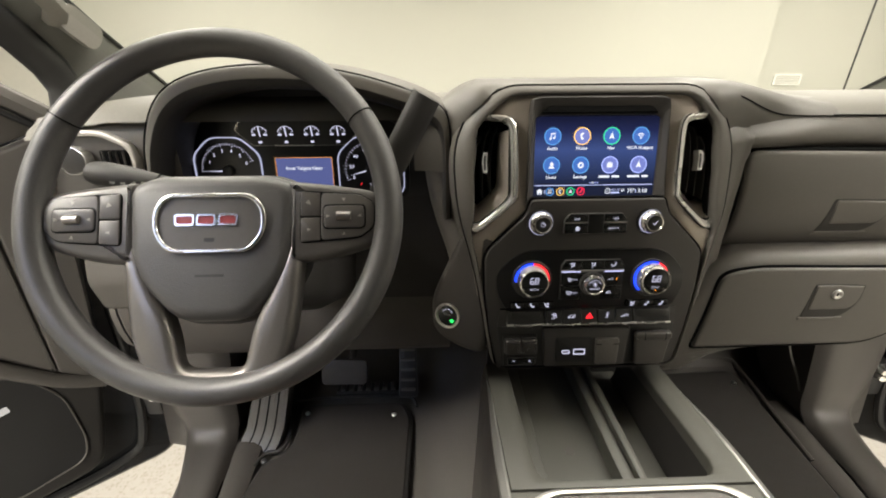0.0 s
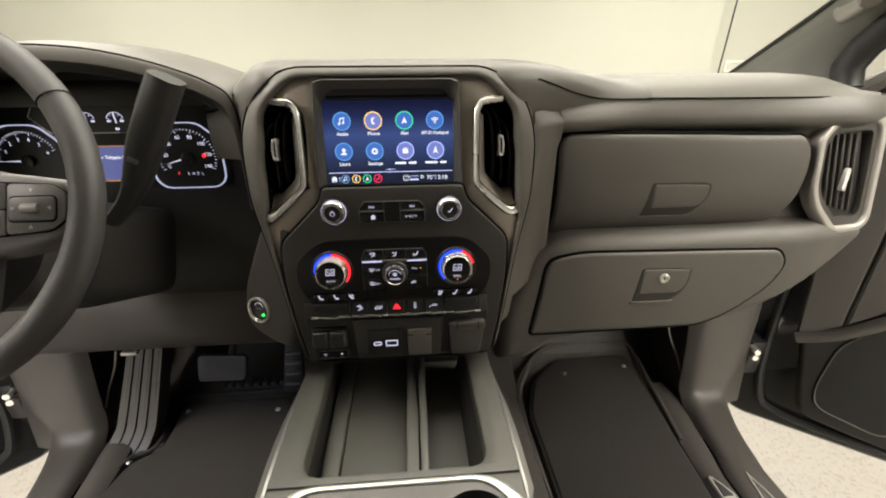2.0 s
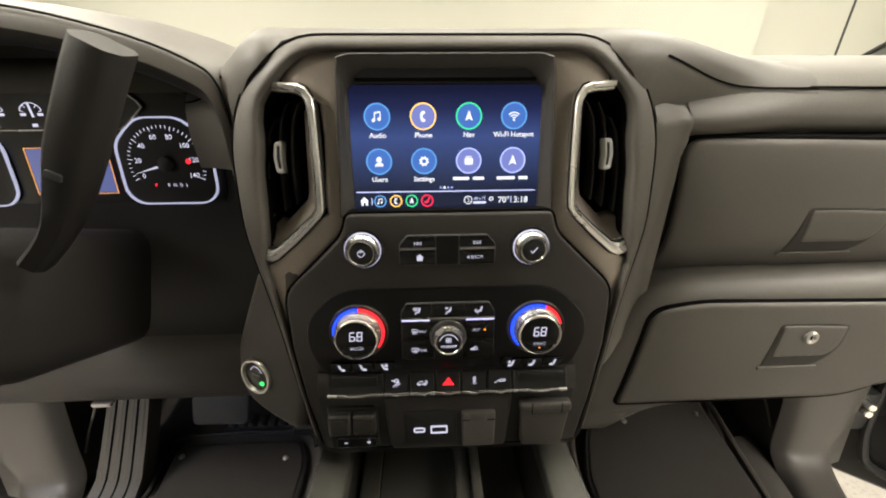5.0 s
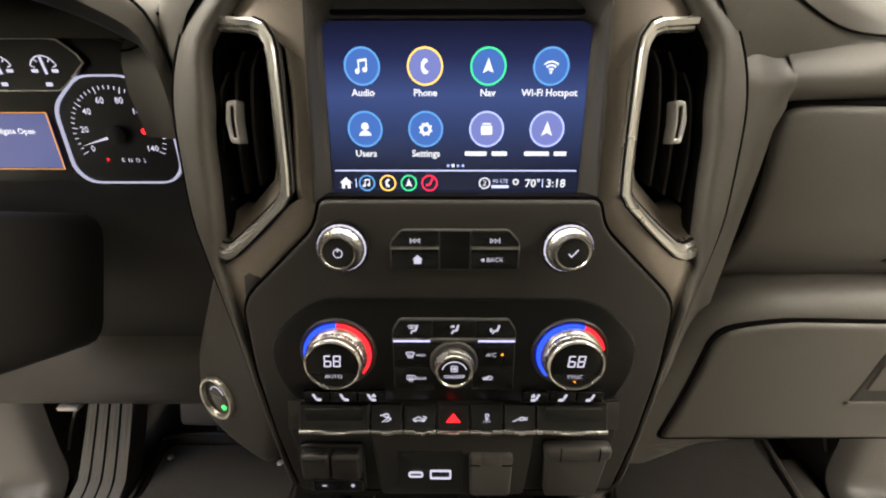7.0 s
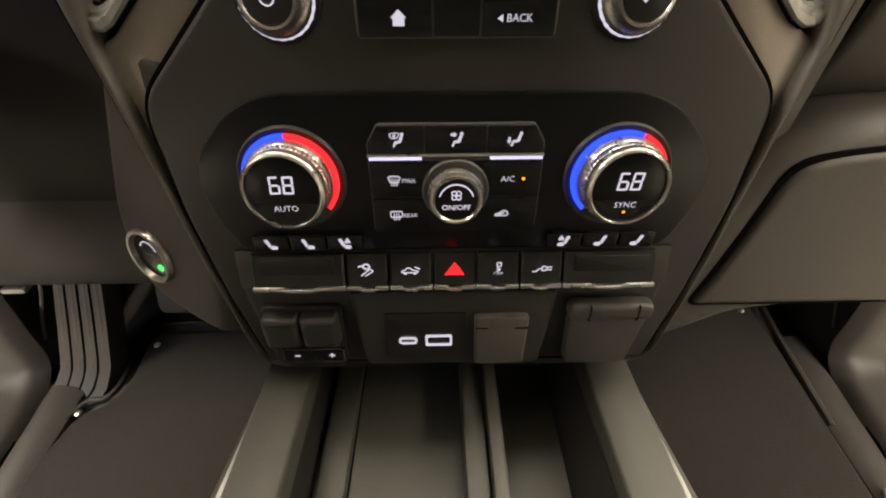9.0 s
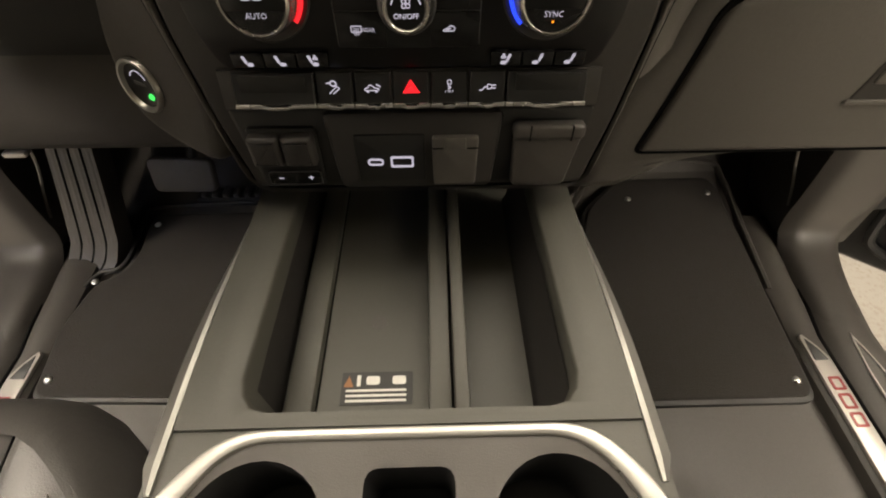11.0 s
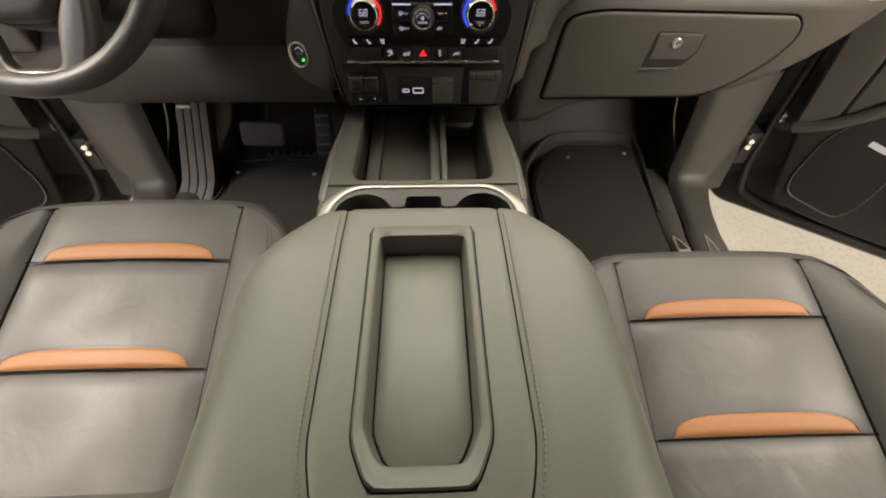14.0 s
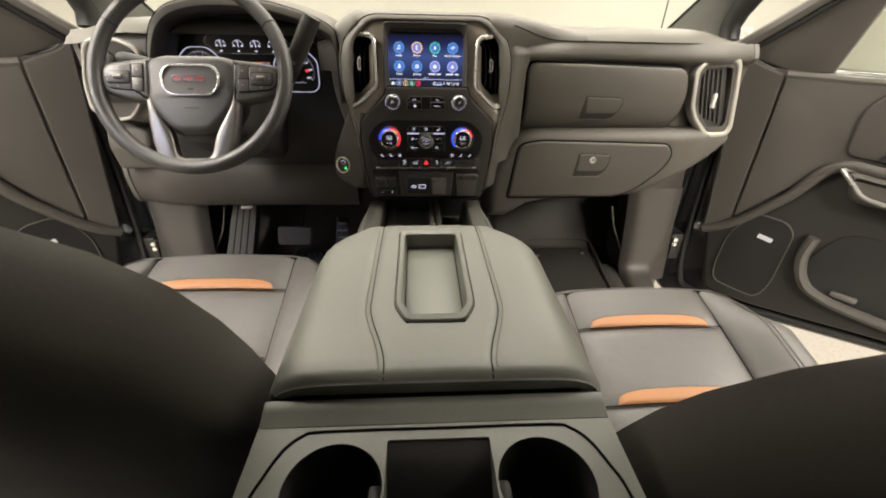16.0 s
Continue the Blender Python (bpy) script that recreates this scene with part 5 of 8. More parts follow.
    part("chrome_line", prism([sp_(0.94 * sx * 0.0125, 1.3839), sp_(0.94 * sx * 0.0488, 1.3839), sp_(0.94 * sx * 0.0488, 1.3852), sp_(0.94 * sx * 0.0125, 1.3852)], 0.003, z=0.0104), CHROME, media, m=STK)
part("button", prism(rounded([sp_(0.94 * -0.0115, 1.3691), sp_(0.94 * 0.0115, 1.3691), sp_(0.94 * 0.0115, 1.3966), sp_(0.94 * -0.0115, 1.3966)], 0.001, 2), 0.003, 0.0006, z=0.0098), PIANO, media, m=STK)
for sx in (-1, 1):
    bm = bmesh.new()
    for dx in (0.0, sx * 0.0030):
        tri = [(dx, 0.0018), (dx, -0.0018), (dx + sx * 0.0027, 0)]
        mid_ = (dx + sx * 0.0009, 0)
        merge(bm, frame_ring(tri, [(mid_[0] + (a - mid_[0]) * 0.55, b * 0.55) for a, b in tri], 0.0004, z=0.0104))
    flat(bar(sx * 0.0064, -0.0018, sx * 0.0064, 0.0018, 0.0006), 0.0104, bm)
    part("skip_icon", bm, W_GLOW, media, m=STK @ Matrix.Translation((*sp_(0.94 * sx * 0.0265, 1.3900), 0)))
bm = flat([(-0.0035, 0.0002), (0, 0.0036), (0.0035, 0.0002)], 0.0104)
flat(box2(-0.0026, 0.0026, -0.003, 0.0002), 0.0104, bm)
part("home_icon", bm, W_GLOW, media, m=STK @ Matrix.Translation((*sp_(0.94 * -0.0285, 1.3763), 0)))
bm = lettering("BACK", 0.0045)
part("back_text", bm, W_GLOW, media, m=STK @ Matrix.Translation((*sp_(0.94 * 0.0305, 1.3761), 0.0104)))
part("back_icon", flat([(0, 0.0016), (0, -0.0016), (-0.0024, 0)], 0.0104), W_GLOW, media, m=STK @ Matrix.Translation((*sp_(0.94 * 0.0224, 1.3761), 0)))

# climate dials with a lit blue and red scale
for sx in (-1, 1):
    M = at_stack(sx * 0.0903, 1.3025) @ Matrix.Diagonal((0.955, 0.955, 1, 1))
    d = thing("climate_dial", M.translation, "knurled temperature dial with lit red and blue scale", "dial", "climate dials")
    part("well", lathe([(0.0312, 0.008), (0.0312, 0.0105), (0.0300, 0.0118), (0.0284, 0.0112)], 56), STACKPL, d, m=M)
    split = 88 if sx < 0 else 70
    for mt, a0, a1, nm in ((R_GLOW, -42 if sx < 0 else 10, split, "red_scale"), (B_GLOW, split, 185 if sx < 0 else 228, "blue_scale")):
        part(nm, prism(arc(0, 0, 0.0273, a0, a1, 30) + arc(0, 0, 0.0249, a1, a0, 30), 0.002, z=0.0135), mt, d, "lit scale round the dial", m=M)
    part("skirt", lathe([(0.0251, 0.010), (0.0243, 0.0185), (0.0236, 0.0192)], 120, knurl=0.018), KNURL, d, "ribbed metal skirt", m=M)
    part("grip", lathe([(0.0238, 0.0190), (0.0240, 0.0205), (0.0236, 0.0220), (0.0230, 0.0226)], 110, knurl=0.030), KNURL, d, "knurled silver grip", m=M)
    part("front_ring", lathe([(0.0229, 0.0224), (0.0230, 0.0262), (0.0224, 0.0276), (0.0210, 0.0284), (0.0203, 0.0280), (0.0199, 0.0268)], 64), KNURL, d, "bright front ring", m=M)
    f = part("dial_face", lathe([(0.0201, 0.022), (0.0201, 0.0268), (0.0196, 0.0271)], 44), PIANO, d, "black dial face", m=M)
    bm = bmesh.new()
    for x0, segs in ((-0.0036, "acdefg"), (0.0036, "abcdefg")):
        for name_, q in (("a", (-0.0018, 0.0046, 0.0018, 0.0046)), ("g", (-0.0018, 0.0, 0.0018, 0.0)), ("d", (-0.0018, -0.0046, 0.0018, -0.0046)), ("f", (-0.0024, 0.0003, -0.0024, 0.0050)), ("b", (0.0024, 0.0003, 0.0024, 0.0050)), ("e", (-0.0024, -0.0050, -0.0024, -0.0003)), ("c", (0.0024, -0.0050, 0.0024, -0.0003))):
            if name_ in segs:
                flat(bar(x0 + q[0], q[1], x0 + q[2], q[3], 0.0011), 0.0, bm)
    part("reading", bm, W_GLOW, f, m=M @ Matrix.Translation((0, 0.0042, 0.0275)) @ Matrix(((1, 0.08, 0, 0), (0, 1, 0, 0), (0, 0, 1, 0), (0, 0, 0, 1))))
    part("dial_text", lettering("AUTO" if sx < 0 else "SYNC", 0.0049), W_GLOW, f, m=M @ Matrix.Translation((0, -0.0098, 0.0274)))
    lower_half = [(0.0192 * math.cos(radians(a)), 0.0192 * math.sin(radians(a))) for a in range(201, 340, 6)]
    part("face_step", prism(lower_half, 0.0006, z=0.0273), KEY, f, m=M)
    if sx > 0:
        part("sync_lamp", flat(disc(0, -0.0140, 0.0008, 10), 0.0279), A_GLOW, f, m=M)

def sa_(x, z):
    """A place in the narrower button fields."""
    return sp_(x * 0.938, z)


# airflow cluster with the fan knob
air = thing("airflow_controls", at_stack(0, 1.30).translation, "black airflow buttons round a silver fan knob", "buttons")
hb = rounded([sa_(-0.0505, 1.2715), sa_(0.0505, 1.2715), sa_(0.0505, 1.322), sa_(0.044, 1.3315), sa_(-0.044, 1.3315), sa_(-0.0505, 1.322)], 0.002, 3)
part("surround", prism(hb, 0.004, 0.001, z=0.0126), BTNEDGE, air, m=STK)
for x0, x1 in ((-0.0497, -0.0177), (-0.0173, 0.0173), (0.0177, 0.0497)):
    top = [sa_(x0, 1.3168), sa_(x1, 1.3168), sa_(x1, 1.3306 if x1 < 0.04 else 1.3215), sa_(x0, 1.3306 if x0 > -0.04 else 1.3215)]
    if x1 > 0.04:
        top.insert(3, sa_(0.0438, 1.3306))
    if x0 < -0.04:
        top.insert(3, sa_(-0.0438, 1.3306))
    part("button", prism(rounded(top, 0.0007, 2), 0.003, 0.0005, z=0.0134), KEY, air, m=STK)
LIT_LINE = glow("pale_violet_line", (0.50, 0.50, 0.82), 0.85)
for x0, x1 in ((-0.0495, -0.0195), (0.0195, 0.0495)):
    part("light_line", prism([sa_(x0, 1.3136), sa_(x1, 1.3136), sa_(x1, 1.3152), sa_(x0, 1.3152)], 0.003, z=0.0140), LIT_LINE, air, "pale lit line beside the knob", m=STK)
part("chrome_line", prism([sa_(-0.0502, 1.3155), sa_(0.0502, 1.3155), sa_(0.0502, 1.3165), sa_(-0.0502, 1.3165)], 0.003, z=0.0143), CHROME, air, m=STK)
for x0, x1 in ((-0.0499, -0.0155), (0.0155, 0.0499)):
    for z0, z1 in ((1.2925, 1.3128), (1.2715, 1.2921)):
        part("button", prism(rounded([sa_(x0, z0), sa_(x1, z0), sa_(x1, z1), sa_(x0, z1)], 0.0007, 2), 0.003, 0.0005, z=0.0132), KEY, air, m=STK)
part("pocket", prism([sa_(-0.0155, 1.2712), sa_(0.0155, 1.2712), sa_(0.0155, 1.3128), sa_(-0.0155, 1.3128)], 0.002, z=0.0130), PIANO, air, m=STK)


def outline_of(pts, w, r=0.0006):
    """A thin line round a small shape."""
    loop = rounded(pts, r, 2)
    n = 48
    return frame_ring(resample(loop, n), resample(grown(loop, -w), n), 0.0004)


def seated(k=1.0, arrows=0):
    """The airflow sign: a seated outline made of plain strokes, with arrows."""
    bm = flat(disc(0.0034 * k, 0.0046 * k, 0.0013 * k, 12), 0)
    flat(bar(0.0030 * k, 0.0032 * k, 0.0014 * k, -0.0016 * k, 0.0023 * k), 0, bm)
    flat(bar(0.0018 * k, -0.0012 * k, -0.0022 * k, -0.0016 * k, 0.0019 * k), 0, bm)
    flat(bar(-0.0018 * k, -0.0010 * k, -0.0034 * k, -0.0052 * k, 0.0015 * k), 0, bm)
    if arrows & 1:
        flat([(-0.0050 * k, 0.0050 * k), (-0.0024 * k, 0.0050 * k), (-0.0024 * k, 0.0062 * k), (-0.0002 * k, 0.0040 * k), (-0.0024 * k, 0.0018 * k), (-0.0024 * k, 0.0030 * k), (-0.0050 * k, 0.0030 * k)], 0, bm)
    if arrows & 2:
        flat([(-0.0062 * k, 0.0016 * k), (-0.0044 * k, 0.0016 * k), (-0.0044 * k, -0.0010 * k), (-0.0034 * k, -0.0010 * k), (-0.0053 * k, -0.0034 * k), (-0.0072 * k, -0.0010 * k), (-0.0062 * k, -0.0010 * k)], 0, bm)
    if arrows & 4:
        fan = [(-0.0070 * k, 0.0046 * k), (-0.0036 * k, 0.0060 * k), (-0.0004 * k, 0.0060 * k), (0.0022 * k, 0.0050 * k), (-0.0006 * k, 0.0012 * k), (-0.0048 * k, 0.0012 * k)]
        merge(bm, outline_of(fan, 0.0007 * k))
        flat(disc(-0.0026 * k, 0.0034 * k, 0.0012 * k, 10), 0, bm)
    return bm


for x, a in ((-0.0330, 4), (0.0, 1), (0.0330, 2)):
    part("airflow_icon", seated(0.66, a), W_GLOW, air, m=STK @ Matrix.Translation((*sa_(x + 0.0006, 1.3238), 0.0138)))
for z, txt in ((1.3025, "MAX"), (1.2822, "REAR")):
    shape = [(-0.0036, 0.0018), (-0.0018, 0.0026), (0.0018, 0.0026), (0.0036, 0.0018), (0.0022, -0.0016), (-0.0022, -0.0016)] if txt == "MAX" else [(-0.0034, -0.0016), (0.0034, -0.0016), (0.0034, 0.0024), (-0.0034, 0.0024)]
    bm = outline_of(shape, 0.0006)
    for k in range(3):
        flat(bar(-0.0013 + 0.0013 * k, -0.0032, -0.0013 + 0.0013 * k, 0.0010, 0.0005), 0.0001, bm)
    part("demist_icon", bm, W_GLOW, air, m=STK @ Matrix.Translation((*sa_(-0.0360, z), 0.0136)))
    part("demist_text", lettering(txt, 0.0034), W_GLOW, air, m=STK @ Matrix.Translation((*sa_(-0.0275, z - 0.0002), 0.0138)))
part("ac_text", lettering("A/C", 0.0046), W_GLOW, air, m=STK @ Matrix.Translation((*sa_(0.0308, 1.3026), 0.0136)))
part("ac_lamp", flat(disc(0, 0, 0.0009, 10), 0), A_GLOW, air, m=STK @ Matrix.Translation((*sa_(0.0400, 1.3028), 0.0138)))
bm = outline_of([(-0.0038, -0.0016), (0.0034, -0.0016), (0.0040, 0.0002), (0.0028, 0.0018), (0.0006, 0.0020), (-0.0012, 0.0004), (-0.0036, -0.0002)], 0.0006)
flat(bar(-0.0018, -0.0006, 0.0014, 0.0004, 0.0007), 0.0001, bm)
part("recirculate_icon", bm, W_GLOW, air, m=STK @ Matrix.Translation((*sa_(0.0285, 1.2824), 0.0136)))
M = at_stack(0, 1.2965)
part("knob_collar", lathe([(0.0186, 0.0120), (0.0186, 0.0140), (0.0176, 0.0150), (0.0166, 0.0140)], 48), BTNEDGE, air, m=M)
fan = part("fan_knob", lathe([(0.0150, 0.0125), (0.0150, 0.0180), (0.0156, 0.0186), (0.0156, 0.0212), (0.0150, 0.0220)], 64, knurl=0.045), KNURL, air, "knurled silver fan knob", m=M)
part("fan_front", lathe([(0.0148, 0.0215), (0.0147, 0.0250), (0.0140, 0.0264), (0.0126, 0.0268), (0.0118, 0.0258)], 56), KNURL, fan, m=M)
part("fan_cap", lathe([(0.0119, 0.020), (0.0119, 0.0256), (0.0114, 0.0260)], 36), PIANO, fan, m=M)
bm = prism(arc(0, 0.0, 0.0096, 15, 165, 18) + arc(0, 0.0, 0.0088, 165, 15, 18), 0.0003, z=0.0264)
for a in (0, 90, 180, 270):
    merge(bm, frame_ring(disc(0.0017 * math.cos(radians(a + 45)), 0.0030 + 0.0017 * math.sin(radians(a + 45)), 0.0016, 12), disc(0.0017 * math.cos(radians(a + 45)), 0.0030 + 0.0017 * math.sin(radians(a + 45)), 0.0009, 12), 0.0003, z=0.0264))
part("fan_icon", bm, W_GLOW, fan, m=M)
part("fan_text", lettering("ON/OFF", 0.0043, bold=0.00008), W_GLOW, fan, m=M @ Matrix.Translation((0, -0.0040, 0.0264)))

# seat heating buttons
for sx in (-1, 1):
    sb = thing("seat_heat_buttons", at_stack(sx * 0.087, 1.263).translation, "row of three black seat climate buttons", "buttons", "seat climate buttons")
    for k in range(3):
        x = sx * 0.0885 + (k - 1) * 0.0222
        part("button", prism(rounded([sp_(x - 0.0104, 1.2592), sp_(x + 0.0104, 1.2592), sp_(x + 0.0107, 1.2688), sp_(x - 0.0107, 1.2688)], 0.0012, 2), 0.004, 0.0008, z=0.0128), KEY, sb, m=STK)
        bm = flat(rounded([(-0.0036, 0.0032), (-0.0016, 0.0034), (0.0002, -0.0012), (-0.0012, -0.0022)], 0.0008, 3), 0)
        flat(rounded([(-0.0008, -0.0024), (0.0004, -0.0008), (0.0036, -0.0014), (0.0036, -0.0032), (0.0004, -0.0034)], 0.0008, 3), 0.0001, bm)
        if k == (2 if sx < 0 else 0):
            for a in (90, 210, 330):
                flat(disc(0.0018 + 0.0010 * math.cos(radians(a)), 0.0018 + 0.0010 * math.sin(radians(a)), 0.0009, 8), 0.0002, bm)
        if sx > 0:
            bm.transform(Matrix.Diagonal((-1, 1, 1, 1)))
        part("seat_icon", bm, W_GLOW, sb, m=STK @ Matrix.Translation((*sp_(x, 1.2638), 0.0131)))

STKB = STK @ Matrix.Translation((0, 0.0034, 0))
STKL = STK @ Matrix.Translation((0, 0.0048, 0))
# switch bank with a chrome under-edge
bank = thing("switch_bank", at_stack(0, 1.24).translation, "row of black switches with a chrome lower edge", "switches")
part("bank_back", prism([sp_(-0.140, 1.2255), sp_(0.140, 1.2255), sp_(0.137, 1.2530), sp_(-0.137, 1.2530)], 0.008, 0.001, z=0.0085), STACKPL, bank, m=STKB)


def switch(x0, x1):
    rows_ = []
    for z, h in ((1.2522, 0.0085), (1.2518, 0.0112), (1.2480, 0.0140), (1.2400, 0.0165), (1.2335, 0.0180), (1.2325, 0.0172), (1.2320, 0.0085)):
        rows_.append([(*sp_(x, z), h + e) for x, e in ((x0, -0.008), (x0 + 0.0003, -0.0012), (x0 + 0.0014, 0), ((x0 + x1) / 2, 0), (x1 - 0.0014, 0), (x1 - 0.0003, -0.0012), (x1, -0.008))])
    return grid(rows_)


edges = [(-0.1265, -0.0685), (-0.0675, -0.0415), (-0.0405, -0.0140), (-0.0130, 0.0130), (0.0140, 0.0405), (0.0415, 0.0675), (0.0685, 0.1265)]
for n, (x0, x1) in enumerate(edges):
    w = part("switch", switch(x0, x1), BTN, bank, m=STKB, sharp=30)
    part("chrome_edge", prism(rounded([sp_(x0, 1.2310), sp_(x0 + 0.3 * (x1 - x0), 1.2310), sp_(x0 + 0.38 * (x1 - x0), 1.2297), sp_(x0 + 0.62 * (x1 - x0), 1.2297), sp_(x0 + 0.7 * (x1 - x0), 1.2310), sp_(x1, 1.2310), sp_(x1, 1.2336), sp_(x0 + 0.7 * (x1 - x0), 1.2336), sp_(x0 + 0.64 * (x1 - x0), 1.2318), sp_(x0 + 0.36 * (x1 - x0), 1.2318), sp_(x0 + 0.3 * (x1 - x0), 1.2336), sp_(x0, 1.2336)], 0.0004, 1), 0.010, 0.0005, z=0.0196), CHROME, w, "bright lower edge", m=STKB)
    if n in (0, 6):
        part("blank_panel", prism(rounded([sp_(x0 + 0.006, 1.2395), sp_(x1 - 0.006, 1.2395), sp_(x1 - 0.006, 1.2520), sp_(x0 + 0.006, 1.2520)], 0.001), 0.003, 0.0006, z=0.0162), BTN, w, m=STKB)
        continue
    if n == 3:
        bm = frame_ring([(0, 0.0060), (-0.0060, -0.0042), (0.0060, -0.0042)], [(0, 0.0036), (-0.0040, -0.0030), (0.0040, -0.0030)], 0.0004)
        flat([(0, 0.0026), (-0.0032, -0.0026), (0.0032, -0.0026)], 0, bm)
        mt = R_GLOW
    elif n == 1:
        bm = outline_of([(-0.0042, -0.0042), (-0.0016, -0.0052), (0.0044, -0.0004), (0.0022, 0.0018)], 0.0007)
        merge(bm, frame_ring(disc(0.0002, 0.0034, 0.0024, 16), disc(0.0002, 0.0034, 0.0014, 16), 0.0004))
        flat(bar(-0.0046, 0.0034, -0.0018, 0.0040, 0.0009), 0, bm)
        mt = W_GLOW
    elif n == 2:
        bm = outline_of([(-0.0056, -0.0024), (0.0040, -0.0024), (0.0050, -0.0006), (0.0012, 0.0004), (-0.0002, 0.0022), (-0.0024, 0.0022), (-0.0034, 0.0002), (-0.0056, -0.0002)], 0.0007)
        flat(bar(0.0026, 0.0026, 0.0056, 0.0008, 0.0008), 0, bm)
        flat(disc(-0.0034, -0.0026, 0.0010, 10), 0.0001, bm)
        flat(disc(0.0024, -0.0026, 0.0010, 10), 0.0001, bm)
        mt = W_GLOW
    elif n == 4:
        bm = outline_of([(-0.0015, 0.0018), (0.0015, 0.0018), (0.0015, 0.0054), (-0.0015, 0.0054)], 0.0006)
        flat(bar(-0.0010, 0.0010, 0.0012, -0.0004, 0.0009), 0, bm)
        flat(bar(0.0010, -0.0002, -0.0010, -0.0016, 0.0009), 0.0001, bm)
        off = lettering("OFF", 0.0034)
        off.transform(Matrix.Translation((0, -0.0036, 0)))
        merge(bm, off)
        mt = W_GLOW
    else:
        bm = outline_of([(-0.0006, -0.0020), (0.0018, -0.0020), (0.0032, -0.0008), (0.0032, 0.0008), (0.0018, 0.0020), (-0.0006, 0.0020)], 0.0007)
        flat(bar(0.003, 0.0011, 0.0056, 0.0011, 0.0007), 0, bm)
        flat(bar(0.003, -0.0011, 0.0056, -0.0011, 0.0007), 0, bm)
        flat(bar(-0.0006, 0.0, -0.0024, -0.0004, 0.0007), 0, bm)
        flat(bar(-0.0022, -0.0003, -0.0036, -0.0026, 0.0007), 0, bm)
        flat(bar(-0.0034, -0.0024, -0.0058, -0.0026, 0.0007), 0, bm)
        mt = W_GLOW
    part("switch_icon", bm, mt, w, m=STKB @ Matrix.Translation((*sp_((x0 + x1) / 2, 1.2440), 0.0172)) @ Matrix.Rotation(radians(9), 4, "X"))

# sockets below the switches
low = thing("socket_panel", at_stack(0, 1.19).translation, "dark lower panel with sockets and covers", "panel")
part("panel_back", prism(rounded(both([(0.131, 1.158), (0.141, 1.2245)]), 0.006), 0.02, 0.003, z=0.0075), BTN, low, m=STKL)
part("centre_block", prism(rounded(both([(0.064, 1.157), (0.070, 1.2225)]), 0.006), 0.02, 0.004, z=0.0125), STACKPL, low, m=STKL)
u = part("usb_plate", prism(rounded([sp_(-0.0475, 1.1655), sp_(0.0085, 1.1655), sp_(0.0085, 1.2060), sp_(-0.0475, 1.2060)], 0.002), 0.004, 0.001, z=0.0145), BTN, low, m=STKL)
part("usb_ring", frame_ring(resample(rounded(box2(-0.0062, 0.0062, -0.0030, 0.0030), 0.003), 40), resample(rounded(box2(-0.0048, 0.0048, -0.0016, 0.0016), 0.0016), 40), 0.001, z=0.0), W_GLOW, u, "lit outline of the small port", m=STKL @ Matrix.Translation((*sp_(-0.0320, 1.1835), 0.0155)))
part("usb_ring", frame_ring(resample(rounded(box2(-0.0090, 0.0090, -0.0048, 0.0048), 0.001), 40), resample(rounded(box2(-0.0074, 0.0074, -0.0032, 0.0032), 0.0008), 40), 0.001, z=0.0), W_GLOW, u, "lit outline of the wide port", m=STKL @ Matrix.Translation((*sp_(-0.0105, 1.1835), 0.0155)))
c = part("socket_cover", prism(rounded([sp_(0.0150, 1.1630), sp_(0.0500, 1.1630), sp_(0.0510, 1.2050), sp_(0.0140, 1.2050)], 0.003), 0.010, 0.0020, 3, z=0.0180), PLASTICL, low, "grey hinged socket cover", m=STKL)
for x0, x1 in ((0.0146, 0.0232), (0.0418, 0.0504)):
    part("hinge_groove", prism(rounded([sp_(x0, 1.1958), sp_(x1, 1.1958), sp_(x1, 1.1970), sp_(x0, 1.1970)], 0.0004), 0.002, z=0.0182), GAP, c, m=STKL)
part("hinge_flap", prism(rounded([sp_(0.0240, 1.1952), sp_(0.0410, 1.1952), sp_(0.0410, 1.2056), sp_(0.0240, 1.2056)], 0.0015), 0.004, 0.0012, z=0.0188), PLASTICL, c, m=STKL)
c = part("outlet_cover", prism(rounded([sp_(0.0810, 1.1590), sp_(0.1260, 1.1590), sp_(0.1330, 1.2030), sp_(0.0790, 1.2030)], 0.005), 0.010, 0.0022, 3, z=0.0150), PLASTIC, low, "wide hinged outlet cover", m=STKL)
part("hinge_bar", prism(rounded([sp_(0.0775, 1.2015), sp_(0.1340, 1.2015), sp_(0.1340, 1.2140), sp_(0.0775, 1.2140)], 0.005), 0.010, 0.0040, 4, z=0.0190), PLASTIC, c, m=STKL)
for x in (0.0905, 0.1230):
    part("hinge_groove", prism([sp_(x - 0.0005, 1.2020), sp_(x + 0.0005, 1.2020), sp_(x + 0.0005, 1.2135), sp_(x - 0.0005, 1.2135)], 0.003, z=0.0192), GAP, c, m=STKL)
b = part("brake_controller", prism(rounded([sp_(-0.1290, 1.1600), sp_(-0.0770, 1.1600), sp_(-0.0770, 1.2110), sp_(-0.1310, 1.2110)], 0.004), 0.008, 0.002, z=0.0115), BTN, low, "trailer brake control with plus and minus", m=STKL)
for x0, x1 in ((-0.1290, -0.1044), (-0.1034, -0.0785)):
    part("slider_key", prism(rounded([sp_(x0, 1.1830), sp_(x1, 1.1830), sp_(x1, 1.2075), sp_(x0, 1.2075)], 0.003), 0.012, 0.0045, 4, z=0.0215), STACKPL, b, m=STKL)
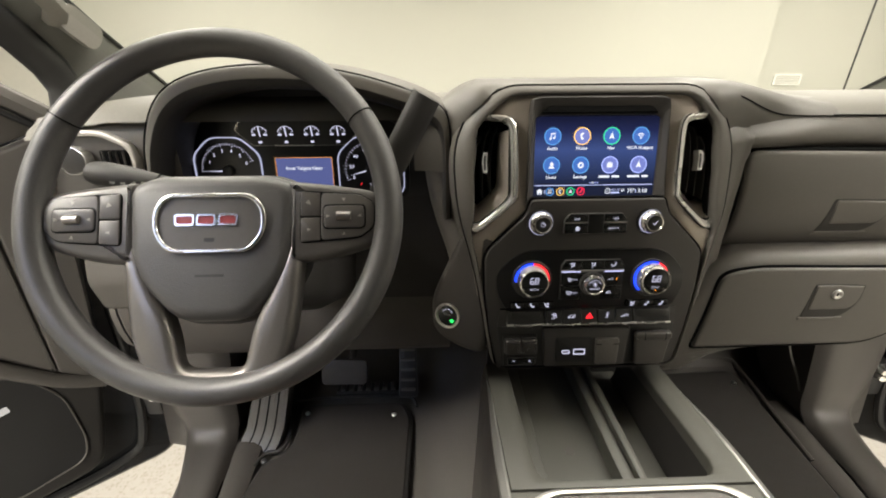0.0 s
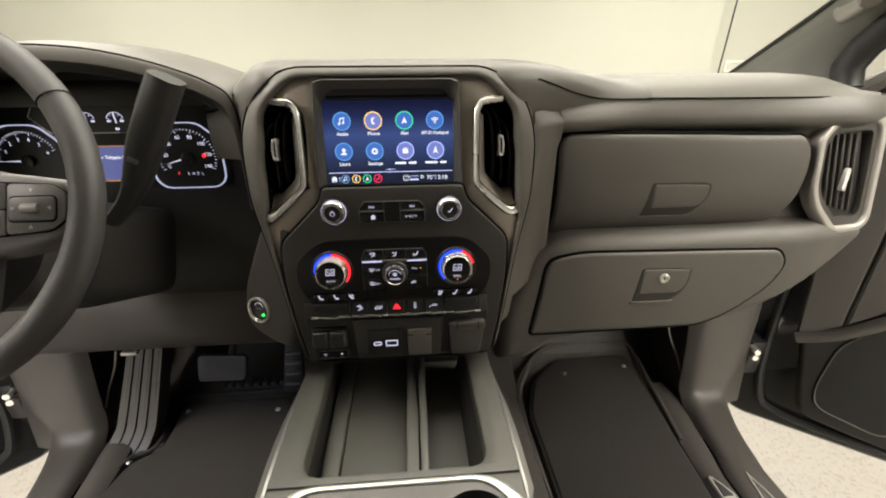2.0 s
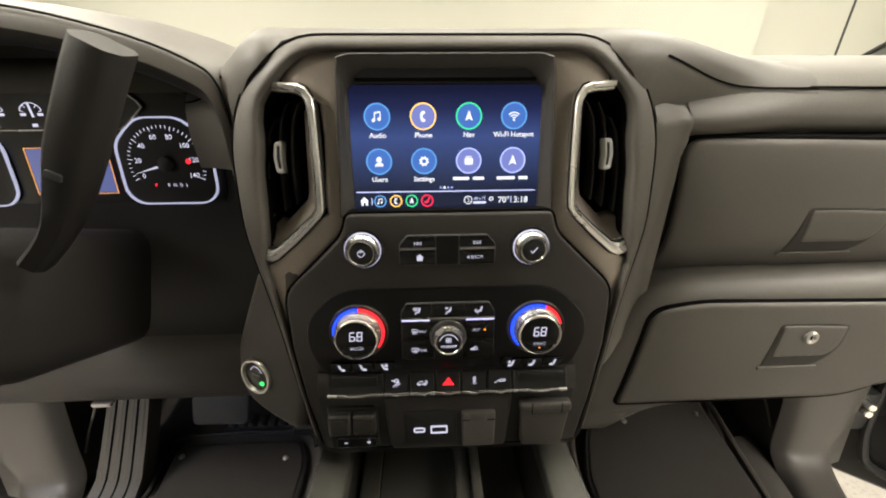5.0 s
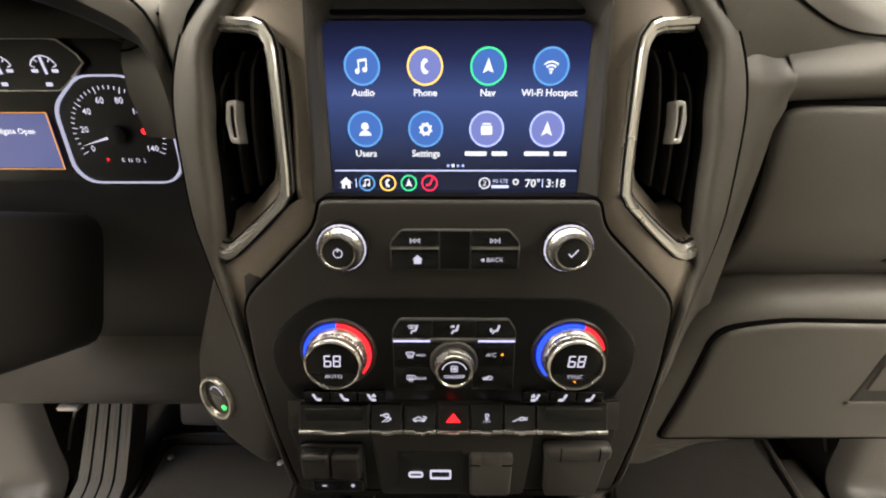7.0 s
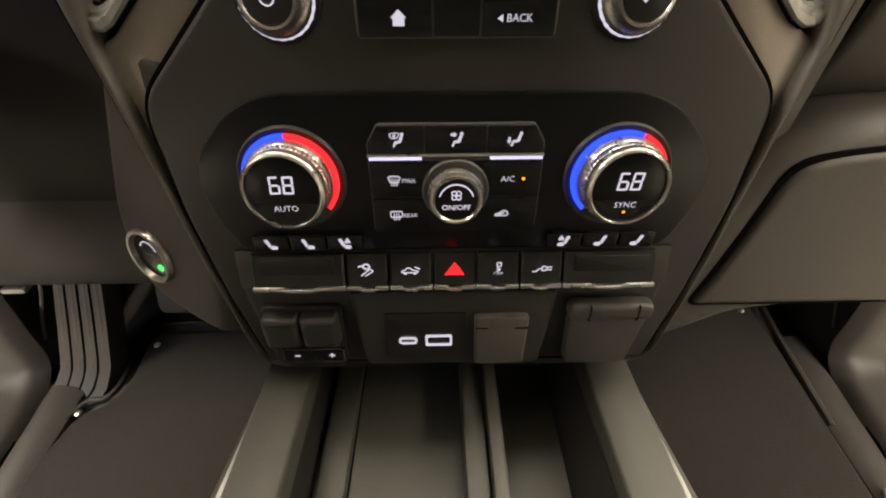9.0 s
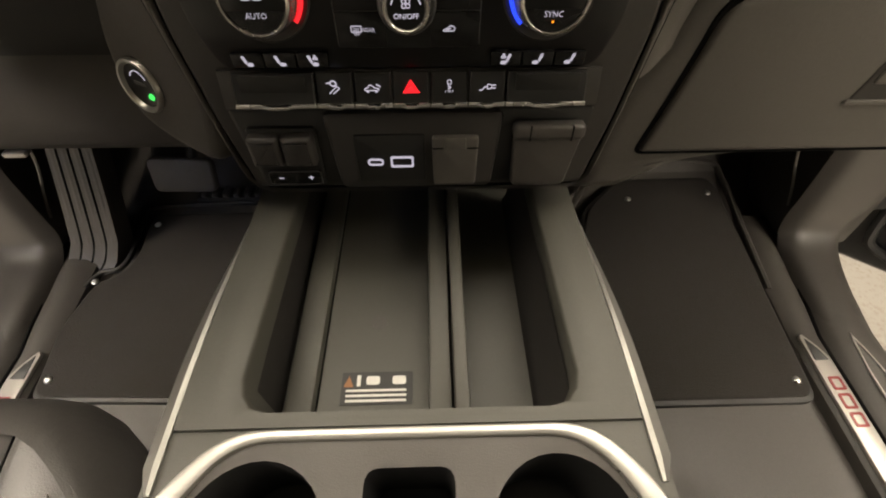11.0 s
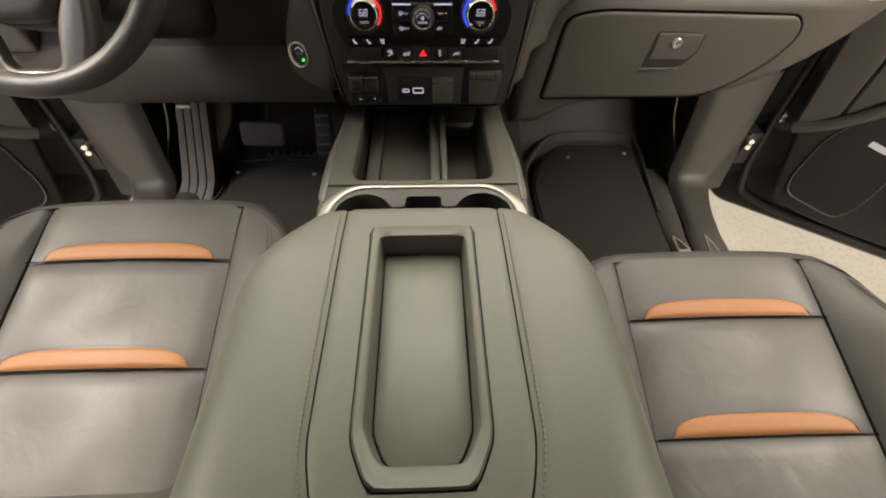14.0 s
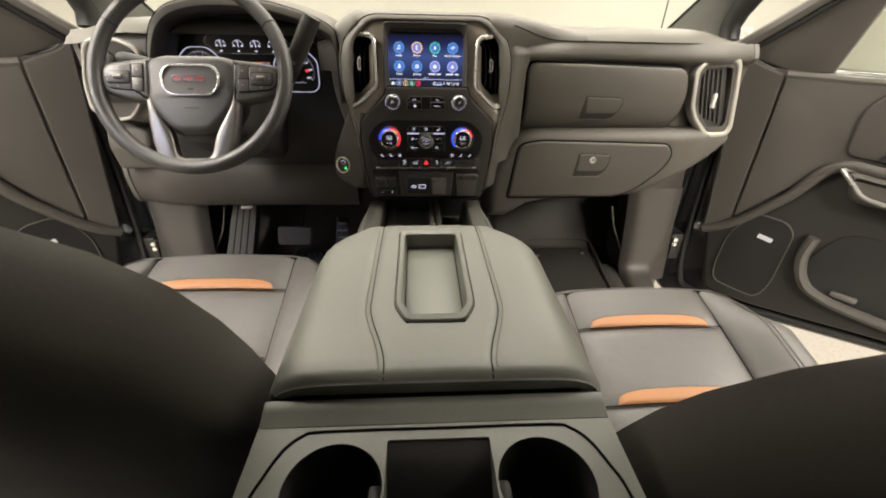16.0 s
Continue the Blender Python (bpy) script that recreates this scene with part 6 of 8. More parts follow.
part("gain_strip", prism(rounded([sp_(-0.1230, 1.1625), sp_(-0.0790, 1.1625), sp_(-0.0790, 1.1750), sp_(-0.1230, 1.1750)], 0.001), 0.003, 0.0006, z=0.0130), KEY, b, m=STKL)
part("gain_rim", frame_ring(resample(rounded([sp_(-0.1230, 1.1625), sp_(-0.0790, 1.1625), sp_(-0.0790, 1.1750), sp_(-0.1230, 1.1750)], 0.001), 40), resample(rounded([sp_(-0.1224, 1.1631), sp_(-0.0796, 1.1631), sp_(-0.0796, 1.1744), sp_(-0.1224, 1.1744)], 0.001), 40), 0.001, z=0.0132), BTNEDGE, b, m=STKL)
part("minus_sign", flat(bar(-0.0018, 0, 0.0018, 0, 0.0008), 0), W_GLOW, b, m=STKL @ Matrix.Translation((*sp_(-0.1130, 1.1688), 0.0134)))
bm = flat(bar(-0.0018, 0, 0.0018, 0, 0.0008), 0)
flat(bar(0, -0.0018, 0, 0.0018, 0.0008), 0.0001, bm)
part("plus_sign", bm, W_GLOW, b, m=STKL @ Matrix.Translation((*sp_(-0.0880, 1.1690), 0.0134)))

# start button on the flank beside the stack
SB = plane_frame((-0.2055, 0.600, 1.2215), (0.895, -0.445, 0.0), (0.0, 0.20, 0.98))
flank = part("start_panel", prism(rounded([(-0.026, -0.034), (0.012, -0.050), (0.062, -0.055), (0.070, 0.03), (0.062, 0.14), (0.012, 0.14), (-0.012, 0.08), (-0.034, 0.02)], [0.03, 0.02, 0.02, 0.03, 0.02, 0.02, 0.04, 0.03], 5), 0.05, 0.012, 4), KNEE, dash, "dark flank panel with the start button", m=SB @ Matrix.Translation((0, 0, -0.0015)))
st = thing("start_button", SB.translation, "round start button with chrome ring and green light", "button")
part("ring", lathe([(0.0206, -0.002), (0.0205, 0.0012), (0.0196, 0.0024), (0.0178, 0.0022), (0.0162, -0.001)], 40), BEZEL, st, "chrome ring", m=SB)
f = part("face", lathe([(0.0164, -0.004), (0.0164, -0.0008), (0.0150, -0.0004)], 32), PIANO, st, m=SB)
part("power_icon", prism(arc(0, 0.003, 0.0085, 20, 160, 14) + arc(0, 0.003, 0.0078, 160, 20, 14), 0.0004, z=0.0000), W_GLOW, f, m=SB)
part("label_bar", flat(rounded(box2(-0.006, 0.006, 0.0005, 0.003), 0.0006), 0.0000), BTNEDGE, f, m=SB)
part("green_light", flat(rounded([(0.0040, -0.0085), (0.0090, -0.0100), (0.0120, -0.0060), (0.0090, -0.0035), (0.0055, -0.0055)], 0.0015), 0.0001), G_GLOW, f, m=SB)

# ---------------------------------------------------------------- driver's side: cluster, wheel and stalks
CL = plane_frame((0, 0.757, 1.42), (1, 0, 0), (0, 0.10, 1))
cluster = thing("instrument_cluster", (-0.445, 0.76, 1.36), "dark instrument cluster with lit gauges", "instruments")
part("cluster_face", prism(rounded([(-0.69, -0.09), (-0.20, -0.09), (-0.20, 0.10), (-0.24, 0.13), (-0.45, 0.145), (-0.62, 0.135), (-0.69, 0.07)], 0.03), 0.01, z=-0.004), BLACK, cluster, m=CL)
part("cluster_lens", prism(rounded([(-0.645, -0.06), (-0.265, -0.06), (-0.262, 0.06), (-0.33, 0.092), (-0.56, 0.092), (-0.645, 0.06)], 0.03), 0.004, z=-0.001), PIANO, cluster, "black gloss gauge field", m=CL)


LITRIM = glow("lit_gauge_rim", (0.50, 0.52, 0.72), 0.45)


def gauge(cx, cy, r, n, texts, a0, a1, needle, frame_pts):
    g = part("gauge", prism(rounded(frame_pts, 0.02, 4), 0.002, z=0.0015), BTN, cluster, "round dial with lit ticks and numbers", m=CL)
    inner = [((x - cx) * 0.965 + cx, (y - cy) * 0.965 + cy) for x, y in frame_pts]
    part("gauge_rim", frame_ring(resample(rounded(frame_pts, 0.012, 4), 64), resample(rounded(inner, 0.012, 4), 64), 0.003, z=0.004), LITRIM, g, "lit pale rim", m=CL)
    bm = bmesh.new()
    for k in range(n):
        a = radians(a0 + (a1 - a0) * k / (n - 1))
        L = 0.006 if k % 5 == 0 else 0.0035
        flat(bar(cx + r * math.cos(a), cy + r * math.sin(a), cx + (r - L) * math.cos(a), cy + (r - L) * math.sin(a), 0.0007), 0.0022, bm)
    part("ticks", bm, W_GLOW, g, m=CL)
    m_ = len(texts)
    for k, tx in enumerate(texts):
        a = radians(a0 + (a1 - a0) * k / (m_ - 1))
        part("number", lettering(tx, 0.0082, bold=0.0001), W_GLOW, g, m=CL @ Matrix.Translation((cx + (r - 0.0125) * math.cos(a), cy + (r - 0.0125) * math.sin(a), 0.0026)))
    a = radians(needle)
    part("needle", prism([(cx + 0.006 * math.cos(a + 1.57), cy + 0.0016 * math.sin(a + 1.57)), (cx + (r - 0.006) * math.cos(a), cy + (r - 0.006) * math.sin(a)), (cx - 0.0016 * math.cos(a + 1.57), cy - 0.0016 * math.sin(a + 1.57))], 0.0008, z=0.0046), W_GLOW, g, "lit needle", m=CL)
    part("needle_hub", lathe([(0.009, 0.003), (0.009, 0.007), (0.007, 0.008)], 24, at=(cx, cy)), BTN, g, m=CL)


def oct_(cx, cy, w, h):
    return [(cx - w, cy - h * 0.75), (cx - w * 0.75, cy - h), (cx + w * 0.75, cy - h), (cx + w, cy - h * 0.75), (cx + w, cy + h * 0.45), (cx + w * 0.45, cy + h), (cx - w * 0.45, cy + h), (cx - w, cy + h * 0.45)]


gauge(-0.328, -0.003, 0.0455, 36, ("0", "20", "40", "60", "80", "100", "120", "140"), 205, -25, 196, oct_(-0.328, 0.0, 0.056, 0.052))
gauge(-0.566, -0.003, 0.0455, 31, (" ", "1", "2", "3", "4", "5", "6"), 180, 22, 180, oct_(-0.566, 0.0, 0.056, 0.052))
part("gear_text", lettering("R  N  D  L", 0.0058), W_GLOW, cluster, m=CL @ Matrix.Translation((-0.320, -0.0285, 0.0028)))
part("gear_park", lettering("P", 0.0060), R_GLOW, cluster, m=CL @ Matrix.Translation((-0.346, -0.0285, 0.0028)))
part("belt_lamp", flat(disc(0, 0, 0.0032, 10), 0), R_GLOW, cluster, m=CL @ Matrix.Translation((-0.302, 0.000, 0.0028)))
# small gauges on a tray across the top
tray = [(-0.532, 0.083), (-0.360, 0.083), (-0.338, 0.064), (-0.368, 0.037), (-0.520, 0.037), (-0.548, 0.064)]
tr_ = part("small_gauge_field", prism(rounded(tray, 0.004), 0.002, z=0.003), BTN, cluster, m=CL)
part("field_rim", frame_ring(resample(rounded(tray, 0.004), 48), resample(rounded([((x + 0.443) * 0.985 - 0.443, (y - 0.06) * 0.94 + 0.06) for x, y in tray], 0.004), 48), 0.003, z=0.0045), CHROME, tr_, "bright outline", m=CL)
for k in range(4):
    cx = -0.507 + 0.0425 * k
    bm = prism(arc(cx, 0.055, 0.0135, 20, 160, 12) + arc(cx, 0.055, 0.0125, 160, 20, 12), 0.0004, z=0.0036)
    for a in (20, 55, 90, 125, 160):
        flat(bar(cx + 0.0125 * math.cos(radians(a)), 0.055 + 0.0125 * math.sin(radians(a)), cx + 0.009 * math.cos(radians(a)), 0.055 + 0.009 * math.sin(radians(a)), 0.0008), 0.0036, bm)
    flat(bar(cx + 0.001, 0.052, cx - 0.001, 0.067, 0.0024), 0.0038, bm)
    flat(rounded(box2(cx - 0.0125, cx - 0.0065, 0.0535, 0.0565), 0.0005), 0.0036, bm)
    flat(rounded(box2(cx + 0.0065, cx + 0.0125, 0.0535, 0.0565), 0.0005), 0.0036, bm)
    flat(rounded(box2(cx - 0.003, cx + 0.003, 0.0415, 0.0450), 0.0005), 0.0036, bm)
    part("small_gauge", bm, W_GLOW, tr_, "lit small gauge", m=CL)
info = part("info_screen", prism([(-0.486, -0.036), (-0.394, -0.036), (-0.394, 0.0165), (-0.486, 0.0165)], 0.002, z=0.003), glow("info_blue", (0.07, 0.085, 0.22), 0.7), cluster, "lit blue driver information screen", m=CL)
part("info_frame", frame_ring([(-0.4875, -0.0375), (-0.3925, -0.0375), (-0.3925, 0.018), (-0.4875, 0.018)], [(-0.4867, -0.0367), (-0.3933, -0.0367), (-0.3933, 0.0172), (-0.4867, 0.0172)], 0.0006, z=0.0036), glow("amber_outline", (1.0, 0.42, 0.10), 0.5), info, m=CL)
part("info_text", lettering("Inner Tailgate Open", 0.0075, bold=0.0001), I_WHITE, info, m=CL @ Matrix.Translation((-0.440, 0.0, 0.0034)))

# cluster hood: an arch over the recess, its lip rolled
arch_f = [(-0.640, 1.36), (-0.638, 1.44), (-0.624, 1.495), (-0.596, 1.540), (-0.550, 1.567), (-0.470, 1.580), (-0.368, 1.576), (-0.285, 1.558), (-0.225, 1.535), (-0.200, 1.51), (-0.196, 1.44), (-0.196, 1.36)]
A = [Vector((x, 0, z)) for x, z in arch_f]
A = [Vector(p) for p in curve_pts([tuple(p) for p in A], 4)]
rows_ = []
cxa, cza = -0.44, 1.42
for dy, sc, dz in ((0.76, 0.945, -0.026), (0.70, 0.945, -0.024), (0.668, 0.946, -0.022), (0.659, 0.952, -0.018), (0.655, 0.962, -0.011), (0.656, 0.978, -0.004), (0.661, 0.993, 0.0), (0.672, 1.0, 0.001), (0.72, 1.006, 0.004), (0.80, 1.012, 0.0), (0.92, 1.02, -0.022), (1.04, 1.03, -0.052)):
    rows_.append([(cxa + (p.x - cxa) * sc, dy, max(1.33, cza + (p.z - cza) * sc + (dz if p.z > 1.45 else dz * 0.2))) for p in A])
part("hood_liner", grid(rows_[:5]), BLACKPL, dash, "black inside of the cluster hood", sharp=60)
part("cluster_hood", grid(rows_[4:]), DASH, dash, "hood over the instrument cluster", sharp=60)
part("hood_seam", tube([(cxa + (p.x - cxa) * 0.992, 0.6578, cza + (p.z - cza) * 0.992 + 0.001) for p in A], 0.0012, 5), GAP, dash)

# fascia on the driver's side: a pad round the vent, and the knee panel low down behind the wheel
def pad_profile(x):
    b = 0.045 * (1 - sm(-0.84, -0.72, x))
    return [(0.722 + b, 1.5035), (0.711 + b, 1.492), (0.706 + b, 1.474), (0.706 + b, 1.40), (0.704 + b, 1.345), (0.70 + b, 1.318), (0.708 + b, 1.300), (0.735 + b, 1.290)]


def left_profile(x):
    b = 0.03 * (1 - sm(-0.84, -0.72, x))
    return [(0.752, 1.37), (0.750, 1.345), (0.752 + b, 1.30), (0.754 + b, 1.24), (0.750 + b, 1.195), (0.738 + b, 1.175), (0.728 + b, 1.160), (0.724 + b, 1.140), (0.726 + b, 1.10), (0.734 + b, 1.065), (0.746 + b, 1.048), (0.764 + b, 1.042), (0.86, 1.06), (1.0, 1.12)]


part("driver_pad", grid([[(x, y, z) for y, z in pad_profile(x)] for x in np.linspace(-0.838, -0.615, 16)]), DASH, dash, "soft pad round the driver's vent", sharp=60)
part("column_recess", grid([[(x, y, z) for y, z in left_profile(x)[:6]] for x in np.linspace(-0.838, -0.195, 40)]), BLACKPL, dash, sharp=60)
part("driver_fascia", grid([[(x, y, z) for y, z in left_profile(x)[5:]] for x in np.linspace(-0.838, -0.195, 40)]), KNEE, dash, "dark knee panel below the wheel", sharp=60)
part("end_cap", prism([(y, z) for y, z in [(1.13, 1.47)] + pad_profile(-0.838)[:-2] + left_profile(-0.838)[2:]], 0.012), DASH, dash, m=plane_frame((-0.842, 0, 0), (0, 1, 0), (0, 0, 1)) @ Matrix.Identity(4))
part("hood_release", block(-0.548, -0.518, 0.742, 0.756, 1.036, 1.043, 0.002), SATIN, dash, "bright release lever below the dash")
part("under_duct", block(-0.46, -0.25, 0.84, 0.98, 1.04, 1.14, 0.02), BLACK, dash)

# steering column and its shroud
WH = plane_frame((-0.4435, 0.4515, 1.447), (1, 0, 0), (0, 0.47, 0.883))
col = thing("steering_column", (-0.445, 0.6, 1.30), "black steering column shroud with stalks", "steering column")
secs = []
for h, w, t, b in ((-0.045, 0.055, 0.015, -0.075), (-0.07, 0.072, 0.022, -0.10), (-0.16, 0.080, 0.03, -0.11), (-0.30, 0.085, 0.04, -0.10)):
    secs.append([(x, y, h) for x, y in rounded([(-w, b), (w, b), (w * 1.0, t), (-w * 1.0, t)], 0.03, 4)])
part("shroud", loft(secs), BLACKPL, col, m=WH)
st = curve_pts([(-0.475, 0.565, 1.431), (-0.53, 0.562, 1.443), (-0.58, 0.560, 1.453), (-0.634, 0.560, 1.463)], 4)
stalk = part("turn_stalk", tube(st, [0.006, 0.006, 0.0068, 0.0075, 0.0085, 0.0095, 0.011, 0.0125, 0.014, 0.0155, 0.0165, 0.0165, 0.0135], 12, flat=0.9), BLACKPL, col, "dark turn signal stalk with white signs")
for k, u in enumerate((0.30, 0.42, 0.54, 0.66, 0.78)):
    x = -0.530 - 0.092 * u
    part("stalk_mark", flat(rounded(box2(-0.0028, 0.0028, -0.0042 + 0.001 * (k % 2), 0.0042 - 0.001 * (k % 3)), 0.0012), 0), STITCH, stalk, m=plane_frame((x, 0.5480 - 0.0040 * u, 1.4430 + 0.0175 * u), (1, 0, -0.22), (0.1, 0.3, 1)))
for u in (0.24, 0.72):
    q = Vector(st[4]).lerp(Vector(st[-1]), u)
    loop = [(q.x, q.y + (0.0095 + 0.0062 * u) * math.cos(a), q.z + (0.0095 + 0.0062 * u) * math.sin(a)) for a in np.linspace(0, 2 * math.pi, 20)[:-1]]
    part("stalk_ring", tube(loop, 0.0010, 5, closed=True), GAP, stalk)
gl = thing("gear_lever", (-0.30, 0.55, 1.40), "thick dark column gear lever", "lever")
path = curve_pts([(-0.335, 0.56, 1.385), (-0.300, 0.560, 1.420), (-0.270, 0.562, 1.475), (-0.244, 0.566, 1.522), (-0.231, 0.570, 1.546)], 4)
secs = []
for k, p in enumerate(path):
    t = k / (len(path) - 1)
    w = 0.010 + 0.007 * sm(0.15, 0.55, t)
    d_ = 0.010 + 0.006 * sm(0.1, 0.5, t)
    secs.append([(p[0] + 0.88 * a * w, p[1] + b * d_, p[2] - 0.47 * a * w) for a, b in ((-0.6, -1), (0.6, -1), (1, -0.55), (1, 0.55), (0.6, 1), (-0.6, 1), (-1, 0.55), (-1, -0.55))])
lv = part("grip", loft(secs), BLACKPL, gl, sharp=50)
part("button", prism(rounded(box2(-0.006, 0.006, -0.003, 0.003), 0.002), 0.002, 0.0008), BTNEDGE, lv, m=plane_frame((-0.279, 0.544, 1.462), (0.88, 0, -0.47), (0.47, 0, 0.88)))

# steering wheel
wheel = thing("steering_wheel", tuple(WH.translation), "leather steering wheel with satin spokes and chrome emblem ring", "steering wheel")
R0 = 0.1738
ringp = [(R0 * math.cos(2 * math.pi * k / 96), R0 * math.sin(2 * math.pi * k / 96), 0) for k in range(96)]
rad = []
for k in range(96):
    a = (k / 96 * 360)
    rad.append(0.0137 + 0.0012 * max(0, math.cos(radians(a - 215))) ** 8 + 0.0012 * max(0, math.cos(radians(a - 325))) ** 8)
rim = part("rim", tube(ringp, rad, 14, closed=True), WHEEL, wheel, "worn black leather rim", m=WH)
for a in (33, 147, 214, 326):
    c_, s_ = math.cos(radians(a)), math.sin(radians(a))
    loop = [((R0 + 0.0140 * math.cos(b)) * c_, (R0 + 0.0140 * math.cos(b)) * s_, 0.0140 * math.sin(b)) for b in np.linspace(0, 2 * math.pi, 20)[:-1]]
    part("rim_seam", tube(loop, 0.0007, 5, closed=True), GAP, rim, m=WH)
hub = rounded([(-0.034, -0.108), (0.034, -0.108), (0.080, -0.060), (0.084, 0.026), (0.058, 0.038), (-0.058, 0.038), (-0.084, 0.026), (-0.080, -0.060)], [0.02, 0.02, 0.03, 0.02, 0.03, 0.03, 0.02, 0.03], 6)
pad = part("airbag_pad", prism(hub, 0.045, 0.014, 5, z=0.004), WHEEL, wheel, "dark grained airbag pad", m=WH)
part("hub_shell", prism([(x * 1.05, (y + 0.03) * 1.05 - 0.03) for x, y in hub], 0.05, 0.01, 3, z=-0.012), BLACK, wheel, m=WH)
eo = [(-0.040, -0.041), (0.040, -0.041), (0.0545, -0.022), (0.0545, 0.003), (0.042, 0.0175), (-0.042, 0.0175), (-0.0545, 0.003), (-0.0545, -0.022)]
ei = [(x * 0.905, (y + 0.012) * 0.86 - 0.012) for x, y in eo]
part("emblem_ring", frame_ring(resample(rounded(eo, 0.010, 5), 64), resample(rounded(ei, 0.009, 5), 64), 0.004, 0.001, 0.002), EMBLEM, pad, "chrome emblem ring", m=WH @ Matrix.Translation((0, 0, 0.0070)))
part("emblem_plate", prism(rounded(ei, 0.009, 5), 0.002, z=0.0052), PLASTIC, pad, m=WH)
for k in (-1, 0, 1):
    xm = k * 0.0208 - 0.003
    part("emblem_bar", frame_ring(resample(rounded(box2(xm - 0.0096, xm + 0.0096, -0.0142, -0.0026), 0.003), 32), resample(rounded(box2(xm - 0.0076, xm + 0.0076, -0.0122, -0.0046), 0.002), 32), 0.002, z=0.0066), EMBLEM, pad, m=WH)
    part("emblem_fill", prism(rounded(box2(xm - 0.0080, xm + 0.0080, -0.0126, -0.0042), 0.002), 0.002, z=0.0060), RED, pad, "red emblem bar", m=WH)
part("badge_mark", flat(rounded(box2(-0.005, 0.005, -0.030, -0.026), 0.001), 0.0055), BLACK, pad, m=WH)
part("airbag_mark", flat(rounded(box2(-0.014, 0.014, -0.064, -0.0615), 0.001), 0.0044), BLACK, pad, m=WH)
for sx in (-1, 1):
    sp = rounded([(sx * 0.074, -0.052), (sx * 0.115, -0.048), (sx * 0.158, -0.035), (sx * 0.172, -0.018), (sx * 0.172, 0.008), (sx * 0.158, 0.020), (sx * 0.115, 0.027), (sx * 0.074, 0.031)], [0.004, 0.02, 0.016, 0.012, 0.012, 0.016, 0.02, 0.004], 4)
    spk = part("spoke", prism(sp, 0.024, 0.008, 4, z=0.002), PLASTIC, wheel, "upper spoke with thumb buttons", m=WH)
    fo = [(sx * 0.086, -0.033), (sx * 0.146, -0.028), (sx * 0.160, -0.017), (sx * 0.160, 0.007), (sx * 0.146, 0.016), (sx * 0.086, 0.020)]
    part("button_field", prism(rounded(fo, 0.006), 0.004, 0.0008, z=0.0032), GAP, spk, m=WH)
    for z0, z1 in ((-0.0315, -0.0075), (-0.0060, 0.0185)):
        part("thumb_button", prism(rounded([(sx * 0.0872, z0), (sx * 0.1065, z0 + (0.0015 if z0 < -0.02 else 0)), (sx * 0.1065, z1 - (0.0015 if z1 > 0 else 0)), (sx * 0.0872, z1)], 0.002), 0.004, 0.001, z=0.0042), PLASTIC, spk, m=WH)
    part("thumb_plate", prism(rounded([(sx * 0.1075, -0.0300), (sx * 0.146, -0.0270), (sx * 0.159, -0.0165), (sx * 0.159, 0.0065), (sx * 0.146, 0.0150), (sx * 0.1075, 0.0170)], 0.005), 0.004, 0.001, z=0.0044), PLASTIC, spk, m=WH)
    part("rocker_rim", prism(rounded(box2(sx * 0.130 - 0.0212, sx * 0.130 + 0.0212, -0.0195, 0.0055), 0.006), 0.004, 0.001, z=0.0050), GAP, spk, m=WH)
    part("rocker", prism(rounded(box2(sx * 0.130 - 0.020 if sx > 0 else sx * 0.130 - 0.020, sx * 0.130 + 0.020, -0.018, 0.004), 0.005), 0.004, 0.0015, z=0.0062), PLASTIC, spk, m=WH)
    part("roller", tube([(sx * 0.130 - 0.007, -0.0065, 0.006), (sx * 0.130 + 0.007, -0.0065, 0.006)], 0.0045, 10), SILVER, spk, "satin thumb roller", m=WH)
    for dx, dy in ((-0.015, -0.0065), (0.015, -0.0065), (0.0, 0.0095), (0.0, -0.0235), (-sx * 0.0335, 0.0065), (-sx * 0.0335, -0.0195)):
        out_x, out_y = (1 if dx > 0.005 else -1 if dx < -0.005 else 0), (1 if dy > 0 else -1 if dy < -0.02 else 0)
        cx_, cy_ = sx * 0.130 + dx, dy
        if out_x or out_y:
            mark = flat([(cx_ + 0.0020 * out_x + 0.0018 * out_y, cy_ + 0.0016 * out_y - 0.0016 * out_x), (cx_ + 0.0020 * out_x - 0.0018 * out_y, cy_ + 0.0016 * out_y + 0.0016 * out_x), (cx_ - 0.0018 * out_x, cy_ - 0.0016 * out_y)], 0.0068)
        else:
            mark = flat(rounded(box2(cx_ - 0.0022, cx_ + 0.0022, cy_ - 0.0012, cy_ + 0.0012), 0.0006), 0.0068)
        part("thumb_mark", mark, STITCH, spk, m=WH)
U_out = [(-0.088, -0.030), (-0.083, -0.090), (-0.077, -0.130), (-0.056, -0.176), (0.056, -0.176), (0.077, -0.130), (0.083, -0.090), (0.088, -0.030)]
U_in = [(0.074, -0.030), (0.058, -0.075), (0.040, -0.108), (0.031, -0.155), (-0.031, -0.155), (-0.040, -0.108), (-0.058, -0.075), (-0.074, -0.030)]
part("lower_spokes", prism(rounded(U_out + U_in, [0, 0.02, 0.03, 0.02, 0.02, 0.03, 0.02, 0, 0, 0.03, 0.03, 0.012, 0.012, 0.03, 0.03, 0], 4), 0.020, 0.009, 4, z=0.001), SILVER, wheel, "satin silver lower spokes", m=WH)

# ---------------------------------------------------------------- the floor console
console = thing("centre_console", (0, 0.3, 0.74), "dark grey floor console with tray, cup holders and bright edging", "console")
CZ = 1.135
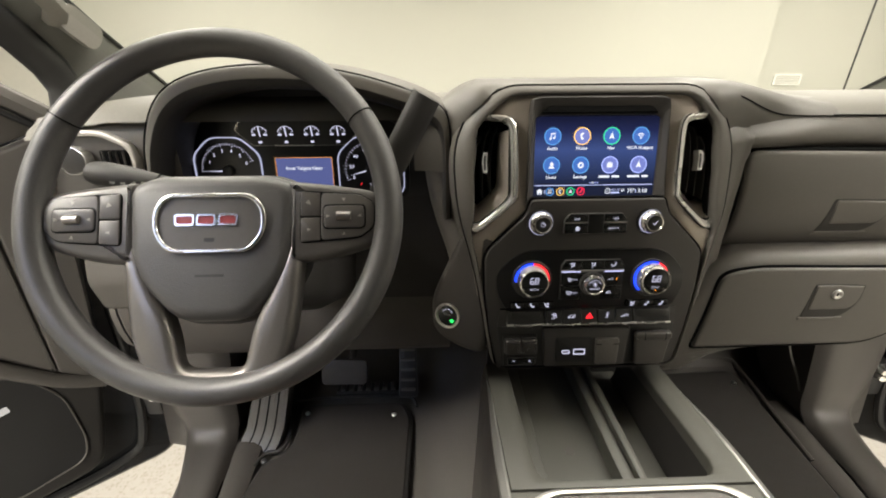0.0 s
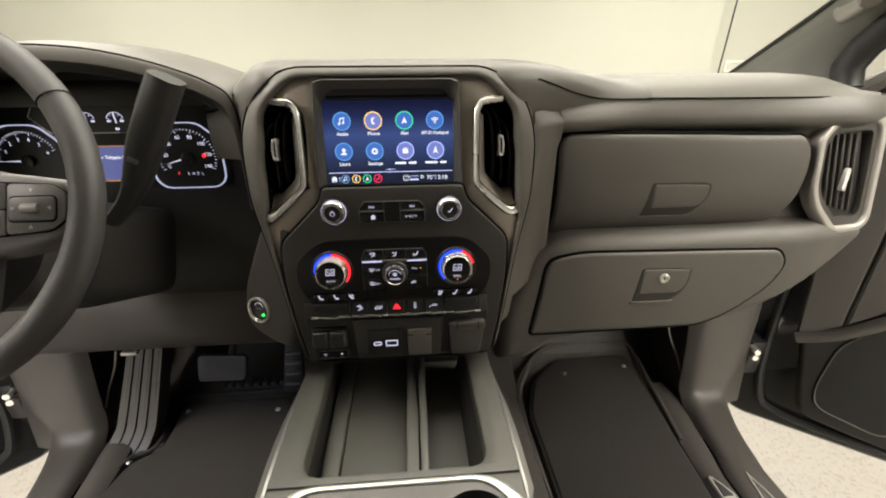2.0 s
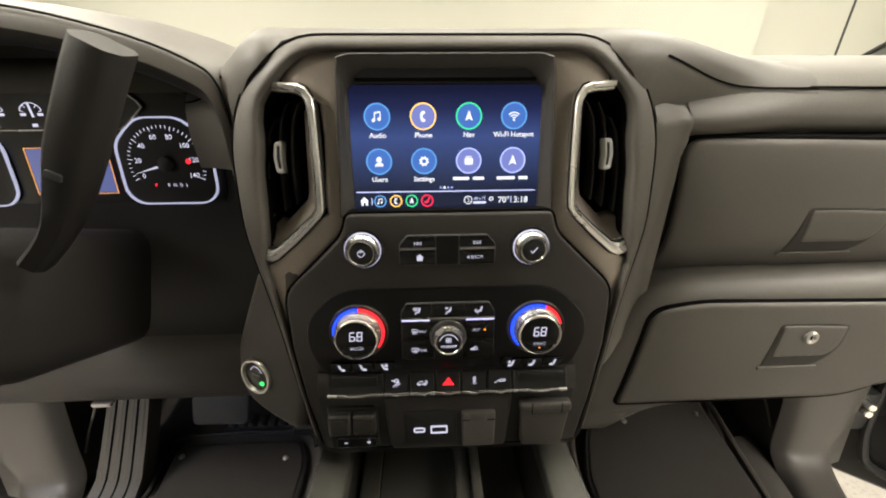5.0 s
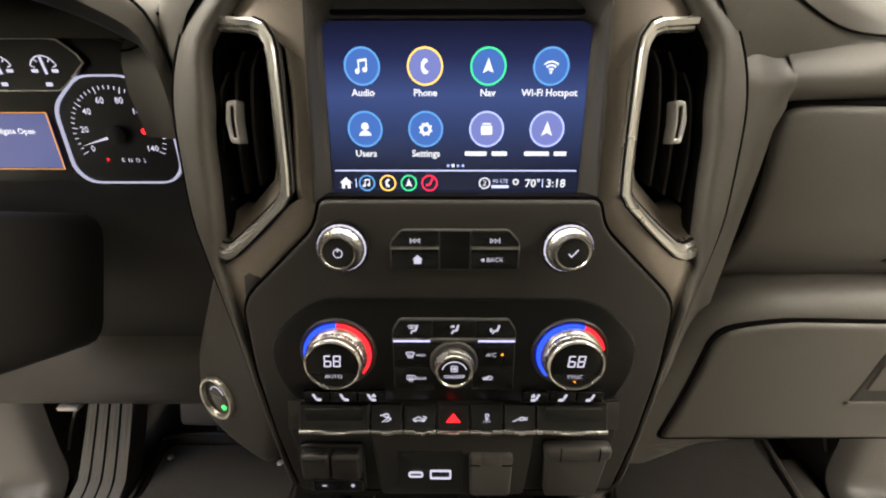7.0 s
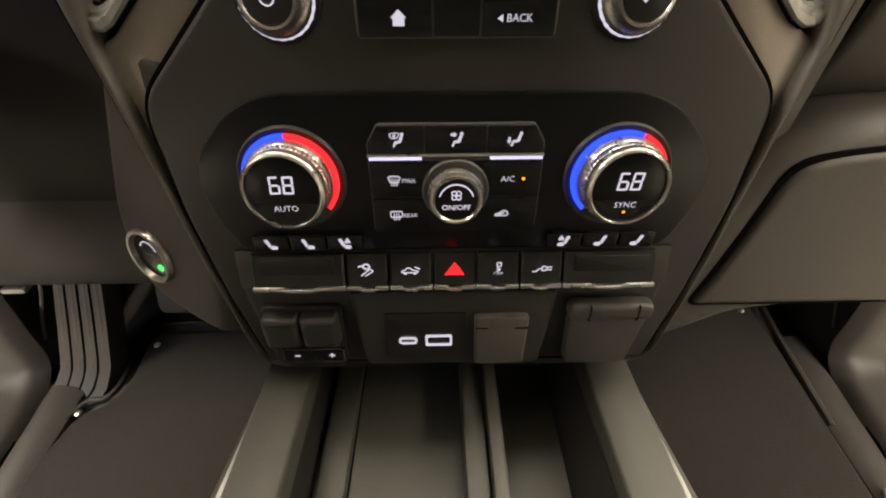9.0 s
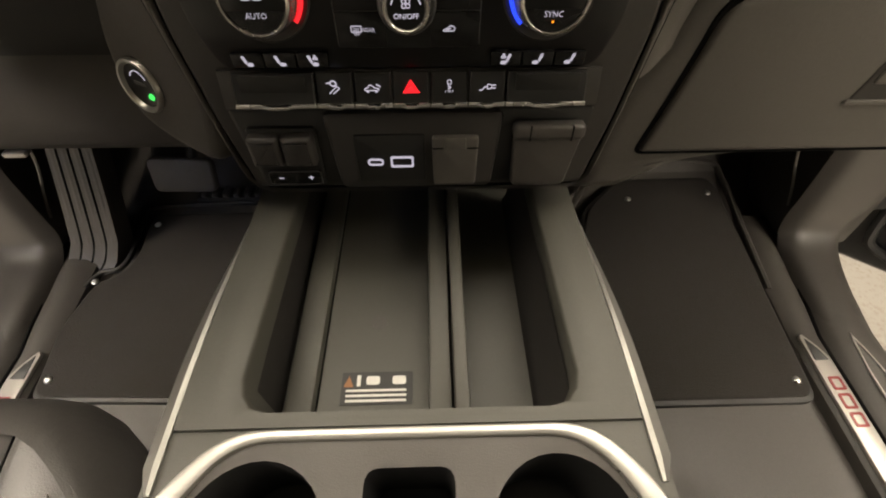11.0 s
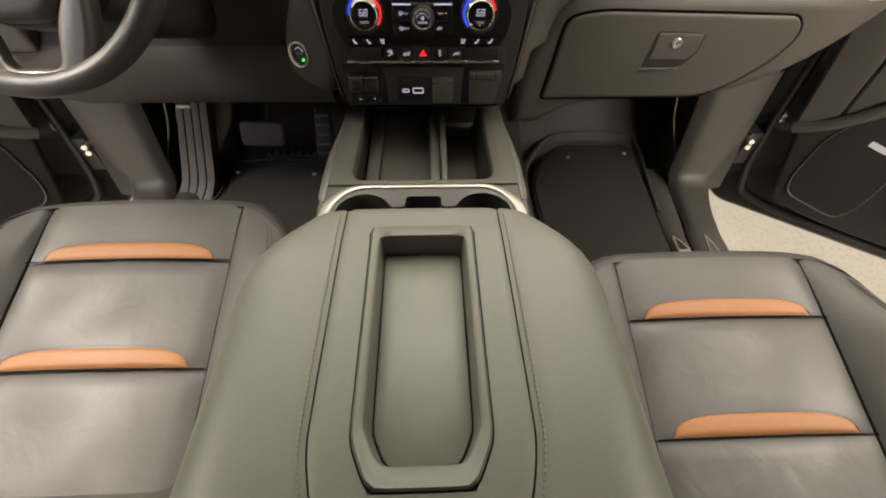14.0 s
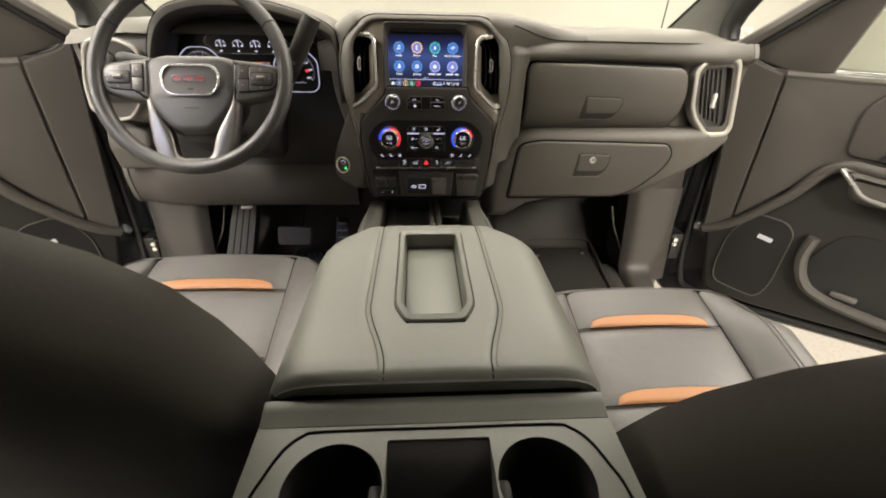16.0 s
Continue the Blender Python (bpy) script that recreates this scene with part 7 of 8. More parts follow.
# body under the tray: side walls leaning in, floor to rim
for sx in (-1, 1):
    secs = []
    for y in np.linspace(-0.128, 0.60, 16):
        wide = 0.152 - 0.006 * sm(0.35, 0.6, y)
        rim = CZ - 0.006 - 0.012 * sm(0.40, 0.62, y)
        secs.append([(sx * (wide - 0.010), y, rim), (sx * (wide - 0.002), y, rim - 0.004), (sx * (wide + 0.002), y, rim - 0.018), (sx * (wide + 0.004), y, rim - 0.12), (sx * (wide + 0.012), y, 0.76), (sx * (wide + 0.012), y, 0.72), (sx * (wide - 0.02), y, 0.72), (sx * (wide - 0.014), y, rim - 0.02)])
    part("side_wall", loft(secs), KNEE, console)
    # bright strip along the outer edge of the tray
    blade = []
    for y in np.linspace(0.338, 0.575, 18):
        w = 0.0105 * (1 - 0.75 * sm(0.40, 0.585, y)) * sm(0.325, 0.352, y)
        x = 0.1432 - 0.002 * sm(0.45, 0.56, y)
        z = CZ - 0.001 - 0.012 * sm(0.40, 0.62, y)
        blade.append([(sx * x, y, z), (sx * (x + w * 0.3), y, z + 0.0010), (sx * (x + w), y, z - 0.0028), (sx * (x + w), y, z - 0.012), (sx * x, y, z - 0.012)])
    part("bright_strip", loft(blade), EDGING, console, "bright metal edging strip")
# tray insides
part("tray_floor", block(-0.077, 0.0105, 0.385, 0.66, CZ - 0.074, CZ - 0.068), TRAYRUB, console, "rubber charging pad in the tray")
part("tray_step", block(-0.1005, -0.0785, 0.385, 0.66, CZ - 0.074, CZ - 0.058, 0.003), TRAYRUB, console, "raised step along the tray")
part("tray_slot", block(-0.0785, -0.0770, 0.39, 0.66, CZ - 0.074, CZ - 0.0685), GAP, console)
# Channel and slope are coloured black for the shade deep in the tray.
part("tray_channel_shaded", block(-0.1075, -0.1005, 0.386, 0.66, CZ - 0.085, CZ - 0.074), BLACK, console, "channel beside the step, coloured black for its shade")
part("tray_slope_shaded", grid([[(-0.1078, y, CZ - 0.012 - 0.012 * sm(0.40, 0.62, y)), (-0.1060, y, CZ - 0.080)] for y in np.linspace(0.386, 0.66, 8)]), BLACKPL, console)
part("tray_divider", block(0.0105, 0.0276, 0.386, 0.66, CZ - 0.074, CZ - 0.040, 0.003), TRAYRUB, console)
part("tray_divider", block(0.0290, 0.0400, 0.386, 0.66, CZ - 0.09, CZ - 0.032, 0.003), TRAYRUB, console)
part("slot_floor", block(0.0276, 0.0290, 0.386, 0.66, CZ - 0.09, CZ - 0.07), GAP, console)
part("bin_floor", block(0.040, 0.108, 0.386, 0.66, CZ - 0.093, CZ - 0.085), TRAYRUB, console)
# This wall lies in shadow; the shadow is put into its black colour.
part("bin_wall_shaded", grid([[(0.0955, y, CZ - 0.085), (0.0990, y, CZ - 0.078), (0.1060, y, CZ - 0.016 - 0.012 * sm(0.40, 0.62, y))] for y in np.linspace(0.386, 0.64, 8)]), BLACKPL, console, "leaning wall of the bin, coloured black for its shade")
part("tray_rear_wall", block(-0.107, 0.107, 0.374, 0.3805, CZ - 0.095, CZ - 0.006), PLASTIC, console)
part("tray_front_wall", block(-0.13, 0.13, 0.66, 0.665, CZ - 0.095, CZ + 0.06), BLACK, console)
part("tray_roof", block(-0.135, 0.135, 0.585, 0.66, CZ + 0.018, CZ + 0.03), BLACK, console)
part("pad_mark", lathe([(0.007, 0), (0.007, 0.0004)], 20), PLASTIC, console, "faint mark on the charging pad", m=Matrix.Translation((-0.0335, 0.4755, CZ - 0.068)))
# printed notice at the rear of the pad, its text as plain bars
notice = part("notice", block(-0.0600, -0.0030, 0.404, 0.430, CZ - 0.068, CZ - 0.0672), BLACK, console, "small black notice with pictograms")
part("notice_triangle", flat([(-0.0585, 0.418), (-0.0505, 0.418), (-0.0545, 0.427)], CZ - 0.0668), ORANGE, notice)
part("text_bar", flat(box2(-0.0480, -0.0450, 0.4185, 0.4275), CZ - 0.0668), PAPER, notice)
for x in (-0.035, -0.014):
    part("pictogram", flat(rounded(box2(x - 0.0055, x + 0.0055, 0.4195, 0.4265), 0.0025), CZ - 0.0668), PAPER, notice)
for y in (0.4150, 0.4110, 0.4070):
    part("text_bar", flat(box2(-0.056, -0.008, y - 0.0009, y + 0.0009), CZ - 0.0668), PAPER, notice)

# cup holder deck with its bright oval bezel
bz_o = rounded([(-0.112, 0.260), (0.112, 0.260), (0.146, 0.290), (0.146, 0.330), (0.112, 0.371), (-0.112, 0.371), (-0.146, 0.330), (-0.146, 0.290)], [0.03, 0.03, 0.025, 0.03, 0.04, 0.04, 0.03, 0.025], 6)
bz_i = rounded([(-0.106, 0.265), (0.106, 0.265), (0.131, 0.293), (0.131, 0.327), (0.104, 0.364), (-0.104, 0.364), (-0.131, 0.327), (-0.131, 0.293)], [0.028, 0.028, 0.025, 0.03, 0.036, 0.036, 0.03, 0.025], 6)
O, I_ = resample(bz_o, 96), resample(bz_i, 96)
part("cup_bezel", frame_ring(O, I_, 0.012, 0.0004, 0.0014, seg=2), BEZEL, console, "satin chrome cup holder bezel", m=Matrix.Translation((0, 0, CZ + 0.001)))
cup_d = 0.0405


def cup_outline(n=96):
    """Two round wells joined by a square pocket."""
    pts = arc(0.0855, 0.314, cup_d, -150, 150, 26)
    pts += [(0.046, 0.327), (0.026, 0.327), (0.026, 0.349), (-0.026, 0.349), (-0.026, 0.327), (-0.046, 0.327)]
    pts += arc(-0.0855, 0.314, cup_d, 30, 330, 26)
    pts += [(-0.046, 0.301), (-0.026, 0.301), (-0.026, 0.281), (0.026, 0.281), (0.026, 0.301), (0.046, 0.301)]
    rr_ = [0.0] * 27 + [0.004, 0.007, 0.009, 0.009, 0.007, 0.004] + [0.0] * 27 + [0.004, 0.007, 0.009, 0.009, 0.007, 0.004]
    return rounded(pts, rr_[:len(pts)] if len(rr_) >= len(pts) else 0.0, 4)


cp = cup_outline()
# deck: a plate between the bezel and the wells
bm = bmesh.new()
ov = [bm.verts.new((x, y, CZ - 0.002)) for x, y in I_]
cv = [bm.verts.new((x, y, CZ - 0.003)) for x, y in cp]
oe = [bm.edges.new((ov[k - 1], ov[k])) for k in range(len(ov))]
ce = [bm.edges.new((cv[k - 1], cv[k])) for k in range(len(cv))]
bmesh.ops.triangle_fill(bm, use_beauty=True, use_dissolve=False, edges=oe + ce)
part("cup_deck", bm, PLASTIC, console, sharp=60)
secs = [[(x, y, CZ - 0.003) for x, y in cp], [(x * 0.995, 0.314 + (y - 0.314) * 0.985, CZ - 0.008) for x, y in cp], [(x * 0.99, 0.314 + (y - 0.314) * 0.93, CZ - 0.075) for x, y in cp]]
part("cup_well", loft(secs, caps=False), BLACK, console, "deep black cup wells", sharp=60)
part("well_floor", block(-0.13, 0.13, 0.27, 0.358, CZ - 0.078, CZ - 0.075), BLACK, console)
for sx in (-1, 1):
    part("cup_grip", block(sx * 0.052 - 0.006, sx * 0.052 + 0.006, 0.305, 0.323, CZ - 0.045, CZ - 0.012, 0.004), BLACKPL, console, "soft finger that steadies a cup")
# deck apron round the bezel
ap = rounded([(-0.150, 0.20), (0.150, 0.20), (0.150, 0.372), (-0.150, 0.372)], 0.006, 3)
bm = frame_ring(resample(ap, 96), O, 0.02)
part("deck_apron", bm, TRAYRUB, console, m=Matrix.Translation((0, 0, CZ - 0.003)))
inner_side = [(-0.1075, 0.60), (-0.1075, 0.402), (-0.1045, 0.391), (-0.0975, 0.3835), (-0.086, 0.381), (0.086, 0.381), (0.0975, 0.3835), (0.1045, 0.391), (0.1075, 0.402), (0.1075, 0.60)]
outer_side = [(-0.1440, 0.60), (-0.1440, 0.402), (-0.1440, 0.391), (-0.1440, 0.380), (-0.1440, 0.3712), (0.1440, 0.3712), (0.1440, 0.380), (0.1440, 0.391), (0.1440, 0.402), (0.1440, 0.60)]
inner_side, outer_side = [Vector(p) for p in inner_side], [Vector(p) for p in outer_side]
rows_ = []
for p, q in zip(inner_side, outer_side):
    dz = -0.012 * sm(0.40, 0.62, p.y)
    rows_.append([(p.x, p.y, CZ - 0.080 + dz), (p.x, p.y, CZ - 0.0035 + dz)] + [(*p.lerp(q, t), CZ + h + dz) for t, h in ((0.02, -0.0008), (0.06, 0.0006), (0.5, 0.0012), (0.95, 0.0006), (1.0, -0.004))] + [(q.x, q.y, CZ - 0.03 + dz)])
part("tray_surround", grid(rows_), TRAYRUB, console, "moulded surround of the tray", sharp=50)
# storage box under the armrest
part("storage_box", block(-0.150, 0.150, -0.125, 0.215, 0.90, 1.178, 0.012), PLASTIC, console)

# slip of white paper in a cup well
slip = prism(rounded([(-0.022, -0.024), (0.012, -0.026), (0.032, 0.012), (0.030, 0.02), (-0.006, 0.022)], [0.002, 0.02, 0.01, 0.002, 0.002]), 0.0006)
single("paper_slip", slip, PAPER, "torn white paper slip in the cup holder", "paper", m=plane_frame((-0.084, 0.299, CZ - 0.050), (1, 0.1, 0.05), (-0.1, 1, 0.35)))

# ---- armrest lid
arm = thing("armrest_lid", (0, 0.03, 1.18), "padded grey vinyl armrest lid with stitched seams", "armrest")
AZ = 1.2555


def arm_half(y):
    return 0.1675 - 0.078 * max(0.0, (y - 0.12) / 0.10) ** 2.2 + 0.001 * (1 - sm(-0.13, 0.0, y))


def arm_z(x, y):
    h = arm_half(y)
    u = min(1.0, abs(x) / h)
    z = AZ - 0.022 * u ** 12 - 0.003 * u ** 3
    z -= 0.003 * sm(0.15, 0.20, y) + 0.060 * max(0.0, (y - 0.199) / 0.023) ** 2.4
    z -= 0.008 * (1 - sm(-0.1285, -0.118, y)) ** 1.5
    return z


def arm_seam_x(y):
    return 0.0545 + 0.0225 * sm(-0.115, -0.01, y) - 0.001 * sm(0.0, 0.2, y)


ys = [-0.1285, -0.128, -0.126, -0.122, -0.115, -0.10, -0.085, -0.07, -0.055, -0.04, -0.02, 0.0, 0.03, 0.06, 0.09, 0.12, 0.14, 0.155, 0.168, 0.178, 0.187, 0.195, 0.201, 0.206, 0.210, 0.2135, 0.2165, 0.219, 0.2205, 0.222]
TRAY = rounded([(-0.034, -0.0475), (0.034, -0.0475), (0.0475, -0.018), (0.0475, 0.1700), (0.0450, 0.1731), (-0.0450, 0.1731), (-0.0475, 0.1700), (-0.0475, -0.018)], [0.008, 0.008, 0.008, 0.003, 0.003, 0.003, 0.003, 0.008], 4)


def strip(x0f, x1f, n, bm=None, puff=0.0022):
    """A padded panel of the lid between two lines across it, its long edges tucked in."""
    rows_ = []
    for y in ys:
        a, b = x0f(y), x1f(y)
        row_ = []
        for k in range(n + 1):
            t = k / n
            x = a + (b - a) * t
            e = min(t, 1 - t) * abs(b - a)
            tuck = 0.0024 * max(0.0, 1 - e / 0.0045) ** 2
            row_.append((x, y, arm_z(x, y) - tuck))
        rows_.append(row_)
    return grid(rows_, bm)


# side panels run over the rounded edge and down the flank
for sx in (-1, 1):
    rows_ = []
    for y in ys:
        a, h = arm_seam_x(y), arm_half(y)
        row_ = []
        for k in range(17):
            t = (k / 16)
            x = a + (h - a) * t ** 0.8
            e = (x - a)
            row_.append((sx * x, y, arm_z(x, y) - 0.0024 * max(0.0, 1 - e / 0.0045) ** 2))
        zb = arm_z(h, y)
        for dz, dx in ((0.008, 0.001), (0.02, 0.002), (0.04, 0.0), (0.052, -0.004), (0.058, -0.012)):
            row_.append((sx * (h + dx), y, min(zb - dz, zb)))
        rows_.append(row_)
    part("side_panel", grid(rows_), ARMREST, arm, sharp=60)
# centre panel, with a real hollow for the tray
bm = bmesh.new()
tr = resample(TRAY, 80)
for lo_, hi_ in ((ys[0], -0.0490), (0.1748, ys[-1])):
    yy = [y for y in ys if lo_ < y < hi_]
    yy = [lo_] + yy + [hi_]
    rows_ = []
    for y in yy:
        s = arm_seam_x(y)
        rows_.append([(x, y, arm_z(x, y) - 0.0024 * max(0.0, 1 - (s - abs(x)) / 0.0045) ** 2) for x in np.linspace(-s, s, 21)])
    grid(rows_, bm)
for sx in (-1, 1):
    rows_ = []
    for y in [-0.0490, -0.03, -0.015, 0.0, 0.03, 0.06, 0.09, 0.12, 0.14, 0.155, 0.168, 0.1748]:
        s = arm_seam_x(y)
        inner = 0.0475 if y > -0.018 else 0.034 + (y + 0.0490) * 0.435
        rows_.append([(sx * (inner + (s - inner) * k / 6), y, arm_z(0, y) - 0.0024 * max(0.0, 1 - (s - (inner + (s - inner) * k / 6)) / 0.0045) ** 2) for k in range(7)])
    grid(rows_, bm)
part("centre_panel", bm, ARMREST, arm, sharp=60)
TRI = rounded([(-0.0275, -0.033), (0.0275, -0.033), (0.0390, -0.010), (0.0390, 0.1580), (0.0370, 0.1605), (-0.0370, 0.1605), (-0.0390, 0.1580), (-0.0390, -0.010)], 0.006, 4)
ti = resample(TRI, 80)
secs = [[(x * 1.012, 0.065 + (y - 0.065) * 1.006, AZ - 0.004) for x, y in tr], [(x * 1.004, 0.065 + (y - 0.065) * 1.003, AZ + 0.002) for x, y in tr], [(x * 0.97, 0.065 + (y - 0.065) * 0.99, AZ + 0.0035) for x, y in tr], [(x * 0.915, 0.065 + (y - 0.065) * 0.965, AZ + 0.0025) for x, y in tr],
        [(x * 1.045, 0.068 + (y - 0.068) * 1.018, AZ + 0.0018) for x, y in ti], [(x * 1.022, 0.068 + (y - 0.068) * 1.008, AZ + 0.0004) for x, y in ti], [(x * 1.010, 0.068 + (y - 0.068) * 1.004, AZ - 0.0025) for x, y in ti], [(x * 0.985, 0.068 + (y - 0.068) * 0.996, AZ - 0.0225) for x, y in ti], [(x * 0.97, 0.068 + (y - 0.068) * 0.990, AZ - 0.0240) for x, y in ti]]
part("tray_frame", loft(secs, caps=False), ARMREST, arm, "moulded frame of the lid tray", sharp=50)
part("tray_gap", tube([(x * 1.022, 0.065 + (y - 0.065) * 1.010, AZ - 0.0005) for x, y in tr], 0.0009, 5, closed=True), GAP, arm)
part("tray_insert", prism(ti, 0.002, z=AZ - 0.0240), LIDRUB, arm, "flat rubber insert in the tray")
tj = [(x * 0.925, 0.068 + (y - 0.068) * 0.965) for x, y in ti]
part("insert_plate", prism(tj, 0.003, 0.0012, 2, z=AZ - 0.0222), LIDRUB, arm)
part("insert_groove", tube([(x * 1.012, 0.068 + (y - 0.068) * 1.006, AZ - 0.0238) for x, y in tj], 0.0009, 5, closed=True), GAP, arm)
for sx in (-1, 1):
    part("seam", tube([(sx * arm_seam_x(y), y, arm_z(arm_seam_x(y), y) - 0.0022) for y in np.linspace(-0.125, 0.217, 50)], 0.0008, 5), GAP, arm, "dark sewn seam")
    bm = bmesh.new()
    for y in np.linspace(-0.115, 0.195, 78):
        x = arm_seam_x(y) + 0.0055
        block(sx * x - 0.0006, sx * x + 0.0006, y - 0.0013, y + 0.0013, arm_z(x, y) - 0.0004, arm_z(x, y) + 0.0009, bm=bm)
    tagged(part("stitching", bm, THREAD, arm, "row of fine stitches"), kind="stuff")
rows_ = []
for x in np.linspace(-arm_half(ys[0]), arm_half(ys[0]), 25):
    z = arm_z(x, ys[0])
    rows_.append([(x, ys[0], z), (x, ys[0] - 0.0018, z - 0.004), (x, ys[0] - 0.0022, min(1.2365, z - 0.006)), (x, ys[0] - 0.0010, min(1.2355, z - 0.008))])
part("rear_face", grid(rows_), ARMREST, arm, sharp=50)
for child in arm.children:
    child.data.transform(Matrix.Translation((0.002, 0, 0)))
# hinge gap and the rear deck with its cup wells
part("hinge_gap", block(-0.163, 0.163, -0.1333, -0.118, 1.16, 1.2325), GAP, console)

# ---- rear deck of the console, with two cup wells for the back seat
DZ = 1.2255


def deck_outline():
    return [(-0.1655, -0.1327), (-0.1655, -0.34), (0.1655, -0.34), (0.1655, -0.1327)]


rc = [(-0.0890, -0.2170), (0.0890, -0.2170)]
bm = bmesh.new()
edges_ = []
ol = rounded(deck_outline(), 0.004, 2)
vs = [bm.verts.new((x, y, DZ)) for x, y in ol]
edges_ += [bm.edges.new((vs[k - 1], vs[k])) for k in range(len(vs))]
for cx_, cy_ in rc:
    ring_ = [bm.verts.new((x, y, DZ)) for x, y in disc(cx_, cy_, 0.0410, 40)]
    edges_ += [bm.edges.new((ring_[k - 1], ring_[k])) for k in range(40)]
pocket = rounded([(-0.0465, -0.32), (0.0465, -0.32), (0.0465, -0.174), (-0.0465, -0.174)], 0.003, 2)
ring_ = [bm.verts.new((x, y, DZ)) for x, y in pocket]
edges_ += [bm.edges.new((ring_[k - 1], ring_[k])) for k in range(len(pocket))]
bmesh.ops.triangle_fill(bm, use_beauty=True, use_dissolve=False, edges=edges_)
part("rear_deck", bm, ARMREST, console, "grey rear deck of the console")
secs = [[(x, y, DZ) for x, y in ol], [(x * 1.012, y - (0.001 if y < -0.3 else -0.002), DZ - 0.004) for x, y in ol], [(x * 1.015, y, DZ - 0.05) for x, y in ol], [(x * 1.0, y, 0.75) for x, y in ol]]
part("rear_shell", loft(secs, caps=False), ARMREST, console)
for cx_, cy_ in rc:
    o_ = disc(cx_, cy_, 0.0410, 40)
    prof = [(1.0, 0.0), (0.975, -0.004), (0.95, -0.03), (0.90, -0.07), (0.0, -0.071)]
    part("rear_cup_well", loft([[(cx_ + (x - cx_) * max(s_, 0.02), cy_ + (y - cy_) * max(s_, 0.02), DZ + h) for x, y in o_] for s_, h in prof], caps=False), BLACK, console, "black rear cup well")
    part("cup_grip", block(cx_ * 0.62 - 0.006, cx_ * 0.62 + 0.006, cy_ - 0.012, cy_ + 0.012, DZ - 0.05, DZ - 0.014, 0.004), BLACKPL, console)
part("centre_pocket", loft([[(x, y, DZ) for x, y in pocket], [(x * 0.99, y, DZ - 0.06) for x, y in pocket]], caps=False), ARMREST, console, "dark pocket between the rear cup wells")
# Black in place of the deck's grey, painting the shade in the pocket.
part("pocket_slope_shaded", grid([[(x, y, DZ + h) for x in np.linspace(-0.0462, 0.0462, 5)] for y, h in ((-0.1742, -0.0015), (-0.184, -0.006), (-0.197, -0.014), (-0.210, -0.028), (-0.225, -0.048), (-0.319, -0.052))]), BLACKPL, console, sharp=70)
part("deck_lip", loft([[(x, -0.158, DZ + 0.0006), (x, -0.145, DZ + 0.0052), (x, -0.136, DZ + 0.0085), (x, -0.1335, DZ + 0.0075), (x, -0.1335, DZ - 0.03), (x, -0.158, DZ - 0.03)] for x in (-0.1652, 0.1652)]), ARMREST, console, sharp=50)
line = [(x, y, DZ + 0.0004) for x, y, _ in curve_pts([(-0.157, -0.33, 0), (-0.154, -0.235, 0), (-0.147, -0.205, 0), (-0.137, -0.181, 0), (-0.124, -0.168, 0), (-0.105, -0.1635, 0), (0, -0.1635, 0), (0.105, -0.1635, 0), (0.124, -0.168, 0), (0.137, -0.181, 0), (0.147, -0.205, 0), (0.154, -0.235, 0), (0.157, -0.33, 0)], 6)]
part("deck_line", tube(line, 0.0014, 5), GAP, console, "moulded line round the rear deck")

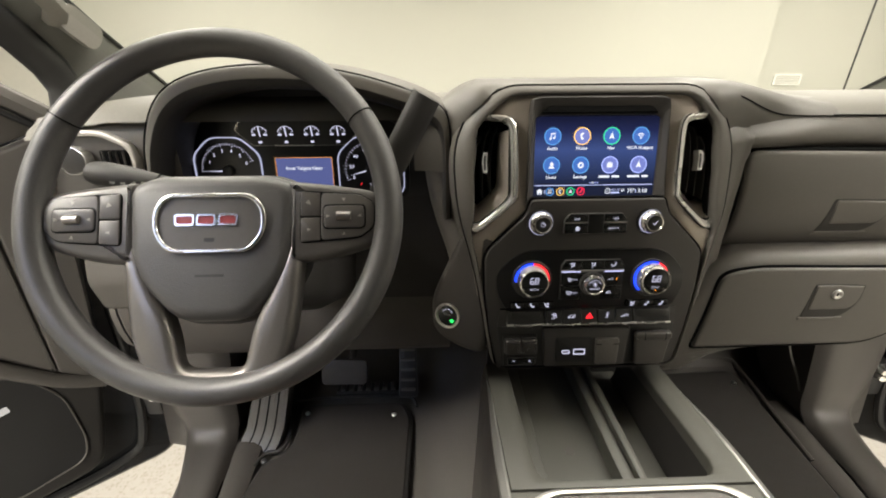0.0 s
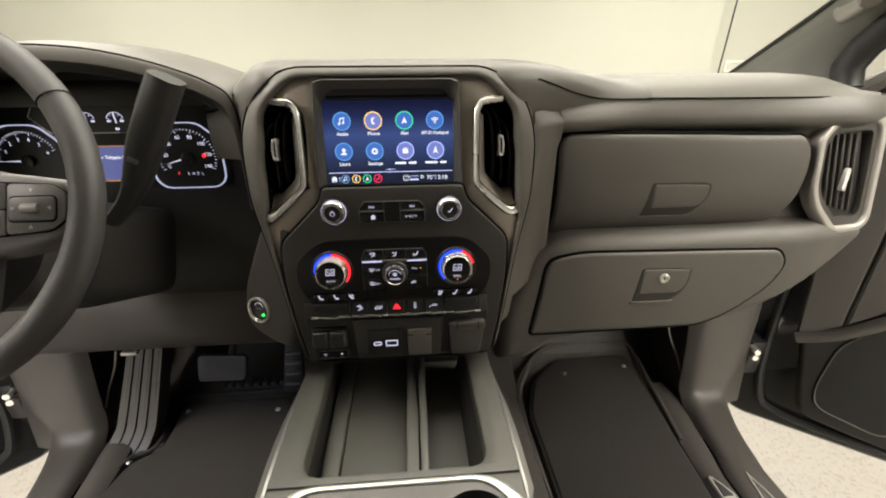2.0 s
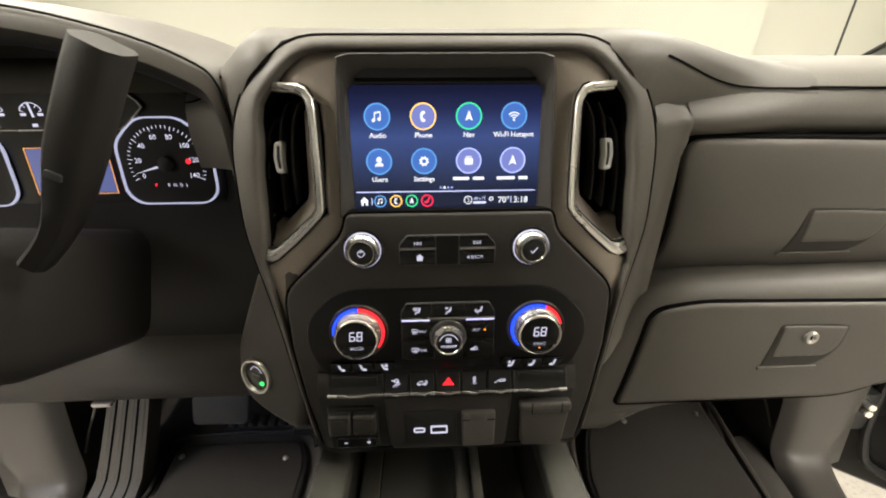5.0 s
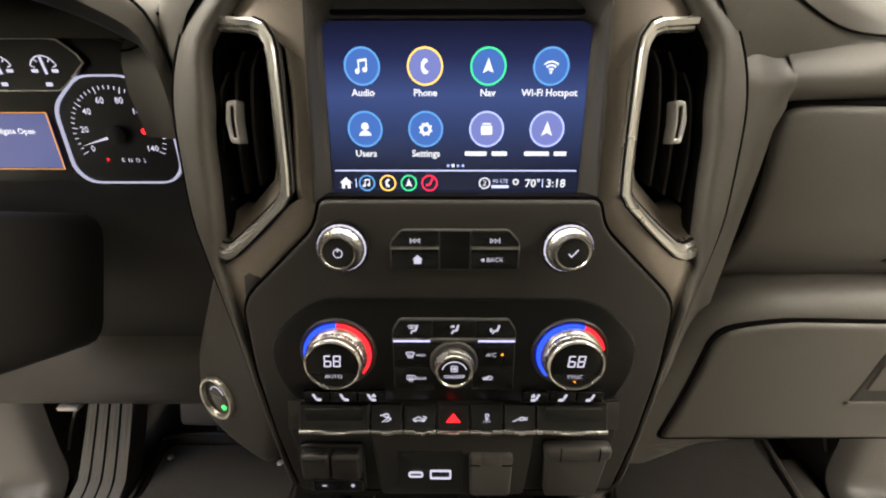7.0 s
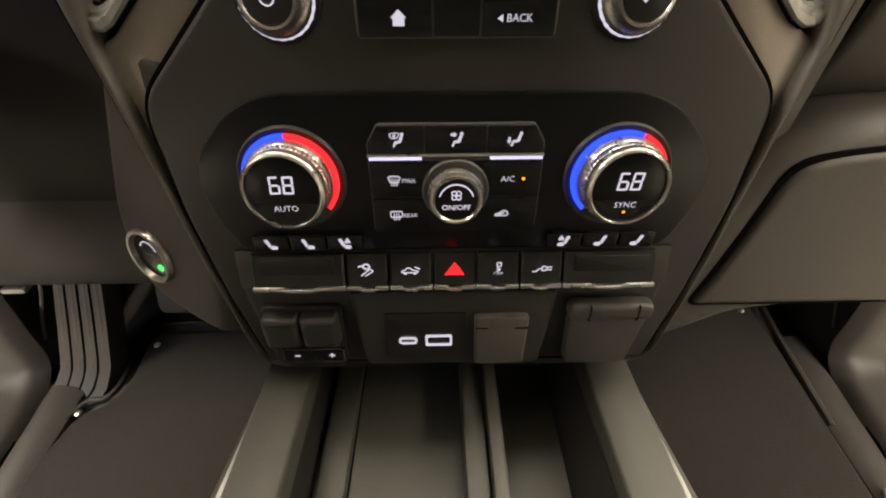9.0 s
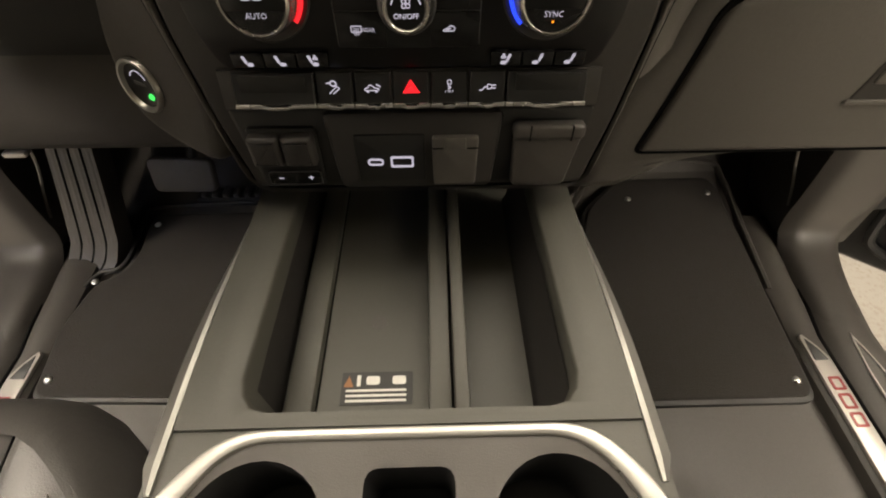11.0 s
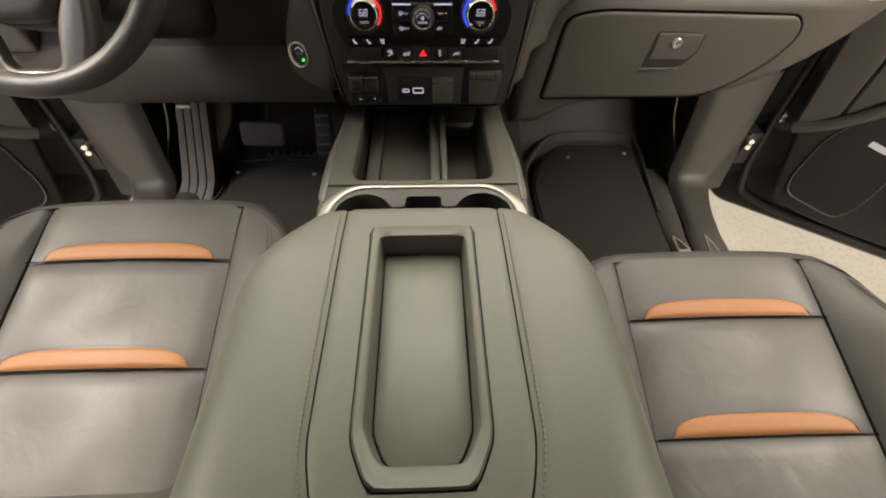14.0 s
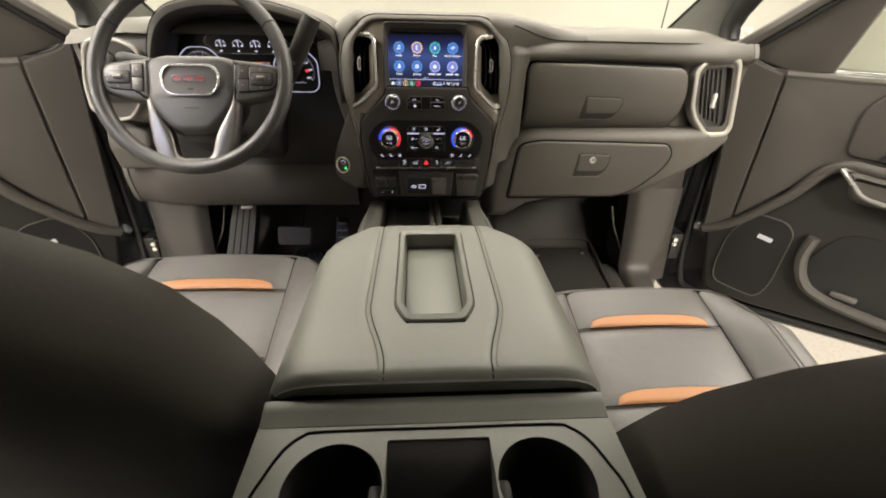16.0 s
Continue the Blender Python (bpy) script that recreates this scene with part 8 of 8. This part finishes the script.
# ---------------------------------------------------------------- the seats
def build_seat(cx, y0, z0, name, label):
    """A front seat: y0 and z0 are the place of the first orange insert's lower edge, cx the middle."""
    s = thing(name, (cx, y0 - 0.1, 0.80), label, "seat", "front seats")
    slope = 0.245

    def zc(y):
        z = z0 + slope * (y - y0)
        r = max(0.0, y - (y0 + 0.06))
        return z - 1.9 * r ** 2

    HALF = 0.1475
    soft_parts = []

    def panel(pname, xa, xb, ya, yb, puff, material, tuck_front=True, lower=0.0, lab=""):
        rows_ = []
        ny = max(4, int((yb - ya) / 0.012))
        for j in range(ny + 1):
            y = ya + (yb - ya) * j / ny
            row_ = []
            for k in range(21):
                t = k / 20
                x = xa + (xb - xa) * t
                ex = min(t, 1 - t) * (xb - xa)
                ey = (min(j, ny - j) if tuck_front else j) / ny * (yb - ya)
                e = min(ex, ey)
                tuck = -0.0045 * max(0.0, 1 - e / 0.009) ** 2
                row_.append((cx + x, y, zc(y) + puff * (1 - (2 * t - 1) ** 2) + tuck + lower))
            rows_.append(row_)
        ob = part(pname, grid(rows_), material, s, lab, sharp=60)
        soft_parts.append(ob)
        return ob

    yf = y0 + 0.095
    # padding under the panels, seen only in the creases
    pad_ = [[(cx + x, y, zc(y) - 0.006) for x in np.linspace(-0.24, 0.24, 9)] for y in np.linspace(y0 - 0.40, yf, 16)]
    soft_parts.append(part("padding", grid(pad_), LEATHER, s))
    panel("cushion_front", -HALF, HALF, y0 + 0.001, yf, 0.006, LEATHER, False)
    panel("cushion_middle", -HALF, HALF, y0 - 0.154, y0 - 0.001, 0.006, LEATHER)
    panel("cushion_rear", -HALF, HALF, y0 - 0.40, y0 - 0.156, 0.006, LEATHER)
    # front roll of the cushion
    def roll_top(x, outer):
        if x < HALF:
            return 0.006 * (1 - (x / HALF) ** 2)
        q = min(1.0, (x - HALF - 0.002) / 0.067)
        return (0.0125 if outer else 0.010) * math.sin(math.pi * min(1, max(0, q) * 0.62 + 0.02))

    rows_ = []
    for k in range(13):
        a = k / 12 * math.pi * 0.62
        R = 0.062
        row_ = []
        for x in np.linspace(-0.262, 0.262, 25):
            u = abs(x) / 0.262
            pull = 0.055 * max(0, (u - 0.6) / 0.4) ** 2
            row_.append((cx + x, yf - pull * 0.4 - 0.001 + R * math.sin(a) * 0.62, zc(yf) + roll_top(abs(x), cx * x > 0) - R * (1 - math.cos(a)) - 0.012 * max(0, (u - 0.8) / 0.2)))
        rows_.append(row_)
    soft_parts.append(part("cushion_roll", grid(rows_), LEATHER, s))
    # orange inserts with rounded upper corners, in a dark crease
    for k in range(2):
        yy = y0 - 0.154 * k
        rows_, edge_ = [], []
        for x in np.linspace(-0.124, 0.124, 41):
            u = abs(x) / 0.124
            ht = 0.0015 + (0.0265 - 0.003 * u * u) * math.sqrt(max(0.0, 1 - u ** 6))
            row_ = []
            for j in range(9):
                v = j / 8
                y = yy + 0.0012 + ht * v
                rim = min(1 - abs(2 * v - 1) ** 6, 1 - u ** 24)
                row_.append((cx + x, y, zc(y) + 0.006 * (1 - (x / HALF) ** 2) - 0.0030 + 0.0052 * rim))
            rows_.append(row_)
            edge_.append((cx + x, yy + 0.0020 + ht, zc(yy + ht) + 0.006 * (1 - (x / HALF) ** 2) + 0.0001))
        part("orange_insert", grid(rows_), ORANGE, s, "orange leather insert across the cushion", sharp=80)
        part("insert_seam", tube(edge_, 0.0009, 5), SEATSHELL, s)
        part("crease", tube([(cx + x, yy - 0.0005, zc(yy) + 0.001 + 0.0055 * (1 - (x / HALF) ** 2)) for x in np.linspace(-HALF, HALF, 20)], 0.0012, 5), GAP, s)
    # side bolsters, highest in the middle of their length
    for sx in (-1, 1):
        rows_ = []
        yb0, yb1 = y0 - 0.40, y0 + 0.095
        for j in range(31):
            t = j / 30
            y = yb0 + (yb1 - yb0) * t
            h = (0.030 + 0.008 * (sx * (1 if cx > 0 else -1) > 0)) * sm(0, 0.2, t) * (1 - 0.75 * sm(0.72, 1.0, t) ** 1.5)
            pull = 0.035 * max(0, (t - 0.8) / 0.2) ** 2
            row_ = []
            for k in range(19):
                u = k / 18
                if u < 0.72:
                    q = u / 0.72
                    x = HALF + 0.002 + (0.102 - pull) * q
                    z = zc(y) + h * math.sin(math.pi * min(1, q * 0.62 + 0.02)) * 1.0 - 0.0045 * (1 - min(1, q / 0.10)) ** 2
                else:
                    q = (u - 0.72) / 0.28
                    x = HALF + 0.104 - pull + 0.016 * math.sin(math.pi * 0.5 * min(1, q * 2)) - 0.004 * q
                    z = zc(y) + h * math.sin(math.pi * 0.64) - 0.015 * q - 0.16 * q ** 2
                row_.append((cx + sx * x, y, z))
            rows_.append(row_)
        soft_parts.append(part("bolster", grid(rows_), LEATHER, s, "raised side bolster", sharp=60))
        for q in (0.60, 0.68):
            seam = []
            for j in range(3, 30):
                t = j / 30
                y = yb0 + (yb1 - yb0) * t
                h = (0.030 + 0.008 * (sx * (1 if cx > 0 else -1) > 0)) * sm(0, 0.2, t) * (1 - 0.75 * sm(0.72, 1.0, t) ** 1.5)
                pull = 0.035 * max(0, (t - 0.8) / 0.2) ** 2
                seam.append((cx + sx * (HALF + 0.004 + (0.100 - pull) * q), y, zc(y) + h * math.sin(math.pi * min(1, q * 0.62 + 0.02)) + 0.0006))
            soft_parts.append(part("bolster_seam", tube(seam, 0.0009, 5), SEATSHELL, s))
        soft_parts.append(part("panel_crease", tube([(cx + sx * (HALF + 0.001), y, zc(y) - 0.0045) for y in np.linspace(yb0, yb1, 24)], 0.0013, 5), GAP, s))
    # the front corners of the cushion are rounded in plan
    for ob in soft_parts:
        for v in ob.data.vertices:
            q = max(0.0, (abs(v.co.x - cx) - 0.135) / 0.125)
            w = sm(y0 - 0.09, y0 + 0.12, v.co.y)
            v.co.y -= 0.100 * q ** 1.8 * w
            v.co.z -= 0.022 * q ** 1.5 * w
    # seat base and its side valance
    part("seat_base", block(cx - 0.24, cx + 0.24, y0 - 0.42, y0 + 0.04, 0.78, z0 - 0.08, 0.02), BLACK, s)
    # backrest: its front edge rises and leans back, shell behind
    ax = 0.245

    def back_y(z):
        t = (z - 1.166)
        return y0 - 0.321 - 0.42 * t - 0.55 * max(0, t) ** 2

    secs = []
    for z in (0.96, 1.02, 1.09, 1.166, 1.24, 1.31, 1.38, 1.43, 1.47, 1.50, 1.53, 1.555, 1.57):
        f = back_y(z)
        w = ax - 0.085 * sm(1.30, 1.575, z) ** 2 - 0.03 * sm(1.42, 1.57, z)
        d = 0.125 - 0.04 * sm(1.2, 1.57, z)
        dip = 0.045 * (1 - sm(1.3, 1.56, z))
        c = 1.0 - 0.5 * sm(1.54, 1.57, z)
        secs.append([(cx + a * w, f + b, z) for a, b in ((-0.62, -dip), (-0.78, -dip * 0.5), (-0.90, -0.004), (-0.985, 0.0 - 0.006), (-1.0, -0.03), (-0.985, -d * 0.7), (-0.90, -d), (-0.5, -d - 0.012), (0, -d - 0.016), (0.5, -d - 0.012), (0.90, -d), (0.985, -d * 0.7), (1.0, -0.03), (0.985, -0.006), (0.90, -0.004), (0.78, -dip * 0.5), (0.62, -dip), (0, -dip))])
    part("backrest", loft(secs), SEATSHELL, s, "dark textured backrest", sharp=60)
    hr = []
    for z, w, d in ((1.62, 0.11, 0.04), (1.64, 0.13, 0.05), (1.72, 0.135, 0.055), (1.79, 0.12, 0.05), (1.81, 0.09, 0.035)):
        f = back_y(1.57) - 0.05
        hr.append([(cx + w * math.cos(a), f + d * math.sin(a), z) for a in np.linspace(0, 2 * math.pi, 20)[:-1]])
    part("headrest", loft(hr), LEATHER, s)
    for sx in (-1, 1):
        part("headrest_post", tube([(cx + sx * 0.06, back_y(1.57) - 0.05, 1.54), (cx + sx * 0.06, back_y(1.57) - 0.05, 1.64)], 0.006, 8), STEEL, s)
    return s


build_seat(-0.441, 0.294, 1.058, "bucket_seat", "dark grey leather driver seat with orange inserts")
build_seat(0.447, 0.198, 1.020, "bucket_seat", "dark grey leather passenger seat with orange inserts")

# ---------------------------------------------------------------- footwells
def floor_mat(outline, snaps, name_label, slope):
    m = thing("floor_mat", (sum(p[0] for p in outline) / len(outline), 0.72, 0.724), name_label, "floor mat", "floor mats")
    T = plane_frame((0, 0.52, 0.728), (1, 0, 0), (0, 1, slope))
    loc = [(x, y - 0.52) for x, y in outline]
    cx_, cy_ = sum(p[0] for p in loc) / len(loc), sum(p[1] for p in loc) / len(loc)
    o = rounded(loc, 0.022, 6)
    part("edge", prism([(cx_ + (x - cx_) * 1.035, cy_ + (y - cy_) * 1.03) for x, y in o], 0.02, 0.004, 2, z=-0.001), RUBBERD, m, "black rubber edge", m=T)
    part("carpet", prism(o, 0.012, 0.005, 3, z=0.003), CARPET, m, "black carpet face", m=T)
    for x, y in snaps:
        part("snap", lathe([(0.0062, 0.002), (0.0062, 0.0048), (0.0045, 0.0066), (0.002, 0.007)], 16, at=(x, y - 0.52)), STEEL, m, "bright press stud", m=T)
    return m


floor_mat([(0.318, 0.500), (0.626, 0.500), (0.634, 0.70), (0.648, 0.955), (0.635, 0.985), (0.430, 0.980), (0.345, 0.90), (0.312, 0.80)], ((0.439, 0.923), (0.620, 0.937), (0.333, 0.521), (0.607, 0.526)), "black passenger carpet mat with four press studs", 0.05)
floor_mat([(-0.632, 0.530), (-0.300, 0.520), (-0.292, 0.86), (-0.315, 0.915), (-0.572, 0.912), (-0.582, 0.89), (-0.573, 0.80), (-0.592, 0.757), (-0.628, 0.744), (-0.648, 0.65)], ((-0.563, 0.882), (-0.335, 0.870), (-0.629, 0.744), (-0.617, 0.557)), "black driver carpet mat with bright press studs", 0.02)
# moulded liner rims round the mats
single("passenger_floor_liner", tube(curve_pts([(0.30, 0.48, 0.722), (0.292, 0.82, 0.735), (0.33, 0.93, 0.752), (0.42, 1.02, 0.765), (0.64, 1.025, 0.765), (0.672, 0.98, 0.752), (0.664, 0.85, 0.738), (0.650, 0.70, 0.730)], 6), 0.007, 8), RUBBER, "raised rim of the rubber floor liner", "floor liner")
single("driver_floor_liner", tube(curve_pts([(-0.652, 0.52, 0.722), (-0.664, 0.66, 0.725), (-0.640, 0.762, 0.728), (-0.604, 0.776, 0.730), (-0.592, 0.81, 0.732), (-0.600, 0.90, 0.737), (-0.580, 0.930, 0.742), (-0.32, 0.935, 0.742), (-0.275, 0.90, 0.735)], 6), 0.005, 8), RUBBERD, "raised rim of the rubber floor liner", "floor liner")

# carpeted slope beside the console on the passenger side
secs = []
for y in np.linspace(0.50, 1.15, 10):
    r = 0.10 * sm(0.85, 1.1, y)
    secs.append([(0.16, y, 0.72), (0.16, y, 0.86 + r), (0.20, y, 0.85 + r), (0.25, y, 0.80 + r), (0.285, y, 0.745 + r), (0.30, y, 0.715 + r * 0.9), (0.30, y, 0.70)])
single("tunnel_carpet", loft(secs), RUBBER, "dark moulded liner along the tunnel", "trim", "structure")
rows_ = []
for x in np.linspace(0.18, 0.70, 14):
    rows_.append([(x, 0.99, 0.742), (x, 1.02, 0.765), (x, 1.06, 0.80), (x, 1.12, 0.88), (x, 1.18, 0.96), (x, 1.25, 1.05)])
single("toe_board", grid(rows_), RUBBER, "dark moulded toe board", "trim", "structure")

# dead pedal with upright ribs
dp = thing("dead_pedal", (-0.66, 0.80, 0.73), "grey ribbed plastic foot rest", "foot rest")
secs = []
path = ((0.775, 0.720), (0.792, 0.733), (0.815, 0.765), (0.85, 0.84), (0.885, 0.92), (0.92, 1.00))
for k, (y, z) in enumerate(path):
    w0, w1 = -0.722 + 0.016 * k, -0.622 + 0.011 * k
    secs.append([(w0, y, z), (w1, y, z), (w1, y + 0.03, z - 0.03), (w0, y + 0.03, z - 0.03)])
part("plate", loft(secs), PLASTIC, dp)
for j in range(4):
    t = 0.10 + 0.26 * j
    line = []
    for k, (y, z) in enumerate(path):
        w0, w1 = -0.722 + 0.016 * k, -0.622 + 0.011 * k
        line.append((w0 + (w1 - w0) * t, y + 0.006, z - 0.006))
    part("rib", tube(curve_pts(line, 3), 0.0088, 10), PLASTIC, dp)
for j in range(3):
    line = []
    for k, (y, z) in enumerate(path):
        w0, w1 = -0.722 + 0.016 * k, -0.622 + 0.011 * k
        line.append((w0 + (w1 - w0) * (0.23 + 0.26 * j), y - 0.0005, z + 0.0005))
    part("groove", tube(curve_pts(line, 3), 0.0018, 6), GAP, dp)

# pedals
bp = thing("brake_pedal", (-0.457, 0.92, 0.74), "dark rubber brake pedal", "pedal")
part("pad", prism(rounded([(-0.058, -0.032), (0.058, -0.034), (0.060, 0.030), (-0.060, 0.034)], 0.014, 4), 0.014, 0.005, 3), RUBBER, bp, m=plane_frame((-0.457, 0.895, 0.863), (1, 0, 0), (0, 0.45, 0.9)))
part("arm", tube([(-0.44, 0.905, 0.865), (-0.43, 0.98, 0.95), (-0.42, 1.02, 1.10)], 0.009, 8), BLACK, bp)
gp = thing("accelerator_pedal", (-0.30, 0.95, 0.74), "black ribbed accelerator pedal", "pedal")
part("pad", prism(rounded([(-0.026, -0.075), (0.026, -0.075), (0.022, 0.075), (-0.022, 0.075)], 0.008), 0.014, 0.004), BLACK, gp, m=plane_frame((-0.297, 0.935, 0.835), (1, 0, 0), (0, 0.5, 0.87)))
for k in range(5):
    part("rib", block(-0.019, 0.019, -0.058 + 0.026 * k, -0.050 + 0.026 * k, 0, 0.005, 0.0015, 1), PLASTICL, gp, m=plane_frame((-0.297, 0.935, 0.835), (1, 0, 0), (0, 0.5, 0.87)))
rb = thing("heel_grip", (-0.40, 0.945, 0.73), "black ribbed rubber heel grip on the floor", "floor liner")
part("base", block(-0.50, -0.27, 0.945, 0.978, 0.735, 0.752, 0.005), RUBBERD, rb)
for k in range(9):
    part("rib", block(-0.487 + 0.023 * k, -0.474 + 0.023 * k, 0.944, 0.974, 0.750, 0.762, 0.003, 1), RUBBER, rb)

# ---------------------------------------------------------------- the open front doors
def open_door(sx):
    side = "driver" if sx < 0 else "passenger"
    d = thing(side + "_door", (sx * 1.2, 0.58, 0.60), "open black " + side + " door with dark grey inner panel", "door", "open front doors")
    F = plane_frame((0.925, 0.893, 0), (0.6606, -0.7507, 0), (0, 0, 1))
    T = F if sx > 0 else Matrix.Diagonal((-1, 1, 1, 1)) @ F

    def low(s):
        return 0.585 + 0.16 * s

    # painted shell, with its curled lower and front edge
    sh = [(-0.02, 0.62), (0.03, low(0.03)), (0.35, low(0.35)), (0.8, low(0.8)), (1.16, low(1.0)), (1.16, 1.44), (0.16, 1.445), (0.0, 1.48), (-0.02, 1.40)]
    part("shell", prism(rounded(sh, 0.03), 0.10, 0.02, 3, z=-0.035), PAINT, d, "black painted door shell", m=T)
    part("edge_seal", tube([(p[0], p[1], -0.032) for p in curve_pts([(0.03, 1.40, 0), (0.035, 1.0, 0), (0.06, 0.72, 0), (0.13, 0.655, 0), (0.4, low(0.4) + 0.035, 0), (1.0, low(0.95) + 0.035, 0)], 6)], 0.010, 8), BLACK, d, "black rubber door seal", m=T)
    # lower trim
    lowp = [(0.150, 0.700), (0.30, 0.700), (0.60, 0.745), (1.13, 0.80), (1.13, 1.20), (0.350, 1.212), (0.33, 1.195), (0.262, 1.108), (0.165, 0.985), (0.095, 0.92)]
    part("lower_trim", prism(rounded(lowp, [0.04, 0.05, 0.05, 0.03, 0.03, 0.02, 0.03, 0.05, 0.03, 0.02], 5), 0.05, 0.015, 4, z=0.004), BLACKPL, d, "dark lower door trim", m=T)
    # upper trim in two fields with a slanting joint
    front = [(0.026, 1.478), (0.054, 1.22), (0.086, 0.92), (0.156, 0.985), (0.1505, 1.190), (0.1445, 1.427), (0.06, 1.455)]
    part("front_trim", prism(rounded(front, 0.006), 0.05, 0.006, 3, z=0.006), DOORTRIM, d, "smooth dark trim ahead of the window", m=T)
    upper = [(0.1475, 1.427), (0.1535, 1.190), (0.159, 0.988), (0.262, 1.118), (0.338, 1.228), (1.13, 1.235), (1.13, 1.432)]
    part("upper_trim", prism(rounded(upper, [0.004, 0.02, 0.004, 0.05, 0.03, 0.03, 0.02], 4), 0.05, 0.005, 3, z=0.007), DOORTRIM, d, "dark vinyl upper door trim", m=T)
    part("belt_line", tube([(0.150, 1.427, 0.0), (1.13, 1.434, 0.0)], 0.011, 8), PLASTICL, d, "pale window ledge strip", m=T)
    # armrest sweep
    sweep = curve_pts([(0.09, 0.920, 0.004), (0.165, 0.972, 0.006), (0.272, 1.097, 0.010), (0.342, 1.210, 0.020), (0.46, 1.222, 0.045), (0.8, 1.215, 0.055), (1.1, 1.21, 0.05)], 6)
    part("sweep", tube(sweep, 0.015, 10, flat=0.9), DOORTRIM, d, "raised moulding sweeping up to the armrest", m=T)
    part("armrest", prism(rounded([(0.40, 1.135), (1.10, 1.12), (1.10, 1.205), (0.37, 1.215)], 0.02), 0.06, 0.02, 4, z=0.06), DOORTRIM, d, m=T)
    part("pull_handle", tube(curve_pts([(0.355, 1.212, 0.030), (0.385, 1.190, 0.055), (0.425, 1.158, 0.066), (0.50, 1.150, 0.070), (0.60, 1.155, 0.068)], 6), 0.006, 8), CHROME, d, "satin chrome edge of the pull handle", m=T)
    part("handle_strip", tube([(0.360, 1.214, 0.034), (0.50, 1.219, 0.052), (0.80, 1.214, 0.058)], 0.0055, 8), CHROME, d, "satin chrome strip", m=T)
    part("trim_backing", prism([(0.05, 1.44), (0.10, 0.96), (0.16, 0.98), (0.26, 1.11), (0.35, 1.22), (1.12, 1.225), (1.12, 1.425)], 0.03, z=-0.001), PLASTIC, d, m=T)
    bez = [(0.345, 1.242), (0.66, 1.242), (0.64, 1.425), (0.385, 1.425), (0.338, 1.365)]
    part("switch_bezel", prism(rounded(bez, 0.03), 0.012, 0.006, 3, z=0.016), PLASTIC, d, m=T)
    # Flat black plates stand for the shade inside the handle cup and grip.
    part("handle_cup_shade", prism(rounded([(0.46, 1.29), (0.60, 1.285), (0.58, 1.36), (0.49, 1.37)], 0.02), 0.004, z=0.018), BLACK, d, m=T)
    part("grip_recess_shade", prism(rounded([(0.41, 1.245), (0.66, 1.243), (0.66, 1.272), (0.43, 1.275)], 0.01), 0.004, z=0.0195), BLACK, d, m=T)
    # speaker field with its lit courtesy lamp
    spk = [(0.175, 0.745), (0.31, 0.735), (0.330, 0.80), (0.330, 0.99), (0.300, 1.020), (0.215, 1.025), (0.165, 0.93), (0.160, 0.80)]
    part("speaker_rim", frame_ring(resample(rounded(spk, 0.03, 5), 64), resample(rounded([((s - 0.245) * 0.965 + 0.245, (z - 0.88) * 0.98 + 0.88) for s, z in spk], 0.03, 5), 64), 0.01, 0.001, 0.002), PLASTICL, d, "rim of the speaker field", m=T @ Matrix.Translation((0, 0, 0.0075)))
    part("speaker_grille", prism(rounded([((s - 0.245) * 0.96 + 0.245, (z - 0.88) * 0.975 + 0.88) for s, z in spk], 0.03, 5), 0.006, z=0.0065), BLACK, d, "black speaker grille", m=T)
    lamp = part("courtesy_lamp", prism(rounded([(0.243, 0.947), (0.284, 0.941), (0.286, 0.955), (0.245, 0.961)], 0.003), 0.004, 0.0012, z=0.0105), LAMP, d, "small lit courtesy lamp", m=T)
    # map pocket: a flat black sheet painted in place of its inner shade
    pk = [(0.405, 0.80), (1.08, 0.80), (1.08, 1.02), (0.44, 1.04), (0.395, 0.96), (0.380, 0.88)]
    part("map_pocket_shade", prism(rounded(pk, 0.04, 5), 0.004, z=0.0075), BLACK, d, "flat black sheet for the shade in the map pocket", m=T)
    lip = [(p[0], p[1], 0.018) for p in curve_pts([(0.375, 1.00, 0), (0.370, 0.93, 0), (0.395, 0.862, 0), (0.45, 0.825, 0), (0.60, 0.808, 0), (1.08, 0.80, 0)], 6)]
    part("pocket_lip", tube(lip, 0.016, 8), PLASTIC, d, "rolled lip of the map pocket", m=T)
    part("pocket_clip", block(0.47, 0.53, 0.84, 0.855, 0.008, 0.022, 0.003), PLASTICL, d, m=T)
    # window frame, sail panel and glass
    part("sail_panel", prism([(0.02, 1.475), (0.15, 1.435), (0.245, 1.440), (0.275, 1.56), (0.315, 1.72), (0.20, 1.62), (0.10, 1.545)], 0.03, 0.006, 2, z=-0.004), PLASTIC, d, "dark mirror sail panel", m=T)
    fr = [(p[0], p[1], -0.012) for p in curve_pts([(0.0, 1.478, 0), (0.10, 1.56, 0), (0.22, 1.66, 0), (0.36, 1.765, 0), (0.52, 1.84, 0), (0.75, 1.88, 0), (1.08, 1.88, 0)], 6)]
    part("window_frame", tube(fr, 0.020, 8), PLASTICL, d, "grey window frame", m=T)
    part("frame_seal", tube([(a + 0.012, b - 0.022, c + 0.012) for a, b, c in fr], 0.007, 6), BLACK, d, m=T)
    part("rear_post", tube([(1.10, 1.43, -0.012), (1.08, 1.88, -0.012)], 0.022, 8), PLASTIC, d, m=T)
    gpts = [(0.24, 1.43), (1.09, 1.435), (1.08, 1.875), (0.75, 1.875), (0.52, 1.835), (0.36, 1.76), (0.31, 1.72)]
    g = part("window_glass", prism(gpts, 0.004, z=-0.016), GLASS, d, "clear door glass", m=T)
    g.visible_shadow = False
    return d


open_door(1)
open_door(-1)
